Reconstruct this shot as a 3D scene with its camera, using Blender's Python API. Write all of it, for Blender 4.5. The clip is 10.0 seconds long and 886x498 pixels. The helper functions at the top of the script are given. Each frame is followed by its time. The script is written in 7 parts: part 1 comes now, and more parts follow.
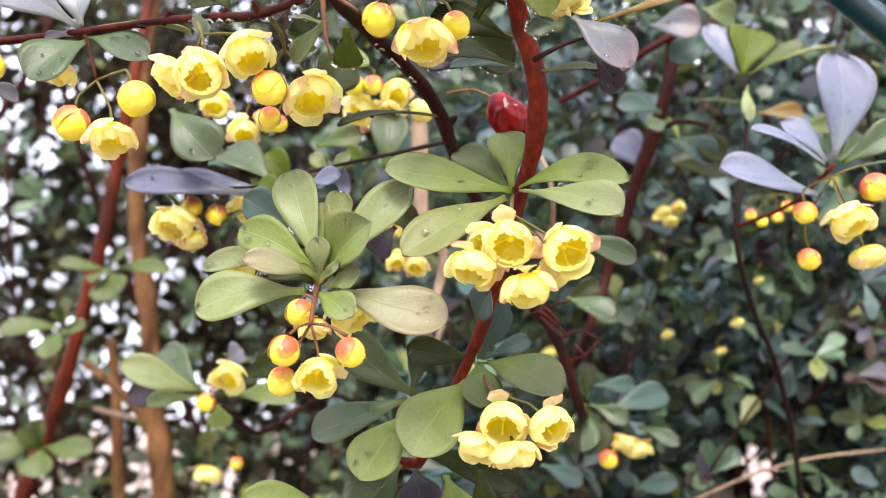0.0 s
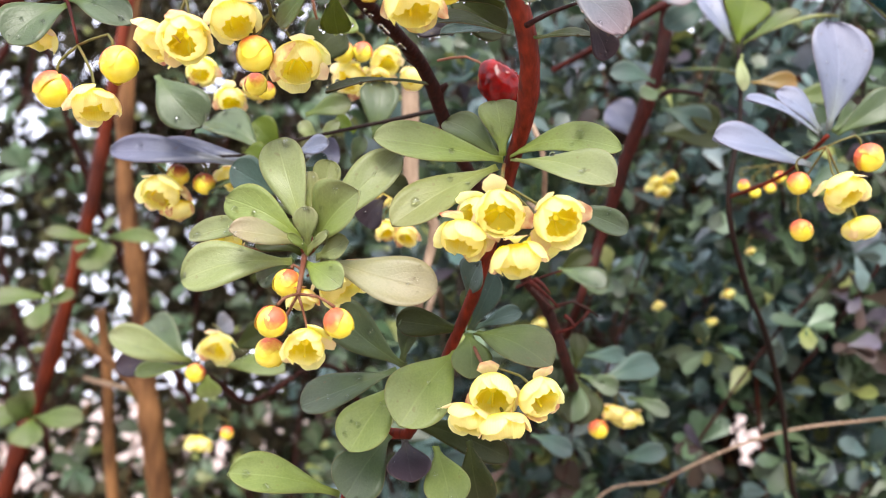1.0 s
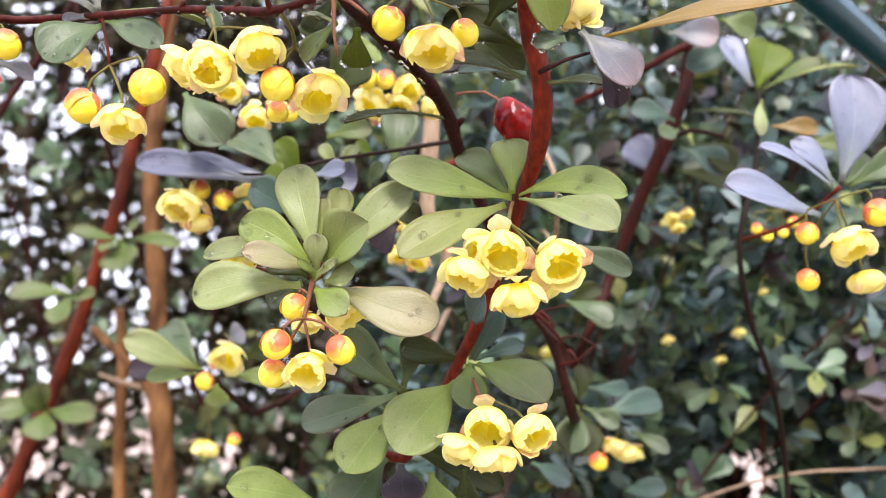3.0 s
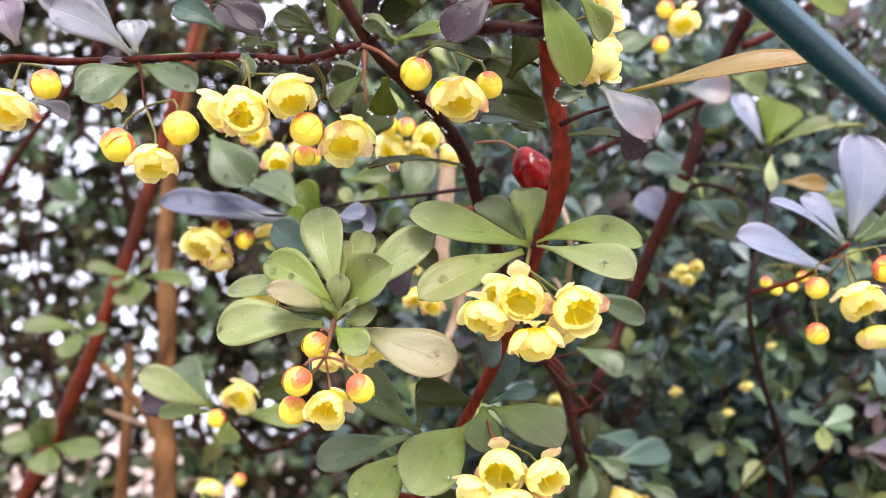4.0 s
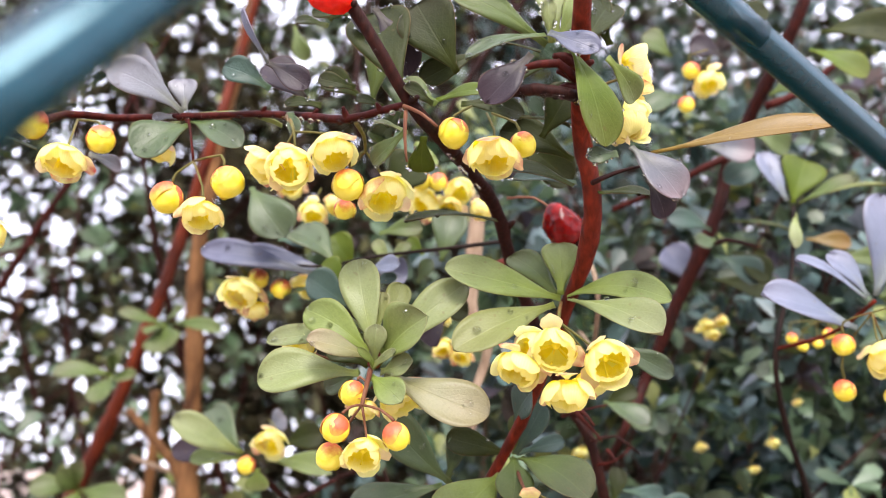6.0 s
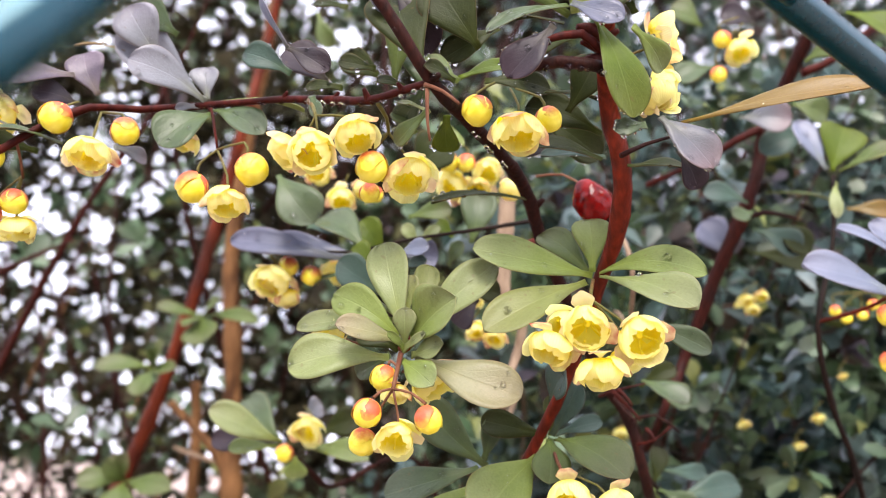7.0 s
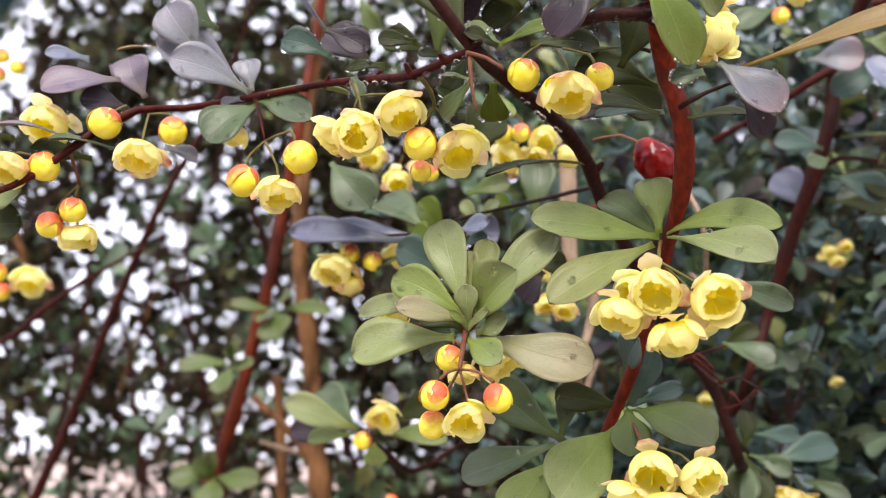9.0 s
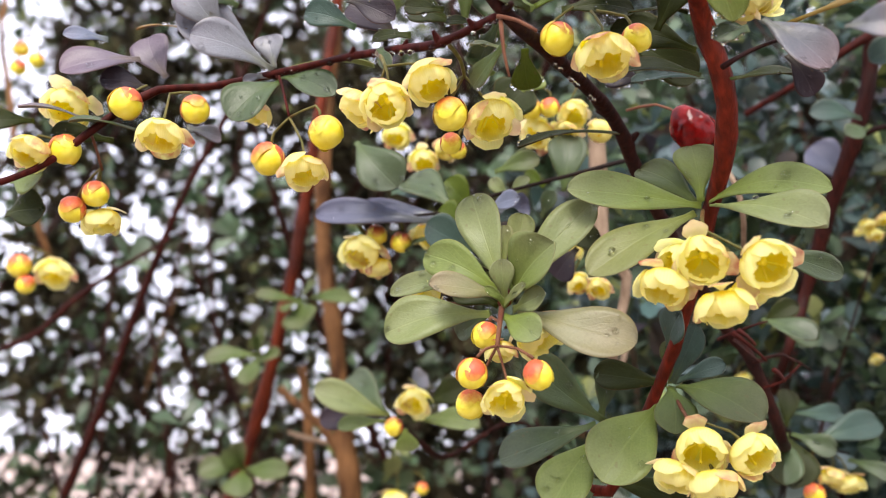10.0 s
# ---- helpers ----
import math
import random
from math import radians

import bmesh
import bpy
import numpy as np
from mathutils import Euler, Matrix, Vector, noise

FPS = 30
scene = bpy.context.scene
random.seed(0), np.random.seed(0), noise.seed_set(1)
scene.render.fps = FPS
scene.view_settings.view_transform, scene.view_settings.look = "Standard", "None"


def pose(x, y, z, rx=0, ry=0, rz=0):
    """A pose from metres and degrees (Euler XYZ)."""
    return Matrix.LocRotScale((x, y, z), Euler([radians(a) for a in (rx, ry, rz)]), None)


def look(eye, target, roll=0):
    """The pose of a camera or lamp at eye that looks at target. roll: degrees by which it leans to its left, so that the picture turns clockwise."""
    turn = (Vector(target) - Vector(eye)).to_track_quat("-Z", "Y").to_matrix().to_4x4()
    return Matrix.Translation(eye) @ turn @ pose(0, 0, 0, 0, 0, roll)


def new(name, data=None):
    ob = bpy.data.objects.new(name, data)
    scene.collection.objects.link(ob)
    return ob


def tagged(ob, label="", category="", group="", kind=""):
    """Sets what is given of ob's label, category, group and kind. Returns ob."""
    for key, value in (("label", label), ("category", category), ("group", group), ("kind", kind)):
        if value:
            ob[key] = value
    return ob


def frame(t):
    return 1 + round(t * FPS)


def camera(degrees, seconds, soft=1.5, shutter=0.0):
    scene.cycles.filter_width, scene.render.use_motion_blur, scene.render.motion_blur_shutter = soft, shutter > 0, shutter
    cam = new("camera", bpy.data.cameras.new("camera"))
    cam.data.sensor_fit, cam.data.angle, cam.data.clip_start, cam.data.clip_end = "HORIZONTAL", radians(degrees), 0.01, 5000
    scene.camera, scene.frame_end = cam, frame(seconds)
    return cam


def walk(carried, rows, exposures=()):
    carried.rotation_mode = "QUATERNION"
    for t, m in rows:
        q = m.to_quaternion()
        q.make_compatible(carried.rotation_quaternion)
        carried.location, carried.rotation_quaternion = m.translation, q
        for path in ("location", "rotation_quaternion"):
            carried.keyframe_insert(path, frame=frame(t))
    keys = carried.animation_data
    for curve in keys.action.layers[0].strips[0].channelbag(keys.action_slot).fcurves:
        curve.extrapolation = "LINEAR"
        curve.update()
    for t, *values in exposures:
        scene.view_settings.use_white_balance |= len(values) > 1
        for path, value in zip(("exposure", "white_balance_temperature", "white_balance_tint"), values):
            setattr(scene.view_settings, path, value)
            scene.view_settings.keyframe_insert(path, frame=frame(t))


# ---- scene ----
cam = camera(54.94, 10.0, soft=1.0)
# eye, target and lean of the hand-held phone, second by second
PATH = [
    (0, (0.00002, 0.00000, 1.20001), (-0.00009, 0.19561, 1.24169), 0.002),
    (0.5, (-0.00081, 0.00006, 1.19957), (-0.00005, 0.19572, 1.24101), 0.287),
    (1, (0.00040, 0.00193, 1.20036), (0.00219, 0.19886, 1.23521), 0.023),
    (1.5, (0.00038, 0.00336, 1.20075), (0.00277, 0.20094, 1.23172), 0.326),
    (2, (-0.00093, 0.00262, 1.20070), (0.00076, 0.19995, 1.23325), 1.643),
    (2.5, (0.00623, -0.00083, 1.20331), (0.00288, 0.19601, 1.23854), 2.751),
    (2.7, (0.00521, -0.00199, 1.20356), (0.00177, 0.19476, 1.23933), 3.121),
    (3.8, (0.00053, -0.00455, 1.20145), (-0.00467, 0.18992, 1.24785), 5.151),
    (4, (0.00064, -0.00649, 1.20167), (-0.00477, 0.18753, 1.24993), 5.405),
    (4.5, (0.00250, -0.00933, 1.20183), (-0.00400, 0.18355, 1.25433), 5.808),
    (5, (0.00060, -0.01065, 1.20107), (-0.00594, 0.18133, 1.25674), 5.975),
    (5.5, (-0.00178, -0.01243, 1.20035), (-0.00944, 0.17825, 1.26021), 6.777),
    (5.7, (-0.00169, -0.01235, 1.20060), (-0.01106, 0.17833, 1.26023), 6.837),
    (6.8, (-0.00233, -0.00902, 1.19976), (-0.01845, 0.18220, 1.25611), 5.658),
    (7, (-0.00037, -0.00890, 1.20042), (-0.01974, 0.18238, 1.25551), 5.437),
    (7.5, (0.00242, -0.00766, 1.20113), (-0.02403, 0.18351, 1.25359), 5.054),
    (8, (0.00477, -0.00666, 1.20136), (-0.02499, 0.18418, 1.25326), 3.700),
    (8.5, (0.00475, -0.00607, 1.20145), (-0.02869, 0.18441, 1.25246), 3.039),
    (9, (0.00142, -0.00387, 1.20090), (-0.03425, 0.18655, 1.25059), 2.065),
    (9.5, (0.00022, -0.00187, 1.19989), (-0.03817, 0.18790, 1.25003), 1.660),
    (10, (-0.00180, 0.00146, 1.19923), (-0.04221, 0.19144, 1.24693), 1.134),
]
walk(cam, [(t, look(eye, target, lean)) for t, eye, target, lean in PATH],
     exposures=((0.0, 2.02, 6500, 12), (2.5, 2.06, 6500, 13), (5.5, 1.98, 6500, 15), (7.5, 1.85, 6600, 14), (10.0, 1.54, 6600, 13)))
# a phone lens close to its subject: the distance goes soft
cam.data.dof.use_dof = True
cam.data.dof.focus_distance = 0.15
cam.data.dof.aperture_fstop = 21.0

# ---- world and light: bright overcast ----
world = bpy.data.worlds.new("overcast_sky")
scene.world = world
world.use_nodes = True
wn, wl = world.node_tree.nodes, world.node_tree.links
sky = wn.new("ShaderNodeTexSky")
sky.sky_type, sky.sun_disc = "NISHITA", False
sky.sun_elevation, sky.sun_rotation = radians(44), radians(176)
sky.air_density, sky.dust_density, sky.ozone_density = 1.0, 4.0, 1.0
# the cloud layer evens the blue sky out to a bright white
cloud = wn.new("ShaderNodeMix")
cloud.data_type = "RGBA"
cloud.inputs[0].default_value = 0.85
cloud.inputs[7].default_value = (5.75, 5.8, 6.8, 1)
wl.new(sky.outputs[0], cloud.inputs[6])
wl.new(cloud.outputs[2], wn["Background"].inputs[0])
wn["Background"].inputs[1].default_value = 0.15
sun_data = bpy.data.lights.new("sun", "SUN")
sun_data.energy, sun_data.angle, sun_data.color = 1.55, radians(25), (1.0, 0.95, 0.88)
sun = new("sun", sun_data)
sun.matrix_world = look((0.3, -4.4, 4.2), (0, 0, 0))


# ---- materials ----
def material(name):
    m = bpy.data.materials.new(name)
    m.use_nodes = True
    n, l = m.node_tree.nodes, m.node_tree.links
    return m, n, l, n["Principled BSDF"]


def mix(n, l, fac, a, b, kind="MIX"):
    x = n.new("ShaderNodeMix")
    x.data_type, x.blend_type = "RGBA", kind
    for sock, v in ((x.inputs[0], fac), (x.inputs[6], a), (x.inputs[7], b)):
        if isinstance(v, (int, float)):
            sock.default_value = v
        elif isinstance(v, tuple):
            sock.default_value = (*v, 1)
        else:
            l.new(v, sock)
    return x.outputs[2]


def ramp(n, l, src, lo, hi, a=0.0, b=1.0):
    x = n.new("ShaderNodeMapRange")
    l.new(src, x.inputs[0])
    for k, v in enumerate((lo, hi, a, b)):
        x.inputs[k + 1].default_value = v
    x.clamp = True
    return x.outputs[0]


def calc(n, l, op, a, b=0.0):
    x = n.new("ShaderNodeMath")
    x.operation = op
    for k, v in enumerate((a, b)):
        if isinstance(v, (int, float)):
            x.inputs[k].default_value = v
        else:
            l.new(v, x.inputs[k])
    return x.outputs[0]


def grain(n, l, scale, detail=3.0, coord="Object"):
    c = n.new("ShaderNodeTexCoord")
    x = n.new("ShaderNodeTexNoise")
    x.inputs["Scale"].default_value, x.inputs["Detail"].default_value = scale, detail
    l.new(c.outputs[coord], x.inputs["Vector"])
    return x.outputs[0]


def bump(n, l, b, height, strength, distance):
    x = n.new("ShaderNodeBump")
    x.inputs["Strength"].default_value, x.inputs["Distance"].default_value = strength, distance
    l.new(height, x.inputs["Height"])
    l.new(x.outputs[0], b.inputs["Normal"])


def sheer(m, n, l, b, colour, share):
    """Adds the light that comes through a thin leaf or petal."""
    t, x = n.new("ShaderNodeBsdfTranslucent"), n.new("ShaderNodeMixShader")
    l.new(colour, t.inputs[0])
    x.inputs[0].default_value = share
    l.new(b.outputs[0], x.inputs[1])
    l.new(t.outputs[0], x.inputs[2])
    l.new(x.outputs[0], n["Material Output"].inputs[0])


def leaf_material(name, low, high, blush, gloss, share=0.25, shine=0.4):
    """A barberry leaf: a yellower foot, a mottled blade, a fine net of veins, a blushed tip on some."""
    m, n, l, b = material(name)
    rnd = n.new("ShaderNodeObjectInfo").outputs["Random"]
    g = grain(n, l, 170.0, 4.0)
    broad = grain(n, l, 55.0, 2.0)
    fine = grain(n, l, 2400.0, 2.0)
    uv = n.new("ShaderNodeUVMap")
    sep = n.new("ShaderNodeSeparateXYZ")
    l.new(uv.outputs[0], sep.inputs[0])
    across = calc(n, l, "ABSOLUTE", calc(n, l, "SUBTRACT", sep.outputs[0], 0.5))
    col = mix(n, l, ramp(n, l, calc(n, l, "ADD", calc(n, l, "MULTIPLY", g, 0.6), calc(n, l, "MULTIPLY", broad, 0.6)), 0.4, 0.8), low, high)
    foot = ramp(n, l, calc(n, l, "ADD", sep.outputs[1], calc(n, l, "MULTIPLY", across, 0.5)), 0.05, 0.5, 0.55, 0.0)
    col = mix(n, l, foot, col, (high[0] * 1.15 + 0.015, high[1] * 1.2 + 0.015, high[2] * 0.55))
    tip = ramp(n, l, calc(n, l, "ADD", sep.outputs[1], calc(n, l, "MULTIPLY", broad, 0.7)), 0.85, 1.45, 0.0, 0.85)
    col = mix(n, l, calc(n, l, "MULTIPLY", tip, ramp(n, l, rnd, 0.1, 0.9, 0.25, 1.0)), col, blush)
    # light freckles, and a few dull brown specks
    col = mix(n, l, ramp(n, l, fine, 0.4, 0.8, 0.0, 0.22), col, tuple(c * 0.55 for c in low))
    speck = ramp(n, l, grain(n, l, 620.0, 1.0), 0.72, 0.78, 0.0, 0.28)
    col = mix(n, l, speck, col, (0.12, 0.075, 0.03))
    rib = ramp(n, l, across, 0.0, 0.03, 0.20, 0.0)
    slope = calc(n, l, "SUBTRACT", calc(n, l, "MULTIPLY", sep.outputs[1], 6.0), calc(n, l, "MULTIPLY", across, 7.0))
    wob = calc(n, l, "ADD", slope, calc(n, l, "MULTIPLY", g, 2.4))
    vein = ramp(n, l, calc(n, l, "PINGPONG", wob, 0.5), 0.0, 0.12, 0.06, 0.0)
    net = n.new("ShaderNodeTexVoronoi")
    net.feature = "DISTANCE_TO_EDGE"
    net.inputs["Scale"].default_value = 900.0
    l.new(n.new("ShaderNodeTexCoord").outputs["Object"], net.inputs["Vector"])
    mesh_line = ramp(n, l, net.outputs["Distance"], 0.0, 0.12, 0.025, 0.0)
    lines = calc(n, l, "MAXIMUM", calc(n, l, "MAXIMUM", rib, vein), mesh_line)
    col = mix(n, l, lines, col, tuple(min(1, c * 1.5 + 0.03) for c in high))
    edge = ramp(n, l, across, 0.475, 0.5, 0.0, 0.22)
    col = mix(n, l, edge, col, (0.34, 0.19, 0.10))
    relief = calc(n, l, "ADD", calc(n, l, "SUBTRACT", calc(n, l, "MULTIPLY", fine, 0.25), calc(n, l, "MULTIPLY", lines, 1.6)), calc(n, l, "MULTIPLY", g, 0.9))
    bump(n, l, b, relief, 0.45, 0.0004)
    l.new(col, b.inputs["Base Color"])
    l.new(ramp(n, l, broad, 0.3, 0.7, gloss - 0.07, gloss + 0.09), b.inputs["Roughness"])
    b.inputs["Specular IOR Level"].default_value = shine
    sheer(m, n, l, b, col, share)
    return m


def hedge_leaf_material(name, hues, gloss=0.4, share=0.2, shine=0.35):
    """Leaves of the hedge behind: each takes one of several hues, from deep green to grey and yellow-green."""
    m, n, l, b = material(name)
    rnd = n.new("ShaderNodeNewGeometry").outputs["Random Per Island"]
    r = n.new("ShaderNodeValToRGB")
    r.color_ramp.interpolation = "CONSTANT"
    while len(r.color_ramp.elements) < len(hues):
        r.color_ramp.elements.new(0.5)
    for e, (at, hue) in zip(r.color_ramp.elements, hues):
        e.position, e.color = at, (*hue, 1)
    l.new(rnd, r.inputs[0])
    g = grain(n, l, 150.0, 4.0)
    col = mix(n, l, ramp(n, l, g, 0.3, 0.75, 0.0, 0.5), r.outputs[0], (0.012, 0.016, 0.008))
    col = mix(n, l, ramp(n, l, grain(n, l, 30.0, 2.0), 0.45, 0.7, 0.0, 0.35), col, (0.07, 0.055, 0.03))
    l.new(col, b.inputs["Base Color"])
    b.inputs["Roughness"].default_value = gloss
    b.inputs["Specular IOR Level"].default_value = shine
    bump(n, l, b, g, 0.2, 0.0006)
    sheer(m, n, l, b, col, share)
    return m


LEAF = {
    "green": leaf_material("green_leaf", (0.117, 0.164, 0.032), (0.184, 0.234, 0.064), (0.212, 0.24, 0.120), 0.40, shine=0.22),
    "pale": leaf_material("pale_green_leaf", (0.150, 0.190, 0.062), (0.225, 0.262, 0.108), (0.244, 0.250, 0.146), 0.38, shine=0.28),
    "olive": leaf_material("olive_leaf", (0.135, 0.160, 0.042), (0.192, 0.216, 0.074), (0.225, 0.215, 0.11), 0.40, shine=0.22),
    # a bright sheen is put into this light ash grey
    "ash": leaf_material("ash_sheen_leaf", (0.140, 0.150, 0.160), (0.215, 0.225, 0.245), (0.235, 0.220, 0.280), 0.36),
    # the shade of backlit leaves is put into this dark green
    "dark": leaf_material("shaded_green_leaf", (0.018, 0.026, 0.006), (0.040, 0.050, 0.013), (0.045, 0.045, 0.024), 0.46, 0.3, shine=0.13),
    "grey": leaf_material("grey_green_leaf", (0.042, 0.070, 0.026), (0.076, 0.110, 0.046), (0.082, 0.094, 0.068), 0.38, shine=0.32),
    "teal": leaf_material("dark_bluish_green_leaf", (0.034, 0.068, 0.050), (0.062, 0.105, 0.082), (0.072, 0.095, 0.092), 0.40, shine=0.25),
    # lavender-white wet sheen is put into the base colour
    "blue": leaf_material("bluish_sheen_leaf", (0.118, 0.142, 0.20), (0.175, 0.200, 0.262), (0.195, 0.200, 0.265), 0.36),
    "slate": leaf_material("slate_blue_leaf", (0.068, 0.078, 0.118), (0.115, 0.126, 0.175), (0.150, 0.138, 0.215), 0.36),
    "pink": leaf_material("pinkish_leaf", (0.178, 0.182, 0.078), (0.245, 0.232, 0.122), (0.285, 0.205, 0.135), 0.40),
    "mauve": leaf_material("mauve_leaf", (0.084, 0.090, 0.102), (0.128, 0.132, 0.148), (0.215, 0.140, 0.142), 0.38),
    "lilac": leaf_material("dull_lilac_leaf", (0.095, 0.075, 0.100), (0.150, 0.118, 0.150), (0.175, 0.120, 0.150), 0.38),
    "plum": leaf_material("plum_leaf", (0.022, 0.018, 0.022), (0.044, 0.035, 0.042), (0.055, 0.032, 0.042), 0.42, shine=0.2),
    "moss": leaf_material("dull_moss_leaf", (0.060, 0.092, 0.022), (0.098, 0.132, 0.038), (0.105, 0.10, 0.06), 0.42, shine=0.25),
    "fresh": leaf_material("deep_fresh_green_leaf", (0.055, 0.090, 0.008), (0.098, 0.138, 0.018), (0.11, 0.12, 0.03), 0.42, shine=0.14),
    "bronze": leaf_material("bronze_leaf", (0.135, 0.088, 0.012), (0.185, 0.115, 0.018), (0.20, 0.080, 0.025), 0.4),
}
FOLIAGE = {
    "green": hedge_leaf_material("hedge_leaf_green", ((0.0, (0.022, 0.043, 0.018)), (0.25, (0.045, 0.085, 0.039)), (0.55, (0.082, 0.139, 0.070)), (0.78, (0.124, 0.185, 0.112)), (0.90, (0.194, 0.224, 0.063)))),
    # bluish hues carry the sky's reflection on the front-lit leaves
    "grey": hedge_leaf_material("hedge_leaf_sky_sheen", ((0.0, (0.022, 0.048, 0.043)), (0.25, (0.055, 0.103, 0.095)), (0.55, (0.099, 0.163, 0.156)), (0.84, (0.154, 0.213, 0.225)), (0.96, (0.198, 0.241, 0.288))), 0.36, shine=0.3),
    # near-black brown: the shade of backlit, crowded leaves is put into the colour
    "deep": hedge_leaf_material("shaded_shrub_leaf", ((0.0, (0.015, 0.011, 0.006)), (0.45, (0.027, 0.022, 0.011)), (0.8, (0.054, 0.048, 0.022)), (0.94, (0.093, 0.092, 0.042))), 0.55, 0.1, 0.08),
    "plum": hedge_leaf_material("hedge_leaf_purple", ((0.0, (0.030, 0.017, 0.013)), (0.5, (0.060, 0.036, 0.030)), (0.85, (0.085, 0.072, 0.100))), 0.4, 0.15, 0.25),
}


def petal_material(name, deep, pale, red, flush, turn=(0.32, 0.62)):
    """Petal: deep yellow foot, creamy rim, partly painted light; a red flush on some."""
    m, n, l, b = material(name)
    uv = n.new("ShaderNodeUVMap")
    sep = n.new("ShaderNodeSeparateXYZ")
    l.new(uv.outputs[0], sep.inputs[0])
    g = grain(n, l, 3.0)
    along = calc(n, l, "ADD", sep.outputs[1], calc(n, l, "MULTIPLY", calc(n, l, "SUBTRACT", g, 0.5), 0.35))
    col = mix(n, l, ramp(n, l, along, *turn), deep, pale)
    streak = n.new("ShaderNodeTexWave")
    streak.inputs["Scale"].default_value, streak.inputs["Distortion"].default_value = 4.0, 1.5
    l.new(uv.outputs[0], streak.inputs[0])
    col = mix(n, l, calc(n, l, "MULTIPLY", streak.outputs[1], 0.10), col, tuple(c * 0.8 for c in deep))
    rnd = n.new("ShaderNodeObjectInfo").outputs["Random"]
    blot = ramp(n, l, grain(n, l, 1.6, 2.0), 0.35, 0.62)
    amount = calc(n, l, "MULTIPLY", calc(n, l, "MULTIPLY", ramp(n, l, rnd, 1 - flush, 1.0), blot), ramp(n, l, along, 0.3, 0.95, 0.25, 1.0))
    col = mix(n, l, amount, col, red)
    l.new(col, b.inputs["Base Color"])
    b.inputs["Roughness"].default_value = 0.42
    bump(n, l, b, calc(n, l, "ADD", streak.outputs[1], calc(n, l, "MULTIPLY", grain(n, l, 5.0), 1.5)), 0.2, 0.0002)
    sheer(m, n, l, b, col, 0.58)
    return m


# the cup's inner glow and its bright lit rim are coloured in
PETAL = petal_material("inner_petal", (0.86, 0.72, 0.006), (0.93, 0.91, 0.42), (0.90, 0.78, 0.12), 0.05, (0.34, 0.66))
SEPAL = petal_material("outer_sepal", (0.82, 0.77, 0.10), (0.90, 0.88, 0.40), (0.58, 0.12, 0.07), 0.45)
BRACT = petal_material("reddish_sepal", (0.82, 0.76, 0.30), (0.82, 0.68, 0.38), (0.46, 0.05, 0.045), 0.7)


def bud_material():
    m, n, l, b = material("flower_bud")
    uv = n.new("ShaderNodeUVMap")
    sep = n.new("ShaderNodeSeparateXYZ")
    l.new(uv.outputs[0], sep.inputs[0])
    g = grain(n, l, 1.3)
    col = mix(n, l, ramp(n, l, g, 0.3, 0.7), (0.70, 0.59, 0.015), (0.78, 0.70, 0.09))
    l.new(col, b.inputs["Base Color"])
    b.inputs["Roughness"].default_value = 0.38
    bump(n, l, b, grain(n, l, 6.0), 0.15, 0.0003)
    return m


def bud_sepal_material():
    """The three wrapping sepals of a bud: red round the stalk, blotched, yellow towards the tip."""
    m, n, l, b = material("bud_sepal")
    uv = n.new("ShaderNodeUVMap")
    sep = n.new("ShaderNodeSeparateXYZ")
    l.new(uv.outputs[0], sep.inputs[0])
    g = grain(n, l, 1.5, 3.0)
    rnd = n.new("ShaderNodeObjectInfo").outputs["Random"]
    col = mix(n, l, ramp(n, l, g, 0.3, 0.7), (0.70, 0.60, 0.015), (0.80, 0.73, 0.11))
    reach = ramp(n, l, rnd, 0.0, 1.0, 0.85, 1.75)
    up = calc(n, l, "ADD", sep.outputs[1], calc(n, l, "MULTIPLY", calc(n, l, "SUBTRACT", g, 0.5), 0.9))
    blush = ramp(n, l, calc(n, l, "DIVIDE", up, reach), 0.36, 0.92, 0.95, 0.0)
    col = mix(n, l, blush, col, mix(n, l, grain(n, l, 4.0), (0.38, 0.016, 0.012), (0.64, 0.11, 0.05)))
    rim = ramp(n, l, calc(n, l, "ABSOLUTE", calc(n, l, "SUBTRACT", sep.outputs[0], 0.5)), 0.44, 0.5, 0.0, 0.35)
    col = mix(n, l, rim, col, (0.66, 0.50, 0.05))
    dot = ramp(n, l, grain(n, l, 7.0, 1.0), 0.72, 0.76, 0.0, 0.7)
    col = mix(n, l, dot, col, (0.16, 0.09, 0.02))
    l.new(col, b.inputs["Base Color"])
    b.inputs["Roughness"].default_value = 0.48
    bump(n, l, b, grain(n, l, 5.0), 0.18, 0.0003)
    sheer(m, n, l, b, col, 0.15)
    return m


BUD = bud_material()
CAP = bud_sepal_material()


def heart_material():
    m, n, l, b = material("flower_heart")
    col = mix(n, l, grain(n, l, 4.0), (0.95, 0.74, 0.01), (0.80, 0.74, 0.06))
    l.new(col, b.inputs["Base Color"])
    b.inputs["Roughness"].default_value = 0.5
    return m


HEART = heart_material()


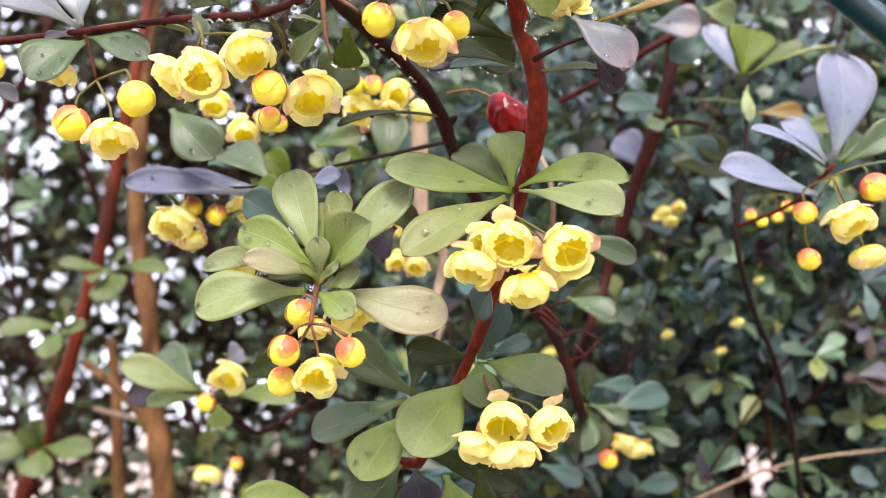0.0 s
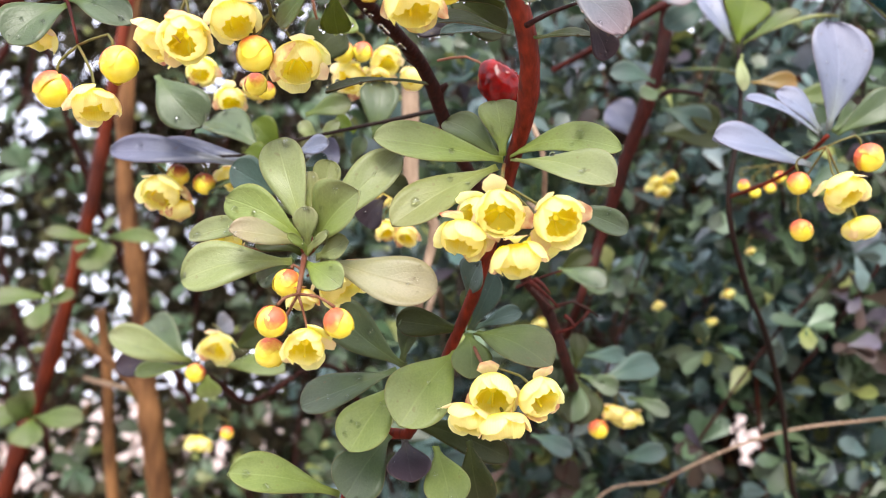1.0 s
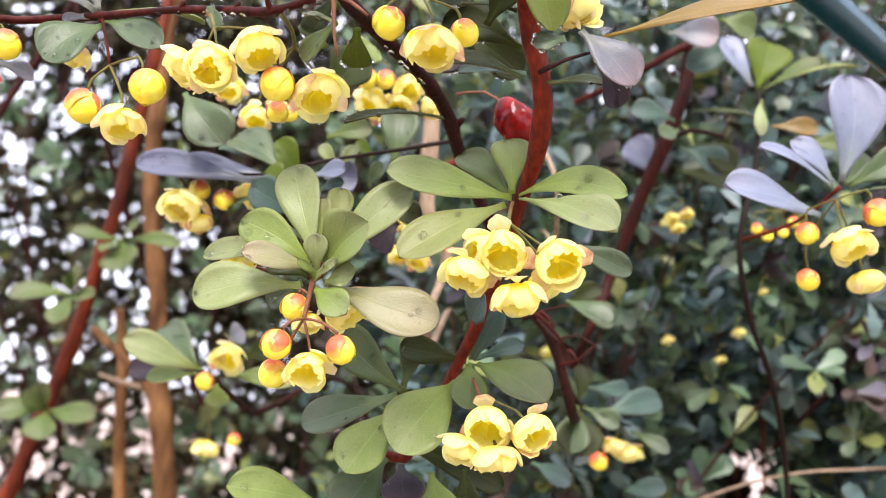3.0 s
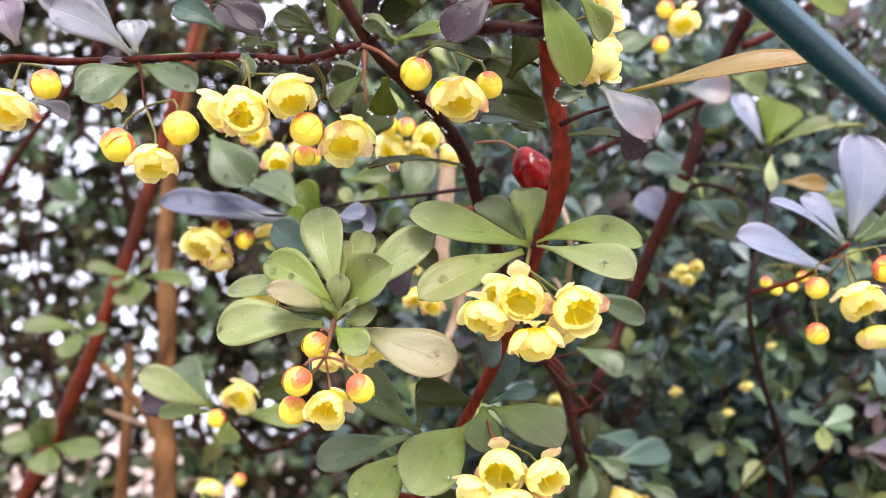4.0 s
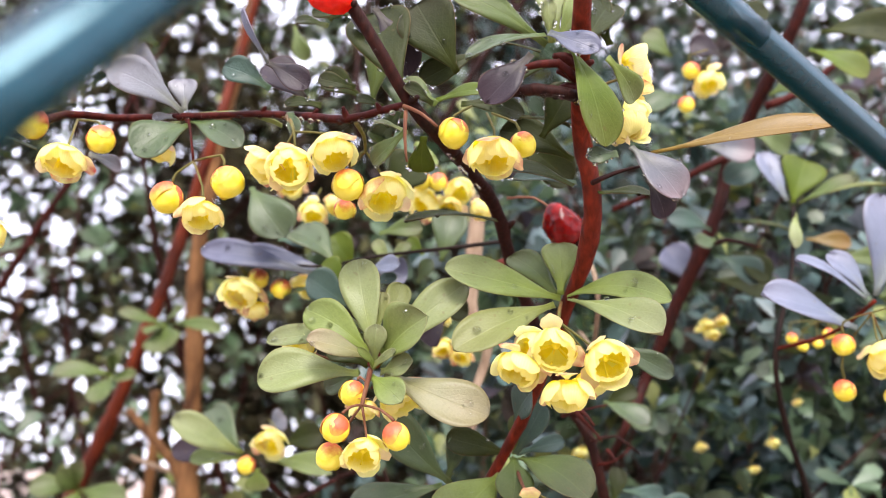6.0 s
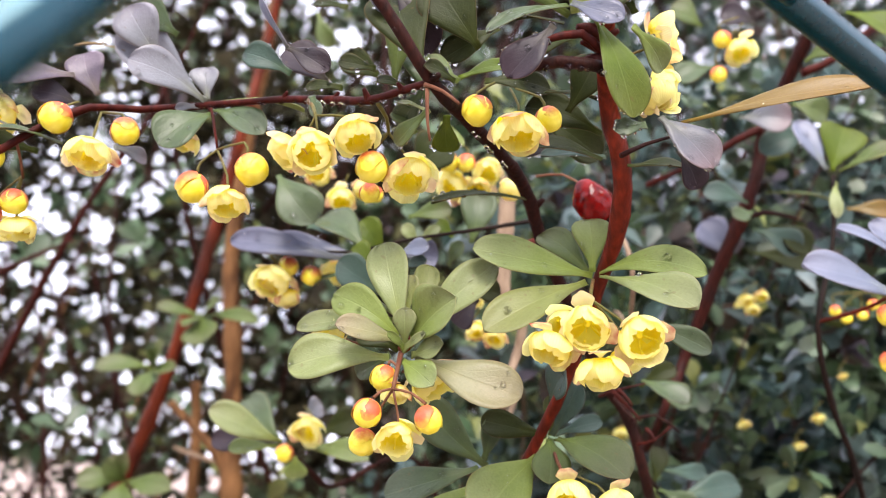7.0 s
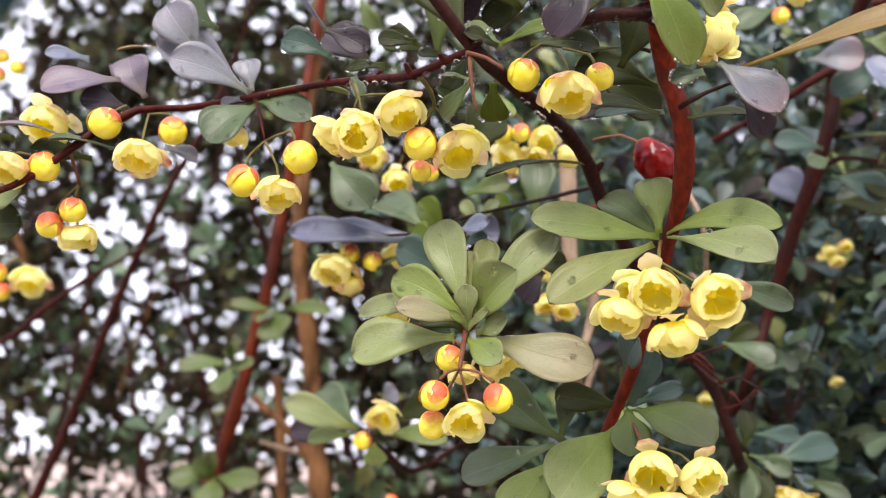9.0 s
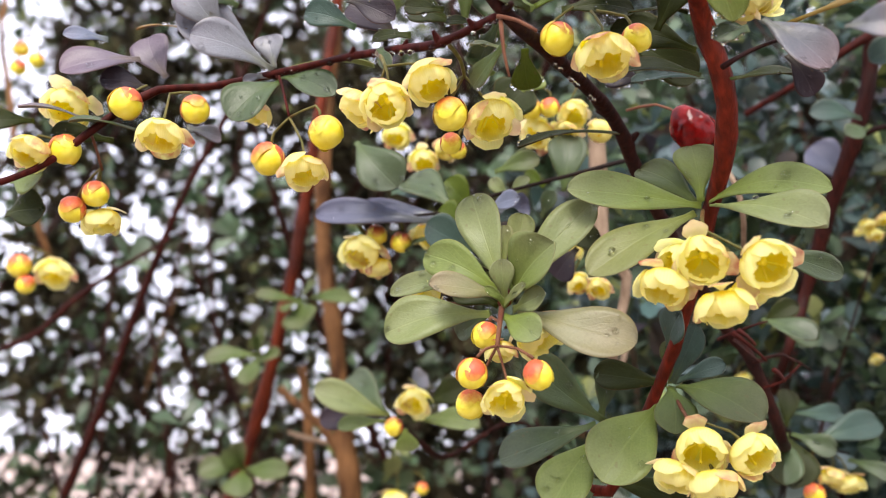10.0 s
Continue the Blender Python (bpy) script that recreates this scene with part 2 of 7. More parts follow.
def bark_material(name, a, b2, c, scale, gloss, rough=0.5):
    m, n, l, b = material(name)
    co = n.new("ShaderNodeTexCoord")
    mp = n.new("ShaderNodeMapping")
    mp.inputs["Scale"].default_value = (1, 1, 0.25)
    l.new(co.outputs["Object"], mp.inputs[0])
    x = n.new("ShaderNodeTexNoise")
    x.inputs["Scale"].default_value, x.inputs["Detail"].default_value = scale, 5.0
    l.new(mp.outputs[0], x.inputs["Vector"])
    col = mix(n, l, ramp(n, l, x.outputs[0], 0.3, 0.7), a, b2)
    big = grain(n, l, scale * 0.12)
    col = mix(n, l, ramp(n, l, big, 0.5, 0.7, 0.0, 0.8), col, c)
    l.new(col, b.inputs["Base Color"])
    b.inputs["Roughness"].default_value = gloss
    b.inputs["Specular IOR Level"].default_value = 0.09
    bump(n, l, b, x.outputs[0], rough, 0.0006)
    return m


BARK = {
    "maroon": bark_material("maroon_bark", (0.022, 0.003, 0.002), (0.065, 0.009, 0.005), (0.016, 0.004, 0.003), 700, 0.55),
    "red": bark_material("red_bark", (0.05, 0.007, 0.002), (0.135, 0.015, 0.005), (0.028, 0.006, 0.003), 900, 0.5),
    "dark": bark_material("dark_bark", (0.011, 0.004, 0.003), (0.031, 0.008, 0.005), (0.011, 0.006, 0.005), 900, 0.6),
    "wine": bark_material("dull_wine_bark", (0.013, 0.003, 0.002), (0.038, 0.007, 0.004), (0.012, 0.004, 0.003), 700, 0.55),
    "umber": bark_material("wet_umber_bark", (0.006, 0.004, 0.003), (0.018, 0.009, 0.006), (0.010, 0.007, 0.006), 900, 0.6),
    "orange": bark_material("orange_red_bark", (0.028, 0.006, 0.004), (0.135, 0.024, 0.008), (0.02, 0.008, 0.006), 160, 0.45, 0.7),
    "brown": bark_material("brown_bark", (0.042, 0.018, 0.008), (0.225, 0.112, 0.044), (0.030, 0.014, 0.009), 130, 0.6, 1.0),
    "straw": bark_material("dry_pale_wood", (0.14, 0.095, 0.062), (0.24, 0.175, 0.12), (0.10, 0.068, 0.042), 500, 0.65),
    "stalk": bark_material("green_stalk", (0.075, 0.075, 0.02), (0.13, 0.11, 0.035), (0.15, 0.05, 0.02), 900, 0.45, 0.2),
    "rust": bark_material("rusty_stalk", (0.10, 0.040, 0.022), (0.16, 0.075, 0.040), (0.085, 0.025, 0.016), 900, 0.5, 0.2),
}


def berry_material(name, dull, fresh):
    m, n, l, b = material(name)
    g = grain(n, l, 500.0)
    col = mix(n, l, ramp(n, l, g, 0.3, 0.7), dull, fresh)
    l.new(col, b.inputs["Base Color"])
    b.inputs["Roughness"].default_value = 0.16
    b.inputs["Specular IOR Level"].default_value = 0.18
    bump(n, l, b, grain(n, l, 500.0), 0.16, 0.0006)
    return m


BERRY = berry_material("dark_red_berry_skin", (0.06, 0.0008, 0.0008), (0.20, 0.003, 0.0015))
RIPE = berry_material("bright_red_berry_skin", (0.42, 0.006, 0.003), (0.62, 0.014, 0.006))


def water_material():
    m, n, l, b = material("rain_water")
    b.inputs["Base Color"].default_value = (1, 1, 1, 1)
    b.inputs["Roughness"].default_value = 0.0
    b.inputs["IOR"].default_value = 1.33
    b.inputs["Transmission Weight"].default_value = 1.0
    t, x = n.new("ShaderNodeBsdfTransparent"), n.new("ShaderNodeMixShader")
    x.inputs[0].default_value = 0.85
    l.new(t.outputs[0], x.inputs[1])
    l.new(b.outputs[0], x.inputs[2])
    l.new(x.outputs[0], n["Material Output"].inputs[0])
    return m


WATER = water_material()


def wire_material():
    m, n, l, b = material("green_plastic_coat")
    g = grain(n, l, 700.0)
    col = mix(n, l, ramp(n, l, g, 0.3, 0.7), (0.001, 0.018, 0.026), (0.002, 0.026, 0.036))
    l.new(col, b.inputs["Base Color"])
    b.inputs["Roughness"].default_value = 0.2
    b.inputs["Specular IOR Level"].default_value = 0.6
    b.inputs["Specular Tint"].default_value = (0.5, 0.85, 1.0, 1)
    bump(n, l, b, grain(n, l, 1800.0), 0.1, 0.0002)
    return m


WIRE = wire_material()


def ground_material():
    m, n, l, b = material("gravel_and_soil")
    col = mix(n, l, ramp(n, l, grain(n, l, 0.6), 0.35, 0.65), (0.40, 0.29, 0.235), (0.50, 0.40, 0.345))
    col = mix(n, l, ramp(n, l, grain(n, l, 40.0, 5.0), 0.3, 0.7, 0.0, 0.6), col, (0.18, 0.13, 0.10))
    l.new(col, b.inputs["Base Color"])
    b.inputs["Roughness"].default_value = 0.85
    bump(n, l, b, grain(n, l, 60.0, 5.0), 0.6, 0.02)
    return m


GROUND = ground_material()


# ---- builders ----
def linked(name, bm, mat, parent=None, place=None, label="", smooth=True):
    me = bpy.data.meshes.new(name)
    bm.normal_update()
    bm.to_mesh(me)
    bm.free()
    return hung(name, me, mat, parent, place, label, smooth)


def hung(name, me, mat, parent=None, place=None, label="", smooth=True):
    """Links a mesh under its thing, at a place in the world."""
    if not me.materials:
        me.materials.append(mat)
        if smooth:
            me.polygons.foreach_set("use_smooth", [True] * len(me.polygons))
    ob = new(name, me)
    if parent is not None:
        ob.parent = parent
    if place is not None:
        up = Matrix.Identity(4)
        chain, p = [], parent
        while p is not None:
            chain.append(p.matrix_basis)
            p = p.parent
        for m in reversed(chain):
            up = up @ m
        ob.matrix_basis = up.inverted() @ place
    if label:
        tagged(ob, label)
    return ob


def spline(pts, step):
    """A smooth line through points (x, y, z, radius)."""
    out = []
    p = [Vector(q) for q in pts]
    for i in range(len(p) - 1):
        a, b, c, d = p[max(i - 1, 0)], p[i], p[i + 1], p[min(i + 2, len(p) - 1)]
        k = max(2, int((c - b).length / step))
        for j in range(k):
            t = j / k
            out.append(0.5 * ((2 * b) + (c - a) * t + (2 * a - 5 * b + 4 * c - d) * t * t + (3 * b - a - 3 * c + d) * t ** 3))
    out.append(p[-1])
    return out


def tube(bm, pts, sides=10, step=0.004, rough=0.06, knots=0.0, seed=0):
    """A bent, tapered and slightly knobbly round stem; knots: how far apart its nodes stand."""
    line = spline(pts, step)
    rings, ref, run = [], Vector((0.31, 0.9, 0.3)), 0.0
    for i, q in enumerate(line):
        c = q.to_3d()
        a = line[max(i - 1, 0)].to_3d()
        b = line[min(i + 1, len(line) - 1)].to_3d()
        run += (c - a).length
        d = (b - a).normalized()
        u = d.cross(ref).normalized()
        v = d.cross(u)
        swell = 1.0
        if knots:
            swell += 0.22 * math.exp(-(((run + seed * 0.37) % knots - knots / 2) / (knots * 0.1)) ** 2)
        ring = []
        for k in range(sides):
            an = 2 * math.pi * k / sides
            o = u * math.cos(an) + v * math.sin(an)
            n1 = noise.noise((c + o * q[3]) * (0.6 / max(q[3], 1e-4)) + Vector((seed, 0, 0)))
            ring.append(bm.verts.new(c + o * q[3] * swell * (1 + rough * n1 * 2)))
        rings.append(ring)
    for r0, r1 in zip(rings, rings[1:]):
        for k in range(sides):
            bm.faces.new((r0[k], r0[(k + 1) % sides], r1[(k + 1) % sides], r1[k]))
    for ring, flip in ((rings[0], True), (rings[-1], False)):
        bm.faces.new(ring[::-1] if flip else ring)


COUNT = [0]
WET = []


def stem(name, bark, label, *pts, knots=0.0, category="branch", sides=10, group=""):
    """A branch as a thing; its origin stands at the first point."""
    COUNT[0] += 1
    bm = bmesh.new()
    o = Vector(pts[0][:3])
    tube(bm, [(*(Vector(p[:3]) - o), p[3]) for p in pts], sides, knots=knots, seed=COUNT[0])
    ob = linked(name, bm, BARK[bark])
    ob.location = o
    return tagged(ob, label, category, group or ("branches of the barberry hedge" if category == "branch" else ""))


def twig(name, parent, bark, *pts, label="", sides=7):
    COUNT[0] += 1
    bm = bmesh.new()
    o = Vector(pts[0][:3])
    tube(bm, [(*(Vector(p[:3]) - o), p[3]) for p in pts], sides, 0.003, seed=COUNT[0])
    return linked(name, bm, BARK[bark], parent, Matrix.Translation(o), label)


def frame_of(along, face):
    y = Vector(along).normalized()
    x = y.cross(Vector(face)).normalized()
    z = x.cross(y)
    return Matrix((x, y, z)).transposed().to_4x4()


def leaf(parent, kind, base, tip, width, face, bend=0.08, fold=0.12, droop=0.0, label=""):
    """An obovate leaf from base to tip; face is the way its upper side looks."""
    COUNT[0] += 1
    rng = random.Random(COUNT[0])
    base, tip = Vector(base), Vector(tip)
    length = (tip - base).length
    nu, nv, thick = 8, 18, 0.00028
    shift, wave, twist = rng.uniform(-0.05, 0.05), rng.uniform(0.010, 0.032), rng.uniform(-0.2, 0.2)
    skew = rng.uniform(1.6, 2.0)
    bm = bmesh.new()
    layer = bm.loops.layers.uv.new("UVMap")
    grid, uvs = [], {}
    for side in (1, -1):
        rows = []
        for j in range(nv + 1):
            v = 1 - (1 - j / nv) ** 1.8
            half = 0.5 * width * (math.sin(math.pi * min(v ** skew, 1)) ** 0.5 * v ** 0.3 * 1.1 if 0 < v < 1 else 0.0)
            half = max(half, 0.0006 * (1 - v) + 0.00012)
            row = []
            for i in range(nu + 1):
                u = i / nu * 2 - 1
                x = u * half + shift * length * math.sin(math.pi * v)
                z = bend * length * math.sin(math.pi * v) - droop * length * v * v
                z += fold * abs(u) ** 1.3 * half * 2 + twist * u * half * v
                z += wave * length * math.sin(5 * v + 3 * u + rng.random() * 0.1) * abs(u)
                q = bm.verts.new((x, v * length, z + side * thick / 2 * (1 - 0.6 * abs(u))))
                uvs[q] = (i / nu, v)
                row.append(q)
            rows.append(row)
        grid.append(rows)
    for s, rows in enumerate(grid):
        for j in range(nv):
            for i in range(nu):
                f = (rows[j][i], rows[j][i + 1], rows[j + 1][i + 1], rows[j + 1][i])
                bm.faces.new(f if s == 0 else f[::-1])
    a, b = grid
    rim = [(0, i) for i in range(nu)] + [(j, nu) for j in range(nv)] + [(nv, i) for i in range(nu, 0, -1)] + [(j, 0) for j in range(nv, 0, -1)]
    for (j0, i0), (j1, i1) in zip(rim, rim[1:] + rim[:1]):
        bm.faces.new((b[j0][i0], b[j1][i1], a[j1][i1], a[j0][i0]))
    for f in bm.faces:
        for lp in f.loops:
            lp[layer].uv = uvs[lp.vert]
    m = Matrix.Translation(base) @ frame_of(tip - base, face)
    ob = linked("leaf", bm, LEAF[kind], parent, m, label)
    if base.y < 0.26:
        WET.append((kind, m, ob.data, length, COUNT[0]))
    return ob


SHAPES = {}


def petal_mesh(name, radii, heights, half, notch, dip, seed):
    """One petal of a cup that opens along z; the cup's radius is 1."""
    if name in SHAPES:
        return SHAPES[name]
    rng = random.Random(seed)
    bm = bmesh.new()
    layer = bm.loops.layers.uv.new("UVMap")
    nu, nv, uvs, grid = 10, 10, {}, []
    knot = np.linspace(0, 1, len(radii))
    ph, lean = rng.uniform(0, 6), rng.uniform(-0.1, 0.1)
    cr, ch = np.polyfit(knot, radii, 4), np.polyfit(knot, heights, 4)
    for j in range(nv + 1):
        v = j / nv
        row = []
        for i in range(nu + 1):
            u = i / nu * 2 - 1
            w = v - dip * v ** 3 * abs(u) ** 2.2 - notch * v ** 4 * math.exp(-(u / 0.22) ** 2)
            r = float(np.polyval(cr, w)) - 0.05 * abs(u) * v + 0.035 * math.sin(7 * u + 2 * ph) * v ** 4
            z = float(np.polyval(ch, w)) + 0.03 * math.sin(4 * u + ph) * v + lean * u * v ** 2
            wide = half * (0.45 + 0.55 * math.sin(math.pi * min(v * 0.72 + 0.1, 1.0)))
            an = math.radians(wide) * u
            q = bm.verts.new((r * math.cos(an), r * math.sin(an), z))
            uvs[q] = (i / nu, v)
            row.append(q)
        grid.append(row)
    for j in range(nv):
        for i in range(nu):
            bm.faces.new((grid[j][i], grid[j][i + 1], grid[j + 1][i + 1], grid[j + 1][i]))
    for f in bm.faces:
        for lp in f.loops:
            lp[layer].uv = uvs[lp.vert]
    me = bpy.data.meshes.new(name)
    bm.normal_update()
    bm.to_mesh(me)
    bm.free()
    SHAPES[name] = me
    return me


def heart_mesh():
    """Ovary with its stigma disc and six stamens."""
    if "heart" in SHAPES:
        return SHAPES["heart"]
    bm = bmesh.new()
    tube(bm, [(0, 0, -0.12, 0.13), (0, 0, 0.03, 0.20), (0, 0, 0.16, 0.20), (0, 0, 0.26, 0.12), (0, 0, 0.28, 0.15), (0, 0, 0.32, 0.10)], 10, 0.08, 0.02)
    for k in range(6):
        an = k * math.pi / 3 + 0.2
        c, s = math.cos(an), math.sin(an)
        tube(bm, [(0.25 * c, 0.25 * s, 0.02, 0.04), (0.62 * c, 0.62 * s, 0.08, 0.045), (0.82 * c, 0.82 * s, 0.22, 0.05), (0.88 * c, 0.88 * s, 0.33, 0.075), (0.88 * c, 0.88 * s, 0.40, 0.05)], 6, 0.15, 0.02)
    me = bpy.data.meshes.new("heart")
    bm.to_mesh(me)
    bm.free()
    SHAPES["heart"] = me
    return me


def bud_mesh(kind):
    """A round bud: three overlapping sepals drawn in as low ridges."""
    key = "bud%d" % kind
    if key in SHAPES:
        return SHAPES[key]
    bm = bmesh.new()
    layer = bm.loops.layers.uv.new("UVMap")
    nu, nv, rows, uvs = 24, 12, [], {}
    for j in range(nv + 1):
        th = math.pi * (0.02 + 0.96 * j / nv)
        row = []
        for i in range(nu):
            an = 2 * math.pi * i / nu
            lap = (3 * an / (2 * math.pi) + 0.25 * math.cos(th) + kind * 0.2) % 1.0
            r = 1 + 0.09 * lap ** 3 * math.sin(th) - 0.03
            stretch = 1.0 + 0.07 * kind
            q = bm.verts.new((r * math.sin(th) * math.cos(an), r * math.sin(th) * math.sin(an), r * stretch * math.cos(th)))
            uvs[q] = (i / nu, j / nv)
            row.append(q)
        rows.append(row)
    for r0, r1 in zip(rows, rows[1:]):
        for i in range(nu):
            bm.faces.new((r0[i], r1[i], r1[(i + 1) % nu], r0[(i + 1) % nu]))
    bm.faces.new(rows[0])
    bm.faces.new(rows[-1][::-1])
    for f in bm.faces:
        for lp in f.loops:
            lp[layer].uv = uvs[lp.vert]
    me = bpy.data.meshes.new(key)
    bm.normal_update()
    bm.to_mesh(me)
    bm.free()
    SHAPES[key] = me
    return me


OPENING = {
    # inner petals (radius, height), then the larger and the smaller sepals
    "open": (((0.14, 0.72, 1.0, 1.03, 0.80), (0.0, 0.06, 0.36, 0.72, 1.0)), ((0.15, 0.85, 1.22, 1.42, 1.56), (-0.05, 0.0, 0.26, 0.62, 0.92)), ((0.15, 0.7, 1.1, 1.42, 1.62), (-0.1, -0.06, 0.08, 0.3, 0.46))),
    "half": (((0.14, 0.76, 1.04, 0.98, 0.66), (0.0, 0.08, 0.44, 0.88, 1.16)), ((0.15, 0.85, 1.22, 1.36, 1.34), (-0.05, 0.02, 0.32, 0.74, 1.08)), ((0.15, 0.74, 1.2, 1.5, 1.70), (-0.1, -0.08, 0.08, 0.32, 0.50))),
    "shut": (((0.14, 0.76, 1.0, 0.78, 0.14), (0.0, 0.10, 0.52, 0.98, 1.18)), ((0.15, 0.85, 1.14, 0.96, 0.34), (-0.05, 0.04, 0.48, 1.0, 1.26)), ((0.15, 0.74, 1.16, 1.25, 1.12), (-0.1, -0.04, 0.3, 0.75, 1.05))),
}


def flower(parent, place, size, face, kind="half", turn=0.0):
    """A small cup-shaped barberry flower; size is the radius of its inner cup."""
    COUNT[0] += 1
    rng = random.Random(COUNT[0])
    q = Vector(face).to_track_quat("Z", "Y").to_matrix().to_4x4()
    m = Matrix.Translation(Vector(place) - Vector(face).normalized() * size * 0.6) @ q @ Matrix.Rotation(radians(turn), 4, "Z") @ Matrix.Scale(size, 4)
    ob = hung("flower", heart_mesh(), HEART, parent, m)
    inner, outer, small = OPENING[kind]
    shut = kind == "shut"
    ring = (("petal", inner, (45, 0.035, 0.10), PETAL, 6, 0), ("sepal", outer, (58, 0.0, 0.1) if shut else (41, 0.03, 0.20), SEPAL, 3, 30), ("small_sepal", small, (28, 0.0, 0.34), BRACT, 3, 90))
    for name, profile, cut, mat, count, start in ring:
        for k in range(count):
            way = rng.randrange(3)
            me = petal_mesh("%s_%s_%d" % (name, kind, way), *profile, *cut, len(name) + 7 * way)
            p = hung("petal" if name == "petal" else "sepal", me, mat, ob)
            tilt = rng.uniform(-8, 8) if name == "petal" else rng.uniform(-20, 12)
            s = rng.uniform(0.94, 1.02) + (0.06 * (k % 2) if name == "petal" else 0.0)
            p.matrix_basis = Matrix.Rotation(radians(start + k * 360 / count + rng.uniform(-6, 6)), 4, "Z") @ Matrix.Rotation(radians(tilt), 4, "Y") @ Matrix.Scale(s, 4)
    return ob


def bud(parent, place, size, face, kind=0):
    """A closed flower bud; face is the way its tip looks."""
    COUNT[0] += 1
    rng = random.Random(COUNT[0])
    q = (-Vector(face)).to_track_quat("Z", "Y").to_matrix().to_4x4()
    m = Matrix.Translation(Vector(place)) @ q @ Matrix.Rotation(rng.uniform(0, 6), 4, "Z") @ Matrix.Scale(size, 4)
    ob = hung("bud", bud_mesh(kind), BUD, parent, m)
    for k in range(3):
        way = rng.randrange(3)
        turns = np.linspace(0.06, 2.15, 8)
        size_up = 1.035 + 0.03 * k
        me = petal_mesh("bud_sepal_%d_%d" % (way, k), size_up * np.sin(turns) ** 0.9, 1.03 - size_up * np.cos(turns), 66, 0.0, 0.5, 20 + way)
        p = hung("sepal", me, CAP, ob)
        p.matrix_basis = Matrix.Translation((0, 0, 1.03)) @ Matrix.Rotation(radians(k * 120 + rng.uniform(-18, 18)), 4, "Z") @ Matrix.Rotation(math.pi, 4, "X") @ Matrix.Diagonal((1, 1, 1 + 0.06 * kind, 1))
    return ob


def berry(parent, a, b, radius, skin, label, wrinkle=0.1):
    """A shrivelled berry that hangs between its stalk end a and its tip b."""
    a, b = Vector(a), Vector(b)
    half = (b - a).length / 2
    bm = bmesh.new()
    bmesh.ops.create_icosphere(bm, subdivisions=4, radius=1.0)
    for v in bm.verts:
        n1 = noise.noise(v.co * 1.7 + Vector((3, 1, 2))) + 0.5 * noise.noise(v.co * 4)
        v.co *= 1 + wrinkle * n1
        v.co = Vector((v.co.x * radius, v.co.y * radius, v.co.z * half))
    m = Matrix.Translation((a + b) / 2) @ (b - a).to_track_quat("Z", "Y").to_matrix().to_4x4()
    ob = linked("berry", bm, skin, parent, m, label)
    bm = bmesh.new()
    tube(bm, [(0, 0, half * 0.93, radius * 0.16), (0, 0, half * 1.06, radius * 0.22), (0, 0, half * 1.1, radius * 0.12)], 8, 0.0005)
    linked("calyx_scar", bm, BARK["dark"], ob, m)
    return ob


def scatter(name, mat, label, boxes, seed, keep, size=(0.013, 0.024)):
    """Leaf rosettes strewn through boxes of a hedge: one object of many small folded leaves."""
    rng = np.random.default_rng(seed)
    us = np.array([0.0, 0.25, 0.25, 0.25, 0.68, 0.68, 0.68, 0.92, 0.92, 1.0])
    xs = np.array([0.0, -0.10, 0.0, 0.10, -0.27, 0.0, 0.27, -0.18, 0.18, 0.0])
    zs = np.array([0.0, 0.04, 0.02, 0.04, 0.10, 0.04, 0.10, 0.03, 0.03, -0.01])
    faces = [(0, 2, 1), (0, 3, 2), (1, 2, 5, 4), (2, 3, 6, 5), (4, 5, 9, 7), (5, 6, 8, 9)]
    c = np.concatenate([rng.uniform(lo, hi, (count, 3)) for lo, hi, count in boxes])
    c = c[[keep(p) for p in c]]
    def unit(a):
        return a / np.linalg.norm(a, axis=1, keepdims=True)
    ax = unit(rng.normal(0, 1, c.shape) + np.array((0, -0.5, 0.6)))
    many = rng.integers(4, 8, len(c))
    c, ax = np.repeat(c, many, 0), np.repeat(ax, many, 0)
    d = rng.normal(0, 1, c.shape)
    d = unit(unit(d - ax * (d * ax).sum(1, keepdims=True) * 0.9) + ax * rng.uniform(0, 0.8, (len(c), 1)))
    s = unit(np.cross(d, ax + rng.normal(0, 0.3, c.shape)))
    n = np.cross(s, d)
    ln, wd, bend = rng.uniform(*size, len(c)), rng.uniform(0.75, 1.15, len(c)), rng.uniform(-0.15, 0.15, len(c))
    v = us[None, :, None] * d[:, None] + (xs[None] * wd[:, None])[:, :, None] * s[:, None] + (zs[None] + bend[:, None] * us[None] ** 2)[:, :, None] * n[:, None]
    v = (c[:, None] + v * ln[:, None, None]).reshape(-1, 3)
    polys = [tuple(10 * k + i for i in f) for k in range(len(c)) for f in faces]
    me = bpy.data.meshes.new(name)
    me.from_pydata(v.tolist(), [], polys)
    return tagged(hung(name, me, mat), label, "foliage", kind="stuff")


def bare_twigs(name, mat, label, count, lo, hi, seed, thin=1.0):
    """Many thin crossing twigs inside the hedge, as one object."""
    rng = random.Random(seed)
    bm = bmesh.new()
    for k in range(count):
        p = Vector([rng.uniform(a, b) for a, b in zip(lo, hi)])
        d = Vector((rng.gauss(0, 0.45), rng.gauss(0, 0.3), 1)).normalized()
        r = thin * rng.choice((0.0008, 0.0011, 0.0015, 0.0022, 0.003))
        pts = []
        for j in range(5):
            pts.append((*p, r * (1 - 0.12 * j)))
            d = (d + Vector((rng.gauss(0, 0.16), rng.gauss(0, 0.16), 0.04))).normalized()
            p = p + d * rng.uniform(0.05, 0.11) * (0.4 + 0.6 * thin)
        tube(bm, pts, 5, 0.03, 0.05, seed=k)
    return tagged(linked(name, bm, mat), label, "twigs", kind="stuff")


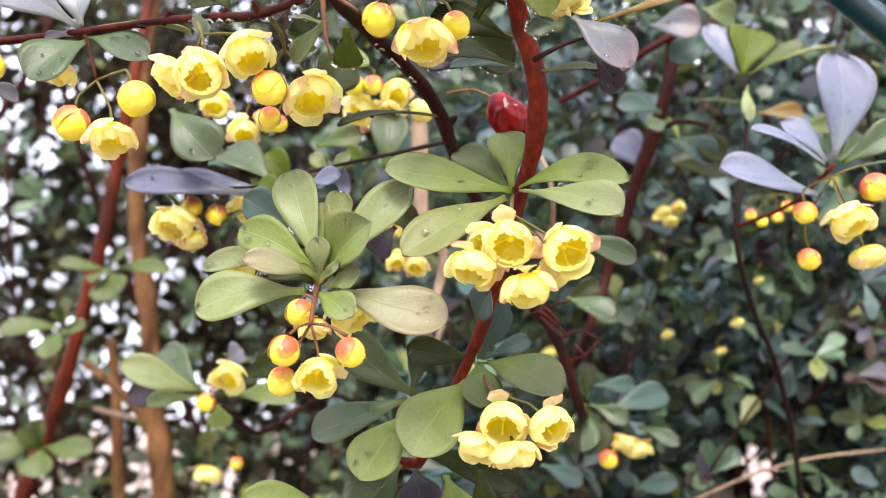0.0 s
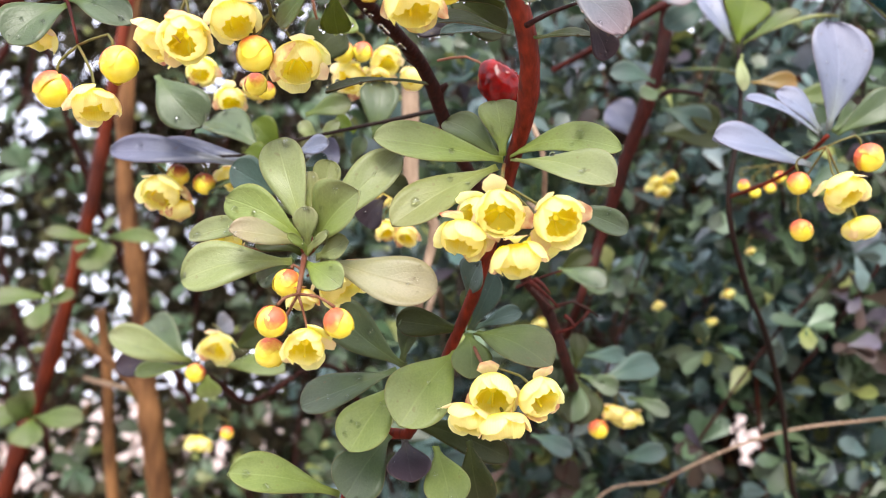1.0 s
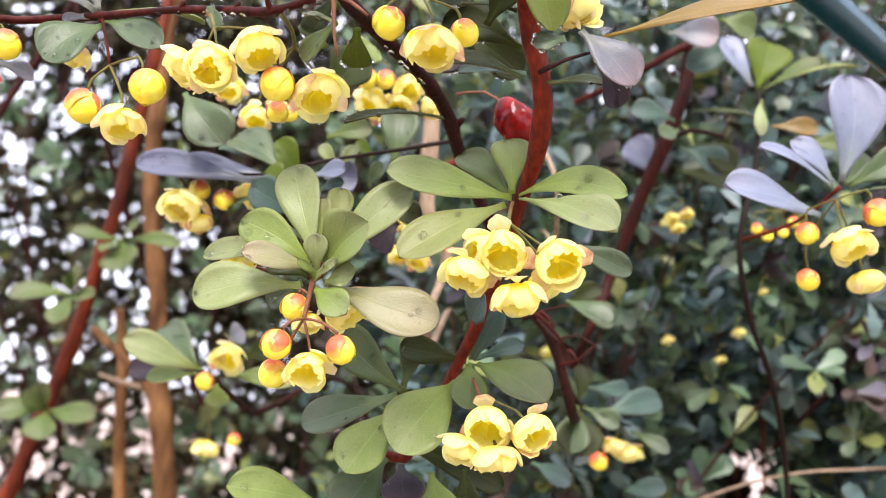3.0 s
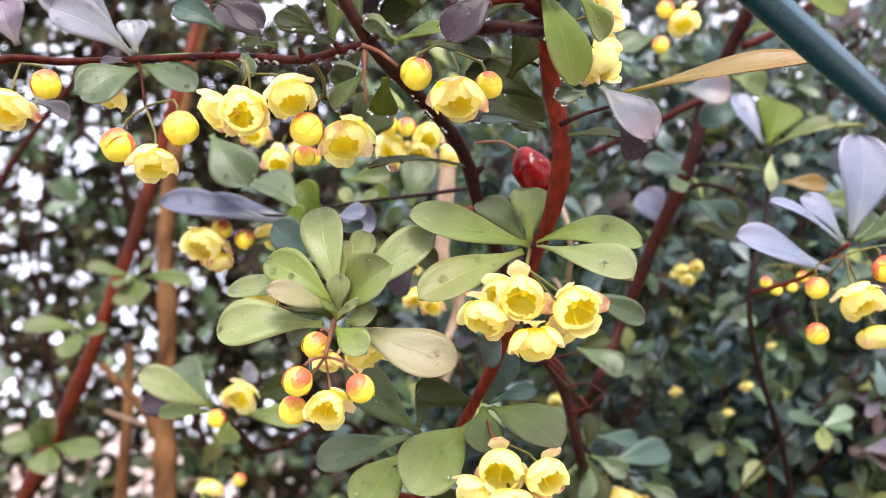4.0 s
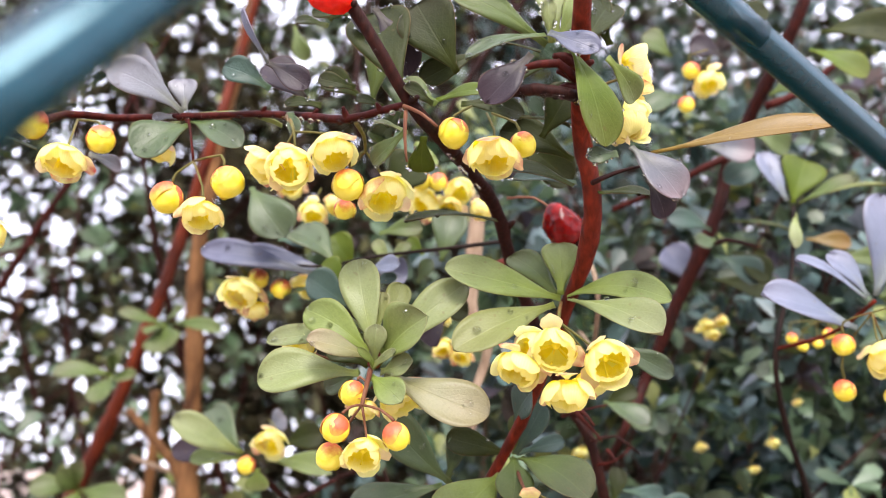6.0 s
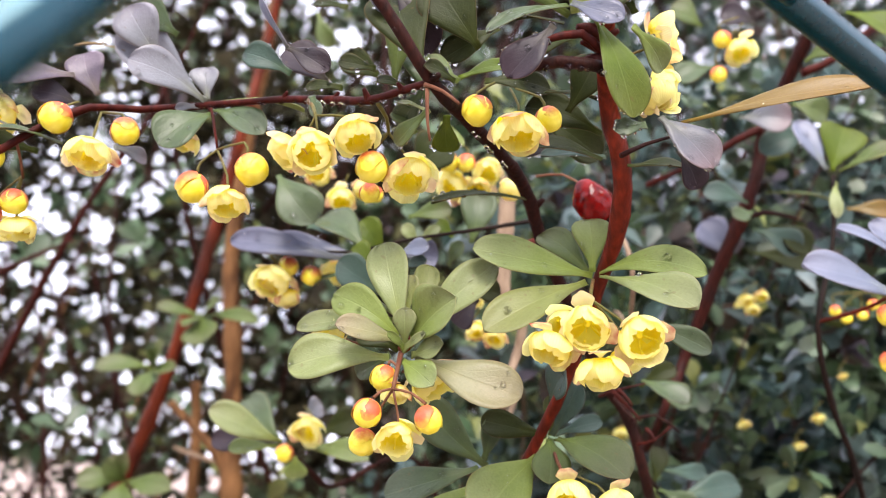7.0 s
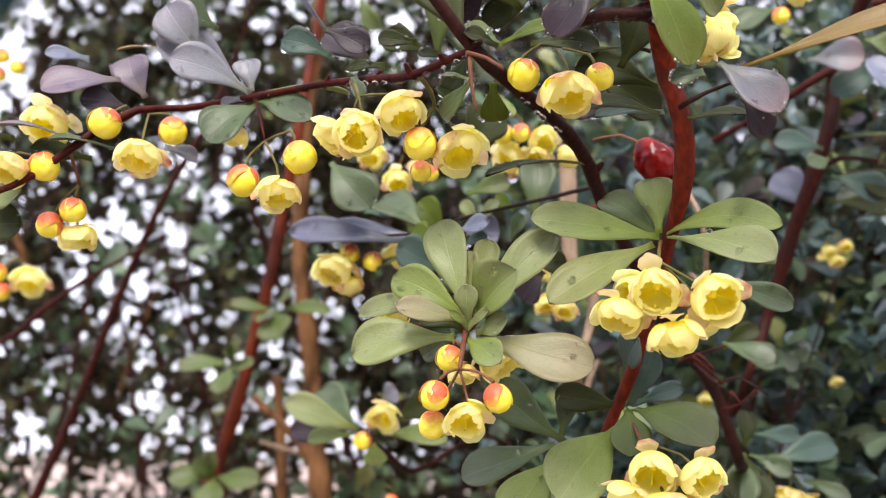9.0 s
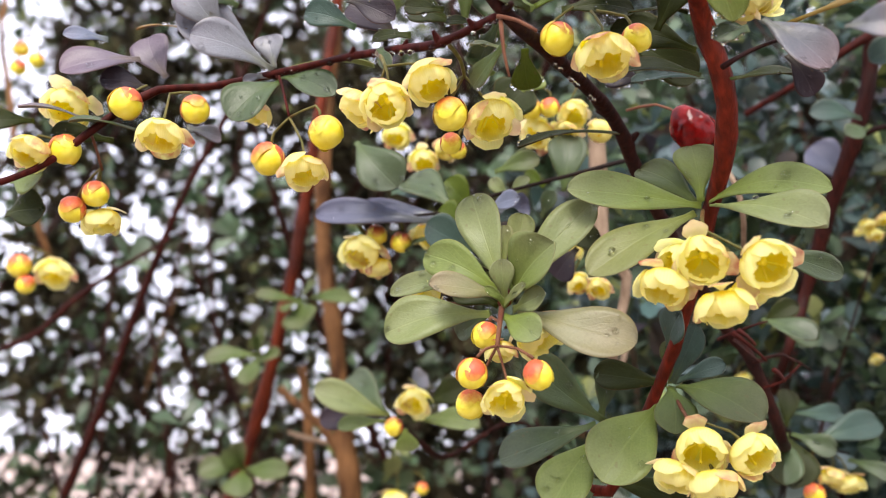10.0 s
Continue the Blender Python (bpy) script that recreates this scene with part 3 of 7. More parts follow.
def drops(name, label, spots):
    """Rain drops that sit on leaves: flattened beads of water; spots: (x, y, z, radius, face)."""
    bead = bmesh.new()
    bmesh.ops.create_icosphere(bead, subdivisions=2, radius=1.15)
    ball = [v.co.copy() for v in bead.verts]
    tris = [tuple(v.index for v in f.verts) for f in bead.faces]
    bead.free()
    verts, faces = [], []
    for x, y, z, r, face in spots:
        m = Matrix.Translation((x, y, z)) @ Vector(face).to_track_quat("Z", "Y").to_matrix().to_4x4() @ Matrix.Diagonal((r, r, r * 0.8, 1))
        faces += [tuple(len(verts) + k for k in f) for f in tris]
        verts += [m @ co for co in ball]
    me = bpy.data.meshes.new(name)
    me.from_pydata(verts, [], faces)
    ob = hung(name, me, WATER)
    return tagged(ob, label, "water drops", kind="stuff")


# ---- an unseen wall added behind the camera to cut sky light, and the ground ----
def plaster_material():
    m, n, l, b = material("grey_plaster")
    col = mix(n, l, ramp(n, l, grain(n, l, 1.2), 0.3, 0.7), (0.36, 0.35, 0.33), (0.46, 0.45, 0.43))
    l.new(col, b.inputs["Base Color"])
    b.inputs["Roughness"].default_value = 0.9
    bump(n, l, b, grain(n, l, 90.0, 5.0), 0.4, 0.004)
    return m


bm = bmesh.new()
bmesh.ops.create_cube(bm, size=1.0, matrix=Matrix.Translation((0, -3.2, 0.8)) @ Matrix.Diagonal((14, 0.3, 1.7, 1)))
bmesh.ops.bevel(bm, geom=bm.edges[:], offset=0.02, segments=2, affect="EDGES")
tagged(linked("sky_block_wall", bm, plaster_material(), smooth=False), "unseen low grey plastered wall added behind the camera to cut sky light", "wall", kind="structure")


bm = bmesh.new()
bmesh.ops.create_grid(bm, x_segments=60, y_segments=60, size=1.0)
for v in bm.verts:
    r = max(abs(v.co.x), abs(v.co.y))
    v.co *= 8 + 1500 * r ** 4
    v.co.z = 0.04 * noise.noise(v.co * 0.7) if r < 0.6 else 0.0
ground = tagged(linked("ground", bm, GROUND), "pale gravel and bare soil under the hedge", "ground", kind="structure")

# ---- chain-link fence in front ----
fence = tagged(new("wire_fence"), "green plastic-coated wire fence strands close before the bush", "fence")
for a in ((((0.03965, 0.05222, 1.32526, 0.002), (-0.01764, 0.02251, 1.22409, 0.002), (-0.0237, 0.01937, 1.21339, 0.002), (-0.23325, -0.0893, 0.84337, 0.002), (-0.7222, -0.34285, -0.02, 0.002)),), (((-0.05643, 0.02184, 1.28103, 0.0025), (0.03236, 0.09585, 1.26970, 0.0025), (0.07272, 0.12949, 1.26455, 0.0025), (2.49432, 2.14789, 0.95555, 0.0025), (10.13960, 8.52022, -0.02000, 0.0025)),)):
    strand = twig("wire", fence, "red", *a[0], sides=24)
    strand.data.materials[0] = WIRE

# ---- central red stem ----
central = stem("barberry_branch", "red", "upright red-brown barberry stem with rosettes of wet leaves and yellow flowers", (-0.0346, 0.34913, -0.03, 0.00222), (-0.0346, 0.29913, 0.53228, 0.00185), (-0.03642, 0.19913, 1.06456, 0.00128), (-0.01642, 0.17913, 1.18456, 0.00122), (-0.00496, 0.17517, 1.19356, 0.00118), (0.00561, 0.16647, 1.21524, 0.00112), (0.01031, 0.15978, 1.22748, 0.0012), (0.01404, 0.15257, 1.24218, 0.00147), (0.01624, 0.14796, 1.24942, 0.00159), (0.01693, 0.143, 1.25832, 0.00176), (0.01542, 0.14039, 1.26577, 0.0018), (0.01273, 0.1376, 1.27409, 0.00169), (0.00968, 0.11704, 1.28685, 0.00164), (0.00933, 0.11463, 1.29444, 0.00159), knots=0.02)
leaf(central, "green", (0.0125, 0.1504, 1.2429), (-0.0102, 0.1419, 1.2443), 0.0083, (0, -0.95, 0.32), 0.06, 0.12)
leaf(central, "green", (0.0126, 0.1512, 1.2439), (0.0117, 0.1539, 1.2553), 0.0077, (0, -1, 0.08), 0.08, 0.12)
leaf(central, "moss", (0.0122, 0.1522, 1.2437), (0.0027, 0.1604, 1.2536), 0.0066, (0, -0.99, 0.13), 0.08, 0.12)
leaf(central, "green", (0.0139, 0.1502, 1.2437), (0.0327, 0.1442, 1.2432), 0.0074, (-0.08, -0.92, 0.39), 0.16, 0.12)
leaf(central, "pale", (0.0142, 0.1485, 1.2424), (0.0292, 0.1348, 1.2343), 0.0088, (0.05, -0.85, 0.52), 0.06, 0.12)
leaf(central, "olive", (0.0114, 0.1497, 1.2414), (-0.0068, 0.1401, 1.2287), 0.0084, (-0.18, -0.97, 0.17), 0.08, 0.12)
leaf(central, "grey", (0.0243, 0.1618, 1.2373), (0.0375, 0.1628, 1.2325), 0.0055, (0, -0.99, 0.13), 0.08, 0.12)
twig("peduncle", central, "stalk", (0.01272, 0.15053, 1.24215, 0.00036), (0.01203, 0.14509, 1.23887, 0.00035), (0.01147, 0.13867, 1.23539, 0.00033))
flower(central, (0.0107, 0.1318, 1.2292), 0.00347, (-0.05, -0.85, -0.52), "half", 10)
twig("pedicel", central, "stalk", (0.01078, 0.13416, 1.23064, 0.00031), (0.01089, 0.13616, 1.23185, 0.00024), (0.01147, 0.13863, 1.23557, 0.00024))
flower(central, (0.0193, 0.1301, 1.2277), 0.00357, (0.23, -0.85, -0.47), "half", 40)
twig("pedicel", central, "stalk", (0.01865, 0.1325, 1.22906, 0.00031), (0.01772, 0.13592, 1.23094, 0.00024), (0.01147, 0.13863, 1.23557, 0.00024))
twig("peduncle", central, "stalk", (0.01147, 0.13863, 1.23557, 0.00028), (0.01237, 0.14424, 1.23327, 0.00029), (0.01265, 0.14601, 1.22972, 0.0003))
flower(central, (0.0047, 0.1346, 1.2255), 0.00336, (-0.25, -0.31, -0.92), "half", 0)
twig("pedicel", central, "stalk", (0.00538, 0.13547, 1.22792, 0.00031), (0.00736, 0.13829, 1.22901, 0.00024), (0.01265, 0.14597, 1.22992, 0.00024))
flower(central, (0.0132, 0.1324, 1.2217), 0.00344, (0.05, -0.2, -0.98), "half", 20)
twig("pedicel", central, "stalk", (0.01301, 0.13293, 1.22437, 0.00031), (0.01289, 0.13633, 1.22645, 0.00024), (0.01265, 0.14597, 1.22992, 0.00024))
flower(central, (0.0189, 0.1397, 1.2259), 0.00331, (0.42, -0.13, -0.9), "half", 70)
twig("pedicel", central, "stalk", (0.01781, 0.14002, 1.22829, 0.00031), (0.01636, 0.14048, 1.23135, 0.00024), (0.01147, 0.13863, 1.23557, 0.00024))
flower(central, (0.0072, 0.1389, 1.2296), 0.00348, (-0.76, -0.59, -0.26), "half", 70)
twig("pedicel", central, "stalk", (0.00927, 0.14052, 1.23032, 0.00031), (0.01087, 0.14177, 1.23086, 0.00024), (0.01147, 0.13863, 1.23557, 0.00024))
leaf(central, "dark", (0.0062, 0.1668, 1.2136), (-0.0072, 0.1704, 1.2158), 0.0060, (0, -0.99, 0.13), 0.08, 0.12)
leaf(central, "teal", (0.0076, 0.1741, 1.2143), (0.0124, 0.1701, 1.2250), 0.0057, (0, -0.95, 0.3), 0.08, 0.12)
leaf(central, "moss", (0.0081, 0.1659, 1.213), (0.0214, 0.1571, 1.2062), 0.0115, (0.18, -0.86, 0.48), 0.14, 0.12)
leaf(central, "moss", (0.0066, 0.165, 1.2127), (0.0068, 0.1576, 1.204), 0.0077, (0, -0.84, 0.54), 0.08, 0.12)
leaf(central, "green", (0.0044, 0.1647, 1.2092), (-0.0059, 0.1542, 1.1958), 0.0122, (-0.09, -0.96, 0.25), 0.08, 0.12)
leaf(central, "green", (-0.0068, 0.168, 1.2034), (-0.0151, 0.1604, 1.1911), 0.0105, (-0.18, -0.97, 0.17), 0.08, 0.12)
leaf(central, "grey", (-0.007, 0.1684, 1.2061), (-0.0254, 0.1689, 1.1991), 0.0085, (0, -0.84, 0.54), 0.08, 0.12)
leaf(central, "grey", (-0.0054, 0.1693, 1.2067), (-0.0199, 0.1628, 1.2181), 0.0085, (-0.3, -0.9, 0.33), 0.08, 0.12)
leaf(central, "grey", (-0.0061, 0.1721, 1.2079), (-0.0044, 0.1702, 1.2167), 0.0045, (0, -0.99, 0.13), 0.08, 0.12)
leaf(central, "plum", (-0.0055, 0.1733, 1.1925), (-0.0038, 0.1667, 1.1851), 0.0085, (0, -0.99, 0.13), 0.08, 0.12)
leaf(central, "green", (-0.0181, 0.173, 1.1823), (-0.0374, 0.1622, 1.1871), 0.0083, (-0.01, -0.82, 0.57), 0.08, 0.12)
leaf(central, "green", (0.0005, 0.1743, 1.1913), (0.0036, 0.166, 1.1805), 0.0089, (-0.01, -0.99, 0.16), 0.08, 0.12)
leaf(central, "grey", (-0.0085, 0.174, 1.1935), (-0.0165, 0.1679, 1.1823), 0.0108, (-0.01, -0.99, 0.16), 0.08, 0.12)
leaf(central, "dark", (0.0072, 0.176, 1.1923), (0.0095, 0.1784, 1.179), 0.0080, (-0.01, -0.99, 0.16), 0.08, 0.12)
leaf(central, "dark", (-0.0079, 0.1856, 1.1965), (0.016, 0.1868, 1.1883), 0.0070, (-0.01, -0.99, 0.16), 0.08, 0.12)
twig("peduncle", central, "rust", (0.00735, 0.16425, 1.21127, 0.00038), (0.00812, 0.1587, 1.20851, 0.00036), (0.00887, 0.15404, 1.20636, 0.00035))
flower(central, (0.01, 0.1449, 1.2013), 0.00348, (-0.05, -0.81, -0.59), "half", 15)
twig("pedicel", central, "stalk", (0.01011, 0.14712, 1.20298, 0.00031), (0.01023, 0.14933, 1.2046, 0.00024), (0.00887, 0.154, 1.20656, 0.00024))
flower(central, (0.0179, 0.1461, 1.2006), 0.00334, (0.44, -0.67, -0.59), "half", 0)
twig("pedicel", central, "stalk", (0.01675, 0.14785, 1.20218, 0.00031), (0.01507, 0.15043, 1.20445, 0.00024), (0.00887, 0.154, 1.20656, 0.00024))
twig("peduncle", central, "rust", (0.00887, 0.154, 1.20656, 0.0003), (0.00999, 0.15982, 1.20321, 0.00031), (0.01041, 0.16063, 1.19945, 0.00031))
flower(central, (0.0061, 0.1479, 1.1969), 0.00319, (-0.35, -0.21, -0.91), "half", 30)
twig("pedicel", central, "stalk", (0.007, 0.14842, 1.19919, 0.00031), (0.00807, 0.1516, 1.19988, 0.00024), (0.01041, 0.16058, 1.19965, 0.00024))
flower(central, (0.0119, 0.146, 1.1959), 0.00331, (0.1, -0.2, -0.98), "half", 0)
twig("pedicel", central, "stalk", (0.0116, 0.14657, 1.19848, 0.00031), (0.01123, 0.15021, 1.19946, 0.00024), (0.01041, 0.16058, 1.19965, 0.00024))
leaf(central, "fresh", (0.0088, 0.1211, 1.2806), (0.0159, 0.1227, 1.2631), 0.0085, (0.38, -0.92, -0.06), 0.08, 0.12)
leaf(central, "green", (0.0154, 0.1243, 1.2813), (0.0218, 0.1311, 1.2768), 0.0052, (-0, -1, 0.03), 0.08, 0.12)
leaf(central, "slate", (0.0045, 0.1202, 1.2828), (0.0132, 0.1177, 1.2786), 0.0054, (-0, -1, 0.03), 0.08, 0.12)
leaf(central, "moss", (0.0043, 0.1217, 1.2813), (-0.0139, 0.116, 1.2872), 0.0064, (-0, -1, 0.03), 0.08, 0.12)
leaf(central, "green", (0.0062, 0.1233, 1.2832), (0.01, 0.1235, 1.293), 0.0049, (-0, -1, 0.03), 0.08, 0.12)
leaf(central, "pale", (0.0053, 0.1216, 1.2817), (0.0039, 0.1193, 1.2891), 0.0029, (-0, -1, 0.03), 0.08, 0.12)
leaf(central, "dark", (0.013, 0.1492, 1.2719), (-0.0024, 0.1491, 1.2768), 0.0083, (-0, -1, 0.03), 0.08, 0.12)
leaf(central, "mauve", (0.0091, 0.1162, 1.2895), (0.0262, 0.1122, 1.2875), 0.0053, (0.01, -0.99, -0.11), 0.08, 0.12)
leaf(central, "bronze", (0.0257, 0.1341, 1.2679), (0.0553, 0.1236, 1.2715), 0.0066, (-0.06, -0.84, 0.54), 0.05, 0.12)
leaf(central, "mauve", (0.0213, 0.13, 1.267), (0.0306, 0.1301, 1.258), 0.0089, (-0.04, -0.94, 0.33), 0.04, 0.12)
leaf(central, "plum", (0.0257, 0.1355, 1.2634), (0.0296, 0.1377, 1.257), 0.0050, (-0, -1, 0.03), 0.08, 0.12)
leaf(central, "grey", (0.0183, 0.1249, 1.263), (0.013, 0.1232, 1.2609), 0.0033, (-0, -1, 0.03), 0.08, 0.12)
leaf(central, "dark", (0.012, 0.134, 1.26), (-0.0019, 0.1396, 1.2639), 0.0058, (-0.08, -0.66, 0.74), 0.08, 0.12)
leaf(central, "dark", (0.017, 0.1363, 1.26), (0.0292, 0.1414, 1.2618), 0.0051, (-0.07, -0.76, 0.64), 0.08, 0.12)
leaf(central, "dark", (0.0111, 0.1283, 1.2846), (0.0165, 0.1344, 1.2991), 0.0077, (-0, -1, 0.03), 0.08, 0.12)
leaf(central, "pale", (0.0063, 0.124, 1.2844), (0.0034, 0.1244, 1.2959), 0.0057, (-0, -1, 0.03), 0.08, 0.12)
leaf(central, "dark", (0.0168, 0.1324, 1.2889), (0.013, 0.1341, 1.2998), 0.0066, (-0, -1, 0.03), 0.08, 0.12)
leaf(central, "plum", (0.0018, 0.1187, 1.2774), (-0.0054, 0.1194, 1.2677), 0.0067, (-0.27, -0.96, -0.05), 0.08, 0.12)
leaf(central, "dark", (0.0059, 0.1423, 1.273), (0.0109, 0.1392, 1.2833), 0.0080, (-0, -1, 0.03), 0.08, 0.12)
twig("twig", central, "maroon", (0.00985, 0.12185, 1.27496, 0.0008), (0.00649, 0.12005, 1.27695, 0.0008), (0.00061, 0.1185, 1.27451, 0.0006))
twig("twig", central, "dark", (0.01117, 0.12276, 1.27222, 0.0011), (0.00302, 0.1214, 1.27226, 0.00109), (-0.00479, 0.12358, 1.27109, 0.00081))
twig("twig", central, "dark", (0.01467, 0.12824, 1.25859, 0.0005), (0.0191, 0.13048, 1.26199, 0.00036), (0.02458, 0.13289, 1.26498, 0.00026))
flower(central, (0.0232, 0.1375, 1.2871), 0.00394, (0.91, -0.32, 0.27), "half", 0)
twig("pedicel", central, "stalk", (0.02185, 0.13848, 1.28621, 0.00031), (0.01644, 0.14041, 1.28459, 0.00024), (0.01168, 0.12875, 1.27658, 0.00024))
flower(central, (0.0236, 0.1384, 1.2766), 0.00370, (0.94, -0.31, -0.1), "half", 40)
twig("pedicel", central, "stalk", (0.02254, 0.13928, 1.27794, 0.00031), (0.01751, 0.14094, 1.27848, 0.00024), (0.01168, 0.12875, 1.27658, 0.00024))
flower(central, (0.0209, 0.1372, 1.2741), 0.00366, (0.31, 0, -0.95), "shut", 0)
twig("pedicel", central, "stalk", (0.01999, 0.1372, 1.27691, 0.00031), (0.01872, 0.13719, 1.28086, 0.00024), (0.01168, 0.12875, 1.27658, 0.00024))
# ---- dark leaning branch with a berry ----
leaning = stem("barberry_branch", "dark", "dark leaning barberry branch with red berries and yellow flowers", (-0.0343, 0.11345, 1.28638, 0.00098), (-0.02887, 0.11641, 1.28097, 0.00114), (-0.02381, 0.11955, 1.27496, 0.00109), (-0.01873, 0.12377, 1.26883, 0.00116), (-0.01351, 0.13109, 1.2662, 0.0012), (-0.00445, 0.1593, 1.26764, 0.00141), (0.0005, 0.17138, 1.26321, 0.00149), (0.00313, 0.17852, 1.2575, 0.00145), (0.02081, 0.21264, 1.23368, 0.0015), (0.02959, 0.22202, 1.22326, 0.0014), (0.03675, 0.23382, 1.2062, 0.0014), (0.04490, 0.28060, 1.20180, 0.0016), (0.05790, 0.37980, 1.18540, 0.0018), (0.06620, 0.48400, 1.11260, 0.002), (0.04442, 0.53382, 0.5881, 0.0025), (0.04442, 0.58382, -0.03, 0.003), knots=0.012)
berry(leaning, (-0.038, 0.1139, 1.2845), (-0.0291, 0.1133, 1.2809), 0.00331, RIPE, "bright red berry")
twig("stalk", leaning, "rust", (0.00076, 0.1805, 1.27429, 0.00032), (0.00698, 0.17656, 1.27359, 0.00031), (0.01134, 0.17142, 1.26889, 0.0003))
berry(leaning, (0.0104, 0.1713, 1.2696), (0.0172, 0.171, 1.2611), 0.00418, BERRY, "wrinkled dark red berry", 0.16)
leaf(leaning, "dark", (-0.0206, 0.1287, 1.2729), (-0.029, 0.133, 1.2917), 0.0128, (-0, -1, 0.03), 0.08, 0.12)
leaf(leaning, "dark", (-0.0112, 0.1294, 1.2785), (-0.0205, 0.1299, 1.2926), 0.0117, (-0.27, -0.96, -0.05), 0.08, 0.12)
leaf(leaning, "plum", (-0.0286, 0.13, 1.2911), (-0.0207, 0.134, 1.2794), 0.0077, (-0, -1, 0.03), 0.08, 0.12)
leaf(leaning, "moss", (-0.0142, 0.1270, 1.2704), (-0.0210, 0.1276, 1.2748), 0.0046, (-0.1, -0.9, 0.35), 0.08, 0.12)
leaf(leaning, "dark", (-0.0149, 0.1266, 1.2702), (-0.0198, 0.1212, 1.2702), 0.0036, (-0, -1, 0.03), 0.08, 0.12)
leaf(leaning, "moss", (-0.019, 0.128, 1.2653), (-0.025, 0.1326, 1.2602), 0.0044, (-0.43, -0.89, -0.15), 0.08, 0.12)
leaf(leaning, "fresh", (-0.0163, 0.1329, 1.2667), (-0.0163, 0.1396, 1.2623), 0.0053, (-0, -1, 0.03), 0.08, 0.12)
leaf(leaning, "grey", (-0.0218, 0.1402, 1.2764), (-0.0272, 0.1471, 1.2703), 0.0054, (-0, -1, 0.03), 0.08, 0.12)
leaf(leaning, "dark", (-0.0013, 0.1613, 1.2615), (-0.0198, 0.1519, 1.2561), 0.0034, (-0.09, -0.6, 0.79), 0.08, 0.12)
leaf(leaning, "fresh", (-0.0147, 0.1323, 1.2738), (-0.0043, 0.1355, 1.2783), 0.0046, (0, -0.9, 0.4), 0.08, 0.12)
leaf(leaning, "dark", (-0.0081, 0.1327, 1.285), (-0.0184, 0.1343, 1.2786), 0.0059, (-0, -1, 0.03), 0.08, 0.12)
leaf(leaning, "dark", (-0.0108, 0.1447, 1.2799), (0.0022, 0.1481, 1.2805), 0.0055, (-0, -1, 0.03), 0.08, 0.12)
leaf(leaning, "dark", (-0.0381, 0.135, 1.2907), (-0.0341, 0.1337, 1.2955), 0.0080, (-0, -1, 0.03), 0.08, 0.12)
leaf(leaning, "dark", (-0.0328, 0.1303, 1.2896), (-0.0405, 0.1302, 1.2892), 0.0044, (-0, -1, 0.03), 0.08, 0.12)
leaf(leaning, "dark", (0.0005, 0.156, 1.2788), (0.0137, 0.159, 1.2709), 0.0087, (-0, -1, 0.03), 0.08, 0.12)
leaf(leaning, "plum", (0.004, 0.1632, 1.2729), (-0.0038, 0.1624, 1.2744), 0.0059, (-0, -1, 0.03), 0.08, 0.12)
twig("peduncle", leaning, "rust", (-0.01954, 0.12308, 1.2676, 0.00042), (-0.01623, 0.12167, 1.26582, 0.00033), (-0.01309, 0.12054, 1.26311, 0.00026))
twig("peduncle", leaning, "rust", (-0.01906, 0.12332, 1.26689, 0.0004), (-0.01851, 0.12301, 1.2613, 0.0003), (-0.01779, 0.12421, 1.25759, 0.0002))
bud(leaning, (-0.0106, 0.13, 1.2664), 0.00275, (0.1, -0.42, -0.9))
twig("pedicel", leaning, "stalk", (-0.01089, 0.13142, 1.26932, 0.00031), (-0.0111, 0.13228, 1.27117, 0.00024), (-0.00813, 0.13353, 1.27401, 0.00024))
flower(leaning, (-0.0031, 0.127, 1.2613), 0.00384, (0.05, -0.25, -0.97), "half", 20)
twig("pedicel", leaning, "stalk", (-0.00324, 0.1278, 1.26422, 0.00031), (-0.0034, 0.1286, 1.26728, 0.00024), (-0.00516, 0.1319, 1.27206, 0.00024))
bud(leaning, (0.0021, 0.1311, 1.266), 0.00234, (0.32, -0.24, -0.92), 1)
twig("pedicel", leaning, "stalk", (0.00118, 0.13181, 1.26856, 0.00031), (0.00037, 0.13242, 1.27091, 0.00024), (-0.00426, 0.13373, 1.27306, 0.00024))
# ---- flat branch with hanging racemes ----
flat = stem("barberry_branch", "maroon", "thin red barberry branch with wet bluish leaves and hanging yellow flowers", (-0.0182, 0.12386, 1.2686, 0.00081), (-0.024, 0.12693, 1.26816, 0.00072), (-0.03051, 0.13008, 1.26739, 0.00079), (-0.03812, 0.13538, 1.26965, 0.00076), (-0.0496, 0.14057, 1.27182, 0.00073), (-0.06784, 0.14698, 1.27261, 0.0007), (-0.08233, 0.14748, 1.27114, 0.0008), (-0.0887, 0.14062, 1.26794, 0.00077), (-0.09579, 0.13836, 1.26254, 0.00082), (-0.09949, 0.13651, 1.25835, 0.00081), (-0.1089, 0.13438, 1.25043, 0.00064), (-0.12779, 0.132, 1.24391, 0.00053), knots=0.03)
leaf(flat, "ash", (-0.0679, 0.1468, 1.2733), (-0.0805, 0.1358, 1.2765), 0.0086, (-0.02, -0.98, 0.2), 0.08, 0.12)
leaf(flat, "ash", (-0.068, 0.1476, 1.2741), (-0.0696, 0.1473, 1.2813), 0.0059, (-0, -1, 0.03), 0.08, 0.12)
leaf(flat, "ash", (-0.0688, 0.147, 1.2725), (-0.0742, 0.147, 1.2717), 0.0019, (-0, -1, 0.03), 0.08, 0.12)
leaf(flat, "green", (-0.0665, 0.1469, 1.2729), (-0.0459, 0.1432, 1.2706), 0.0022, (-0.1, -0.48, 0.87), 0.08, 0.12)
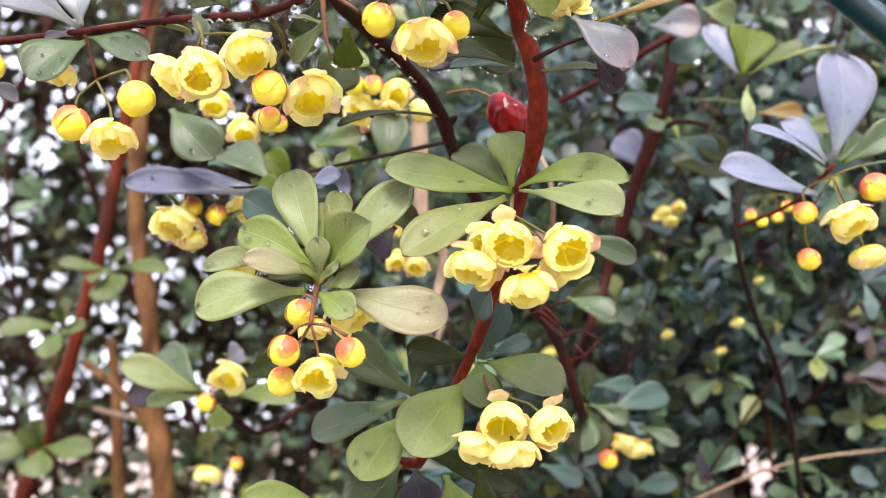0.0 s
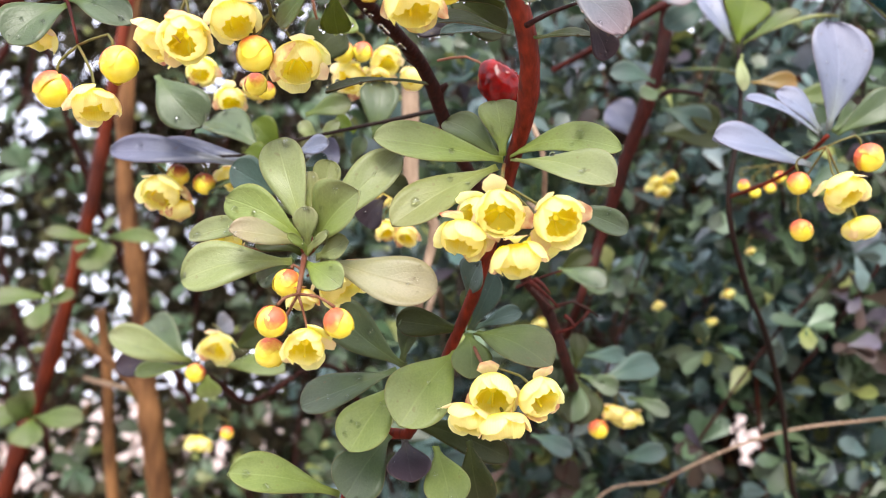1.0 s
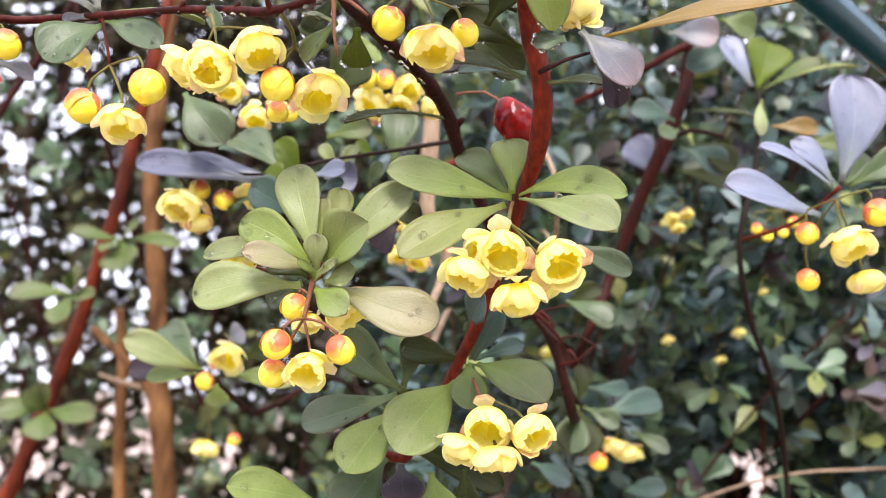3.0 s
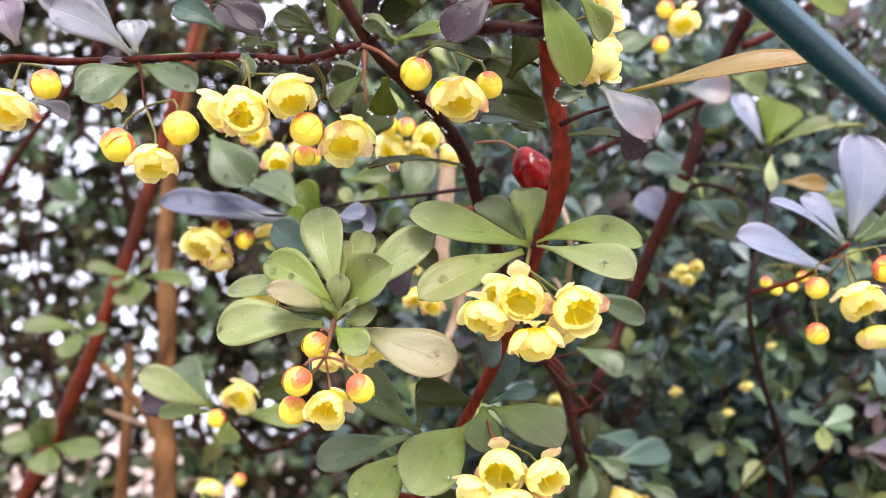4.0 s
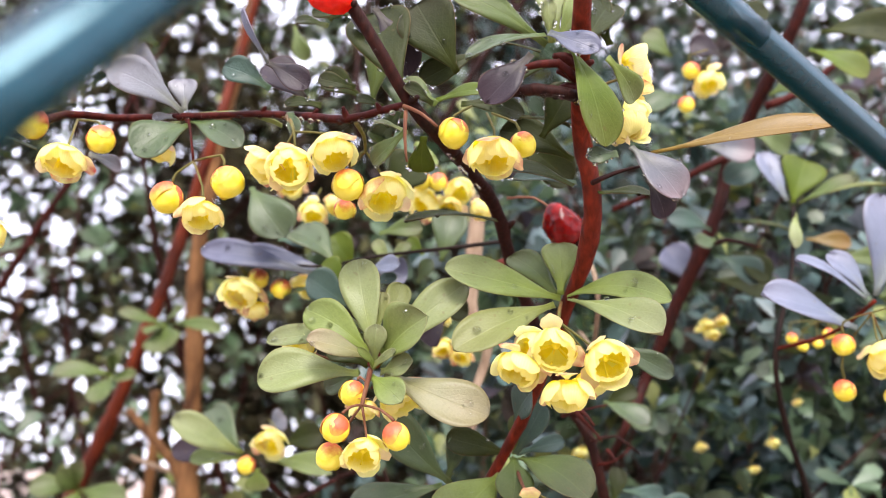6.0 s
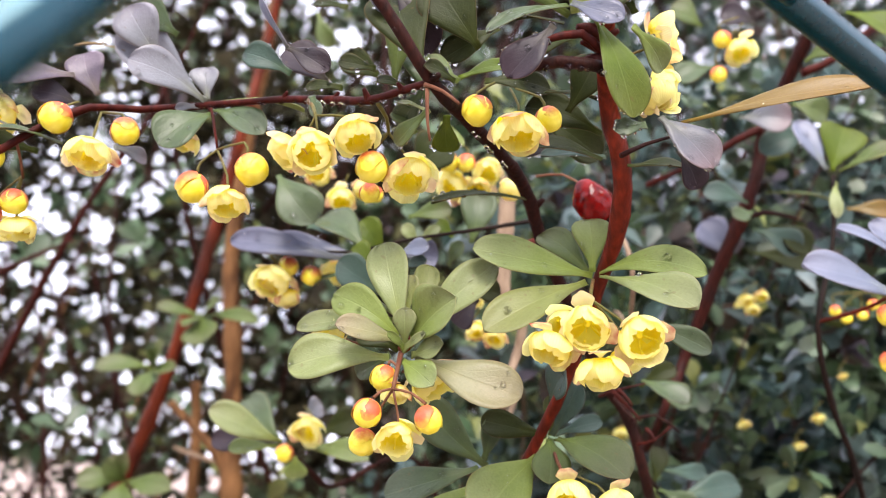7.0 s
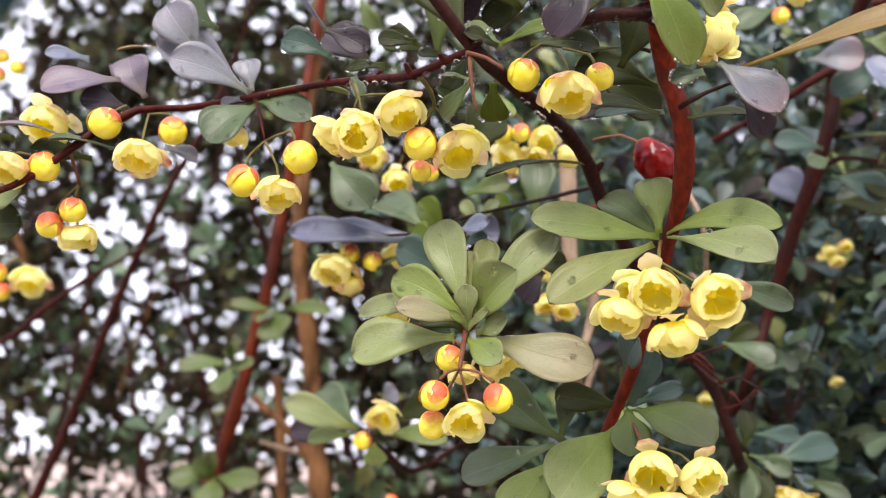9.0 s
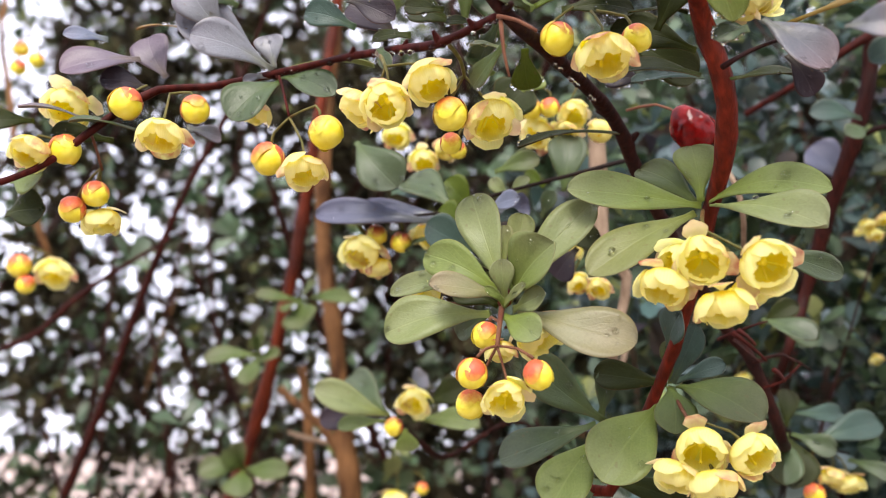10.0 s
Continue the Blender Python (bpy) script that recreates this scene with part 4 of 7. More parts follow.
leaf(flat, "grey", (-0.0656, 0.1464, 1.2715), (-0.0531, 0.1426, 1.265), 0.0070, (0.06, -0.94, 0.34), 0.08, 0.12)
leaf(flat, "grey", (-0.0659, 0.1466, 1.2706), (-0.0733, 0.141, 1.2608), 0.0094, (-0.09, -1, -0.03), 0.08, 0.12)
leaf(flat, "teal", (-0.0479, 0.1373, 1.2757), (-0.0574, 0.1359, 1.2791), 0.0058, (-0, -1, 0.03), 0.08, 0.12)
leaf(flat, "plum", (-0.049, 0.1357, 1.2806), (-0.04, 0.1355, 1.2758), 0.0057, (-0, -1, 0.03), 0.08, 0.12)
leaf(flat, "blue", (-0.0246, 0.1331, 1.2819), (-0.0324, 0.1252, 1.2893), 0.0033, (-0.88, -0.48, -0.02), 0.08, 0.12)
leaf(flat, "dark", (-0.0308, 0.1346, 1.2762), (-0.038, 0.134, 1.2772), 0.0036, (-0, -1, 0.03), 0.08, 0.12)
leaf(flat, "dark", (-0.0369, 0.1356, 1.2723), (-0.0441, 0.1355, 1.272), 0.0026, (-0, -1, 0.03), 0.08, 0.12)
leaf(flat, "blue", (-0.0483, 0.1346, 1.2799), (-0.0534, 0.1290, 1.2881), 0.0026, (-0.75, -0.66, 0.1), 0.08, 0.12)
leaf(flat, "grey", (-0.0428, 0.136, 1.2706), (-0.0405, 0.1345, 1.2654), 0.0028, (-0, -1, 0.03), 0.08, 0.12)
leaf(flat, "plum", (-0.0441, 0.151, 1.2811), (-0.0533, 0.1477, 1.2865), 0.0093, (0.2, -0.97, 0.1), 0.08, 0.12)
leaf(flat, "dark", (-0.033, 0.1527, 1.2835), (-0.0417, 0.1503, 1.2861), 0.0067, (0.2, -0.97, 0.1), 0.08, 0.12)
leaf(flat, "ash", (-0.0757, 0.1602, 1.2807), (-0.0893, 0.1452, 1.2873), 0.0118, (0, -0.97, 0.26), 0.08, 0.12)
leaf(flat, "grey", (-0.0791, 0.1516, 1.2912), (-0.0859, 0.1442, 1.2941), 0.0083, (0.2, -0.97, 0.1), 0.08, 0.12)
leaf(flat, "lilac", (-0.0945, 0.1424, 1.2757), (-0.1065, 0.1346, 1.2705), 0.0085, (0.15, -0.95, 0.3), 0.08, 0.12)
leaf(flat, "lilac", (-0.0923, 0.1487, 1.2745), (-0.0975, 0.1487, 1.284), 0.0084, (0.2, -0.97, 0.1), 0.08, 0.12)
leaf(flat, "plum", (-0.0935, 0.1454, 1.2702), (-0.1011, 0.1395, 1.2705), 0.0061, (0.2, -0.97, 0.1), 0.08, 0.12)
leaf(flat, "bronze", (-0.0873, 0.1464, 1.2839), (-0.0959, 0.1419, 1.2821), 0.0022, (0.09, -0.5, 0.86), 0.08, 0.12)
leaf(flat, "blue", (-0.1033, 0.1437, 1.2814), (-0.1092, 0.1375, 1.28), 0.0035, (0.2, -0.97, 0.1), 0.08, 0.12)
leaf(flat, "grey", (-0.0927, 0.1407, 1.2598), (-0.1024, 0.1336, 1.2593), 0.0046, (0.09, -0.52, 0.85), 0.08, 0.12)
leaf(flat, "mauve", (-0.1012, 0.1386, 1.2612), (-0.1116, 0.131, 1.2617), 0.0038, (0.09, -0.52, 0.85), 0.08, 0.12)
leaf(flat, "dark", (-0.0999, 0.1446, 1.2594), (-0.1088, 0.1375, 1.259), 0.0052, (0.2, -0.97, 0.1), 0.08, 0.12)
leaf(flat, "green", (-0.1187, 0.1407, 1.2507), (-0.1107, 0.1391, 1.251), 0.0091, (0.2, -0.97, 0.1), 0.08, 0.12)
leaf(flat, "dark", (-0.1214, 0.1437, 1.2448), (-0.1123, 0.1433, 1.2454), 0.0079, (0.2, -0.97, 0.1), 0.08, 0.12)
leaf(flat, "mauve", (-0.0855, 0.1469, 1.2623), (-0.0812, 0.1531, 1.2621), 0.0040, (0.2, -0.97, 0.1), 0.08, 0.12)
leaf(flat, "dark", (-0.1119, 0.1364, 1.2611), (-0.118, 0.1303, 1.259), 0.0046, (0.2, -0.97, 0.1), 0.08, 0.12)
twig("peduncle", flat, "maroon", (-0.06624, 0.14629, 1.27167, 0.00034), (-0.06428, 0.14472, 1.26691, 0.0003), (-0.06224, 0.14345, 1.2612, 0.00026))
bud(flat, (-0.0657, 0.1428, 1.253), 0.00306, (-0.09, -0.11, -0.99))
twig("pedicel", flat, "stalk", (-0.06541, 0.14315, 1.25663, 0.00031), (-0.06523, 0.14337, 1.25864, 0.00024), (-0.06228, 0.14335, 1.26152, 0.00024))
bud(flat, (-0.0529, 0.1382, 1.2558), 0.00308, (0.41, -0.24, -0.88))
twig("pedicel", flat, "stalk", (-0.05442, 0.13902, 1.25906, 0.00031), (-0.05574, 0.13979, 1.26194, 0.00024), (-0.06228, 0.14335, 1.26152, 0.00024))
flower(flat, (-0.0575, 0.1409, 1.2497), 0.00335, (0.21, -0.15, -0.97), "half", 10)
twig("pedicel", flat, "stalk", (-0.0581, 0.14136, 1.25229, 0.00031), (-0.05886, 0.14192, 1.25578, 0.00024), (-0.06228, 0.14335, 1.26152, 0.00024))
flower(flat, (-0.0716, 0.1471, 1.265), 0.00306, (-0.3, -0.14, -0.94), "half", 0)
twig("pedicel", flat, "stalk", (-0.07085, 0.14748, 1.26734, 0.00031), (-0.07036, 0.14771, 1.26886, 0.00024), (-0.06723, 0.14675, 1.2701, 0.00024))
twig("peduncle", flat, "stalk", (-0.04351, 0.13709, 1.27026, 0.0005), (-0.04162, 0.13389, 1.26732, 0.00038), (-0.03993, 0.13083, 1.26392, 0.00031))
flower(flat, (-0.0388, 0.1281, 1.256), 0.00330, (0.06, -0.69, -0.72), "half", 25)
twig("pedicel", flat, "stalk", (-0.03896, 0.12991, 1.25794, 0.00031), (-0.0391, 0.13145, 1.25957, 0.00024), (-0.03996, 0.13073, 1.26422, 0.00024))
flower(flat, (-0.0447, 0.1318, 1.257), 0.00321, (-0.55, -0.21, -0.81), "half", 0)
twig("pedicel", flat, "stalk", (-0.0433, 0.13234, 1.25901, 0.00031), (-0.04207, 0.13282, 1.26081, 0.00024), (-0.03996, 0.13073, 1.26422, 0.00024))
flower(flat, (-0.0319, 0.1302, 1.2603), 0.00337, (0.42, -0.26, -0.87), "half", 0)
twig("pedicel", flat, "stalk", (-0.03307, 0.13088, 1.26261, 0.00031), (-0.0341, 0.13152, 1.26477, 0.00024), (-0.03996, 0.13073, 1.26422, 0.00024))
twig("peduncle", flat, "stalk", (-0.02861, 0.12936, 1.26656, 0.00042), (-0.02736, 0.1329, 1.26549, 0.00037), (-0.02715, 0.1356, 1.2636, 0.00032))
bud(flat, (-0.0292, 0.1338, 1.2559), 0.00289, (0.01, 0, -1))
twig("pedicel", flat, "stalk", (-0.02926, 0.13376, 1.25934, 0.00031), (-0.02928, 0.13375, 1.26117, 0.00024), (-0.02717, 0.13554, 1.2638, 0.00024))
flower(flat, (-0.0227, 0.1381, 1.2561), 0.00378, (0.23, -0.39, -0.89), "half", 10)
twig("pedicel", flat, "stalk", (-0.02343, 0.13931, 1.25874, 0.00031), (-0.02403, 0.1403, 1.26103, 0.00024), (-0.02717, 0.13554, 1.2638, 0.00024))
bud(flat, (-0.0312, 0.1445, 1.2548), 0.00195, (0.11, 0.11, -0.99))
twig("pedicel", flat, "stalk", (-0.03145, 0.14426, 1.25712, 0.00031), (-0.03191, 0.14381, 1.2612, 0.00024), (-0.02717, 0.13554, 1.2638, 0.00024))
flower(flat, (-0.0838, 0.1352, 1.2559), 0.00366, (0.14, -0.33, -0.93), "half", 0)
twig("pedicel", flat, "stalk", (-0.08417, 0.13615, 1.25866, 0.00031), (-0.08462, 0.13725, 1.26173, 0.00024), (-0.08606, 0.1404, 1.26682, 0.00024))
bud(flat, (-0.0928, 0.1366, 1.2636), 0.00306, (0.03, -0.59, -0.81))
twig("pedicel", flat, "stalk", (-0.09289, 0.13878, 1.26654, 0.00031), (-0.09293, 0.13953, 1.26757, 0.00024), (-0.09137, 0.1408, 1.26918, 0.00024))
bud(flat, (-0.0799, 0.1396, 1.2626), 0.00267, (0.41, -0.27, -0.87))
twig("pedicel", flat, "stalk", (-0.08121, 0.14049, 1.26533, 0.00031), (-0.08203, 0.14104, 1.26708, 0.00024), (-0.08657, 0.14124, 1.26723, 0.00024))
flower(flat, (-0.1075, 0.1395, 1.265), 0.00382, (-0.05, -0.71, -0.7), "half", 10)
twig("pedicel", flat, "stalk", (-0.10737, 0.14163, 1.26713, 0.00031), (-0.10728, 0.14289, 1.26838, 0.00024), (-0.1025, 0.14242, 1.26588, 0.00024))
flower(flat, (-0.1096, 0.1334, 1.2537), 0.00327, (-0, -0.4, -0.92), "half", 0)
twig("pedicel", flat, "stalk", (-0.10961, 0.13446, 1.25609, 0.00031), (-0.10961, 0.13513, 1.25763, 0.00024), (-0.10607, 0.13754, 1.25708, 0.00024))
bud(flat, (-0.1043, 0.1364, 1.2548), 0.00287, (0.37, -0.23, -0.9))
twig("pedicel", flat, "stalk", (-0.10561, 0.13715, 1.2579, 0.00031), (-0.10585, 0.1373, 1.25849, 0.00024), (-0.10453, 0.13855, 1.25853, 0.00024))
bud(flat, (-0.1014, 0.1429, 1.2479), 0.00253, (0.05, -0.17, -0.98))
twig("pedicel", flat, "stalk", (-0.10157, 0.14341, 1.25092, 0.00031), (-0.10164, 0.14362, 1.25209, 0.00024), (-0.10112, 0.14348, 1.25429, 0.00024))
bud(flat, (-0.1059, 0.1427, 1.2448), 0.00253, (-0.26, -0.14, -0.96))
twig("pedicel", flat, "stalk", (-0.10514, 0.14313, 1.24765, 0.00031), (-0.10446, 0.14348, 1.2501, 0.00024), (-0.10114, 0.14361, 1.25375, 0.00024))
flower(flat, (-0.1021, 0.147, 1.2435), 0.00325, (0.24, -0.03, -0.97), "half", 0)
twig("pedicel", flat, "stalk", (-0.10268, 0.1471, 1.24602, 0.00031), (-0.10334, 0.1472, 1.24876, 0.00024), (-0.10137, 0.1437, 1.2532, 0.00024))
twig("peduncle", flat, "rust", (-0.1001, 0.13742, 1.25839, 0.00032), (-0.10014, 0.14025, 1.25542, 0.00027), (-0.10115, 0.14374, 1.2532, 0.00028))
# ---- short shoot with the broad leaf rosette ----
shoot = stem("barberry_branch", "red", "short barberry shoot with a broad rosette of wet grey-green leaves", (0.0021, 0.18942, 1.2612, 0.00105), (-0.01058, 0.1832, 1.25195, 0.00101), (-0.01623, 0.16532, 1.23987, 0.00085), (-0.01979, 0.14732, 1.22837, 0.00099), (-0.02169, 0.144, 1.22477, 0.00087), knots=0.01)
leaf(shoot, "pink", (-0.0188, 0.1442, 1.2238), (0.0006, 0.1414, 1.2178), 0.0095, (0.09, -0.94, 0.32), 0.07, 0.08)
leaf(shoot, "pale", (-0.0238, 0.1443, 1.2233), (-0.0416, 0.142, 1.2198), 0.0088, (-0.09, -0.94, 0.32), 0.08, 0.12)
leaf(shoot, "green", (-0.0227, 0.1454, 1.2278), (-0.0357, 0.146, 1.2347), 0.0075, (-0.26, -0.93, 0.24), 0.08, 0.12)
leaf(shoot, "pink", (-0.0222, 0.1446, 1.2267), (-0.033, 0.1373, 1.2274), 0.0052, (0, -0.93, 0.37), 0.08, 0.12)
leaf(shoot, "pale", (-0.0218, 0.1454, 1.228), (-0.0279, 0.1487, 1.2461), 0.0081, (-0.1, -1, -0.01), 0.08, 0.12)
leaf(shoot, "pale", (-0.0202, 0.1455, 1.2272), (-0.006, 0.1462, 1.243), 0.0077, (0.09, -0.98, 0.17), 0.08, 0.12)
leaf(shoot, "green", (-0.0201, 0.1448, 1.2257), (-0.0118, 0.136, 1.2336), 0.0095, (0.12, -0.9, 0.4), 0.06, 0.26)
leaf(shoot, "olive", (-0.0217, 0.1467, 1.2313), (-0.0218, 0.1479, 1.24), 0.0038, (0, -0.99, 0.13), 0.08, 0.12)
leaf(shoot, "olive", (-0.0206, 0.1484, 1.2327), (-0.0186, 0.1504, 1.2427), 0.0051, (0, -0.99, 0.13), 0.08, 0.12)
leaf(shoot, "pale", (-0.0238, 0.1488, 1.2312), (-0.0439, 0.1533, 1.2291), 0.0053, (0, -0.91, 0.42), 0.08, 0.12)
leaf(shoot, "pale", (-0.0225, 0.1467, 1.2311), (-0.0335, 0.1479, 1.2353), 0.0031, (0, -0.59, 0.81), 0.08, 0.12)
leaf(shoot, "dark", (-0.0226, 0.147, 1.2253), (-0.0304, 0.1473, 1.2284), 0.0058, (0, -0.99, 0.13), 0.08, 0.12)
leaf(shoot, "green", (-0.0215, 0.1434, 1.2229), (-0.0147, 0.1382, 1.2182), 0.0056, (0, -0.96, 0.29), 0.08, 0.12)
leaf(shoot, "grey", (-0.0241, 0.1472, 1.2243), (-0.0306, 0.151, 1.2207), 0.0040, (0, -0.99, 0.13), 0.08, 0.12)
leaf(shoot, "pale", (-0.0197, 0.1442, 1.224), (-0.0138, 0.1397, 1.2259), 0.0045, (0, -0.99, 0.13), 0.08, 0.12)
leaf(shoot, "pale", (-0.021, 0.1438, 1.2257), (-0.0212, 0.1404, 1.2321), 0.0043, (0, -0.99, 0.13), 0.08, 0.12)
leaf(shoot, "green", (-0.0206, 0.143, 1.2246), (-0.0239, 0.1394, 1.2272), 0.0017, (0, -0.99, 0.13), 0.08, 0.12)
leaf(shoot, "pale", (-0.0215, 0.143, 1.2246), (-0.0171, 0.1393, 1.2276), 0.0016, (0, -0.99, 0.13), 0.08, 0.12)
leaf(shoot, "green", (-0.0193, 0.1436, 1.2267), (-0.0215, 0.1427, 1.2308), 0.0017, (0, -0.99, 0.13), 0.08, 0.12)
twig("peduncle", shoot, "rust", (-0.02154, 0.14311, 1.22413, 0.00053), (-0.02144, 0.13895, 1.21966, 0.00042), (-0.0215, 0.13751, 1.21679, 0.00037))
bud(shoot, (-0.0249, 0.1339, 1.2122), 0.00236, (-0.25, -0.11, -0.96), 1)
twig("pedicel", shoot, "rust", (-0.02415, 0.1342, 1.21488, 0.00031), (-0.0231, 0.1358, 1.2163, 0.00024), (-0.0215, 0.13748, 1.21697, 0.00024))
bud(shoot, (-0.0146, 0.1344, 1.212), 0.00229, (0.3, -0.11, -0.95), 1)
twig("pedicel", shoot, "rust", (-0.0154, 0.13473, 1.21464, 0.00031), (-0.0182, 0.1362, 1.2164, 0.00024), (-0.0215, 0.13748, 1.21697, 0.00024))
bud(shoot, (-0.0262, 0.1395, 1.2077), 0.00236, (-0.32, -0.24, -0.92))
twig("pedicel", shoot, "rust", (-0.02527, 0.14013, 1.21024, 0.00031), (-0.02437, 0.14081, 1.21286, 0.00024), (-0.0215, 0.13748, 1.21697, 0.00024))
flower(shoot, (-0.02, 0.1357, 1.2083), 0.00306, (0.05, -0.66, -0.75), "open", 15)
twig("pedicel", shoot, "rust", (-0.0201, 0.13733, 1.21017, 0.00031), (-0.02022, 0.13893, 1.212, 0.00024), (-0.0215, 0.13748, 1.21697, 0.00024))
bud(shoot, (-0.0239, 0.1411, 1.2192), 0.00225, (-0.22, -0.25, -0.94), 1)
twig("pedicel", shoot, "rust", (-0.02333, 0.14175, 1.22175, 0.00031), (-0.02317, 0.14193, 1.22246, 0.00024), (-0.02156, 0.14064, 1.22133, 0.00024))
flower(shoot, (-0.0156, 0.1471, 1.2198), 0.00363, (0.53, -0.26, -0.81), "half", 0)
twig("pedicel", shoot, "rust", (-0.01712, 0.14784, 1.22216, 0.00031), (-0.01819, 0.14836, 1.2238, 0.00024), (-0.02106, 0.14381, 1.22084, 0.00024))
flower(shoot, (-0.022, 0.1427, 1.2167), 0.00234, (0, -0.25, -0.97), "half", 0)
twig("pedicel", shoot, "rust", (-0.022, 0.14312, 1.21845, 0.00031), (-0.022, 0.14334, 1.21929, 0.00024), (-0.02171, 0.14183, 1.22055, 0.00024))
flower(shoot, (-0.0371, 0.1534, 1.2285), 0.00328, (-0.74, -0.66, 0.11), "half", 0)
twig("pedicel", shoot, "rust", (-0.0352, 0.15515, 1.22819, 0.00031), (-0.03169, 0.15824, 1.22766, 0.00024), (-0.02427, 0.14732, 1.22837, 0.00024))
# ---- branch behind with lavender leaves and small flowers ----
behind = stem("barberry_branch", "umber", "thin dark barberry twig with bluish leaves and small flowers", (0.00084, 0.19988, 1.26968, 0.00060), (-0.01142, 0.19569, 1.26536, 0.00051), (-0.03045, 0.19654, 1.26137, 0.00042), (-0.04429, 0.19257, 1.25598, 0.00037), (-0.06021, 0.19257, 1.25598, 0.00025))
leaf(behind, "slate", (-0.045, 0.193, 1.254), (-0.0745, 0.1923, 1.257), 0.0078, (0, -0.98, 0.21), 0.08, 0.12)
leaf(behind, "slate", (-0.04, 0.1977, 1.2561), (-0.0658, 0.197, 1.259), 0.0074, (0, -0.94, 0.34), 0.08, 0.12)
leaf(behind, "grey", (-0.0413, 0.1971, 1.2587), (-0.0542, 0.2005, 1.267), 0.0114, (0, -0.75, 0.66), 0.08, 0.12)
leaf(behind, "grey", (-0.0633, 0.1869, 1.2731), (-0.0524, 0.1864, 1.2609), 0.0120, (0.28, -0.96, 0.08), 0.08, 0.12)
leaf(behind, "fresh", (-0.0368, 0.2022, 1.2588), (-0.0437, 0.2005, 1.267), 0.0079, (0, -0.99, 0.13), 0.08, 0.12)
leaf(behind, "slate", (-0.0312, 0.2022, 1.2588), (-0.0228, 0.2022, 1.2588), 0.0082, (0, -0.99, 0.13), 0.08, 0.12)
leaf(behind, "fresh", (-0.0377, 0.1934, 1.2521), (-0.0443, 0.1926, 1.256), 0.0094, (0, -0.99, 0.13), 0.08, 0.12)
leaf(behind, "teal", (-0.035, 0.1945, 1.2469), (-0.0458, 0.1883, 1.2521), 0.0093, (0, -0.99, 0.13), 0.08, 0.12)
leaf(behind, "grey", (-0.0148, 0.2061, 1.2644), (-0.0137, 0.2079, 1.2801), 0.0102, (0, -0.99, 0.13), 0.08, 0.12)
leaf(behind, "moss", (-0.0327, 0.2097, 1.2716), (-0.021, 0.2091, 1.2744), 0.0062, (0, -0.99, 0.13), 0.08, 0.12)
leaf(behind, "dark", (-0.0164, 0.1939, 1.2495), (-0.0058, 0.1942, 1.2482), 0.0063, (0, -0.99, 0.13), 0.08, 0.12)
leaf(behind, "plum", (-0.0111, 0.1945, 1.2469), (-0.0164, 0.1959, 1.2404), 0.0078, (0, -0.99, 0.13), 0.08, 0.12)
leaf(behind, "dark", (-0.0297, 0.1884, 1.2754), (-0.0217, 0.1865, 1.2845), 0.0125, (0, -0.99, 0.13), 0.08, 0.12)
leaf(behind, "green", (-0.0219, 0.1774, 1.2791), (-0.0181, 0.1767, 1.2828), 0.0089, (0, -0.99, 0.13), 0.08, 0.12)
flower(behind, (-0.0638, 0.1964, 1.2476), 0.00424, (-0.21, -0.47, -0.86), "half", 0)
twig("pedicel", behind, "stalk", (-0.06304, 0.19797, 1.25053, 0.00031), (-0.06258, 0.19898, 1.25239, 0.00024), (-0.06419, 0.19298, 1.25404, 0.00024))
flower(behind, (-0.0604, 0.2001, 1.2447), 0.00311, (0.31, -0.01, -0.95), "shut", 0)
twig("pedicel", behind, "stalk", (-0.06112, 0.20009, 1.2471, 0.00031), (-0.06224, 0.20012, 1.25056, 0.00024), (-0.06419, 0.19298, 1.25404, 0.00024))
bud(behind, (-0.06, 0.1964, 1.2522), 0.00248, (0, -0.08, -1))
twig("pedicel", behind, "stalk", (-0.06003, 0.19668, 1.25516, 0.00031), (-0.06003, 0.19681, 1.2568, 0.00024), (-0.05756, 0.19271, 1.25533, 0.00024))
bud(behind, (-0.0538, 0.1969, 1.2502), 0.00248, (0, -0.08, -1))
twig("pedicel", behind, "stalk", (-0.05384, 0.1971, 1.25319, 0.00031), (-0.05384, 0.19724, 1.25493, 0.00024), (-0.0549, 0.19271, 1.25533, 0.00024))
flower(behind, (-0.0481, 0.1985, 1.2521), 0.00311, (0, -0.34, -0.94), "half", 0)
twig("pedicel", behind, "stalk", (-0.04812, 0.19936, 1.25439, 0.00031), (-0.04812, 0.20023, 1.25678, 0.00024), (-0.05092, 0.19271, 1.25533, 0.00024))
flower(behind, (-0.021, 0.2077, 1.2808), 0.00385, (-0.39, -0.56, -0.73), "half", 40)
twig("pedicel", behind, "stalk", (-0.01982, 0.20945, 1.28309, 0.00031), (-0.01903, 0.21059, 1.28459, 0.00024), (-0.01973, 0.20809, 1.28878, 0.00024))
flower(behind, (-0.0123, 0.2068, 1.2851), 0.00334, (0.28, -0.58, -0.76), "half", 40)
twig("pedicel", behind, "stalk", (-0.013, 0.20837, 1.28715, 0.00031), (-0.01364, 0.20968, 1.28886, 0.00024), (-0.01089, 0.20717, 1.2931, 0.00024))
flower(behind, (-0.0144, 0.2079, 1.2801), 0.00334, (0.07, -0.61, -0.79), "open", 25)
twig("pedicel", behind, "stalk", (-0.01463, 0.20949, 1.28223, 0.00031), (-0.01479, 0.2108, 1.28394, 0.00024), (-0.0131, 0.20824, 1.28806, 0.00024))
flower(behind, (-0.0057, 0.2078, 1.2804), 0.00282, (-0.23, -0.59, -0.77), "shut", 25)
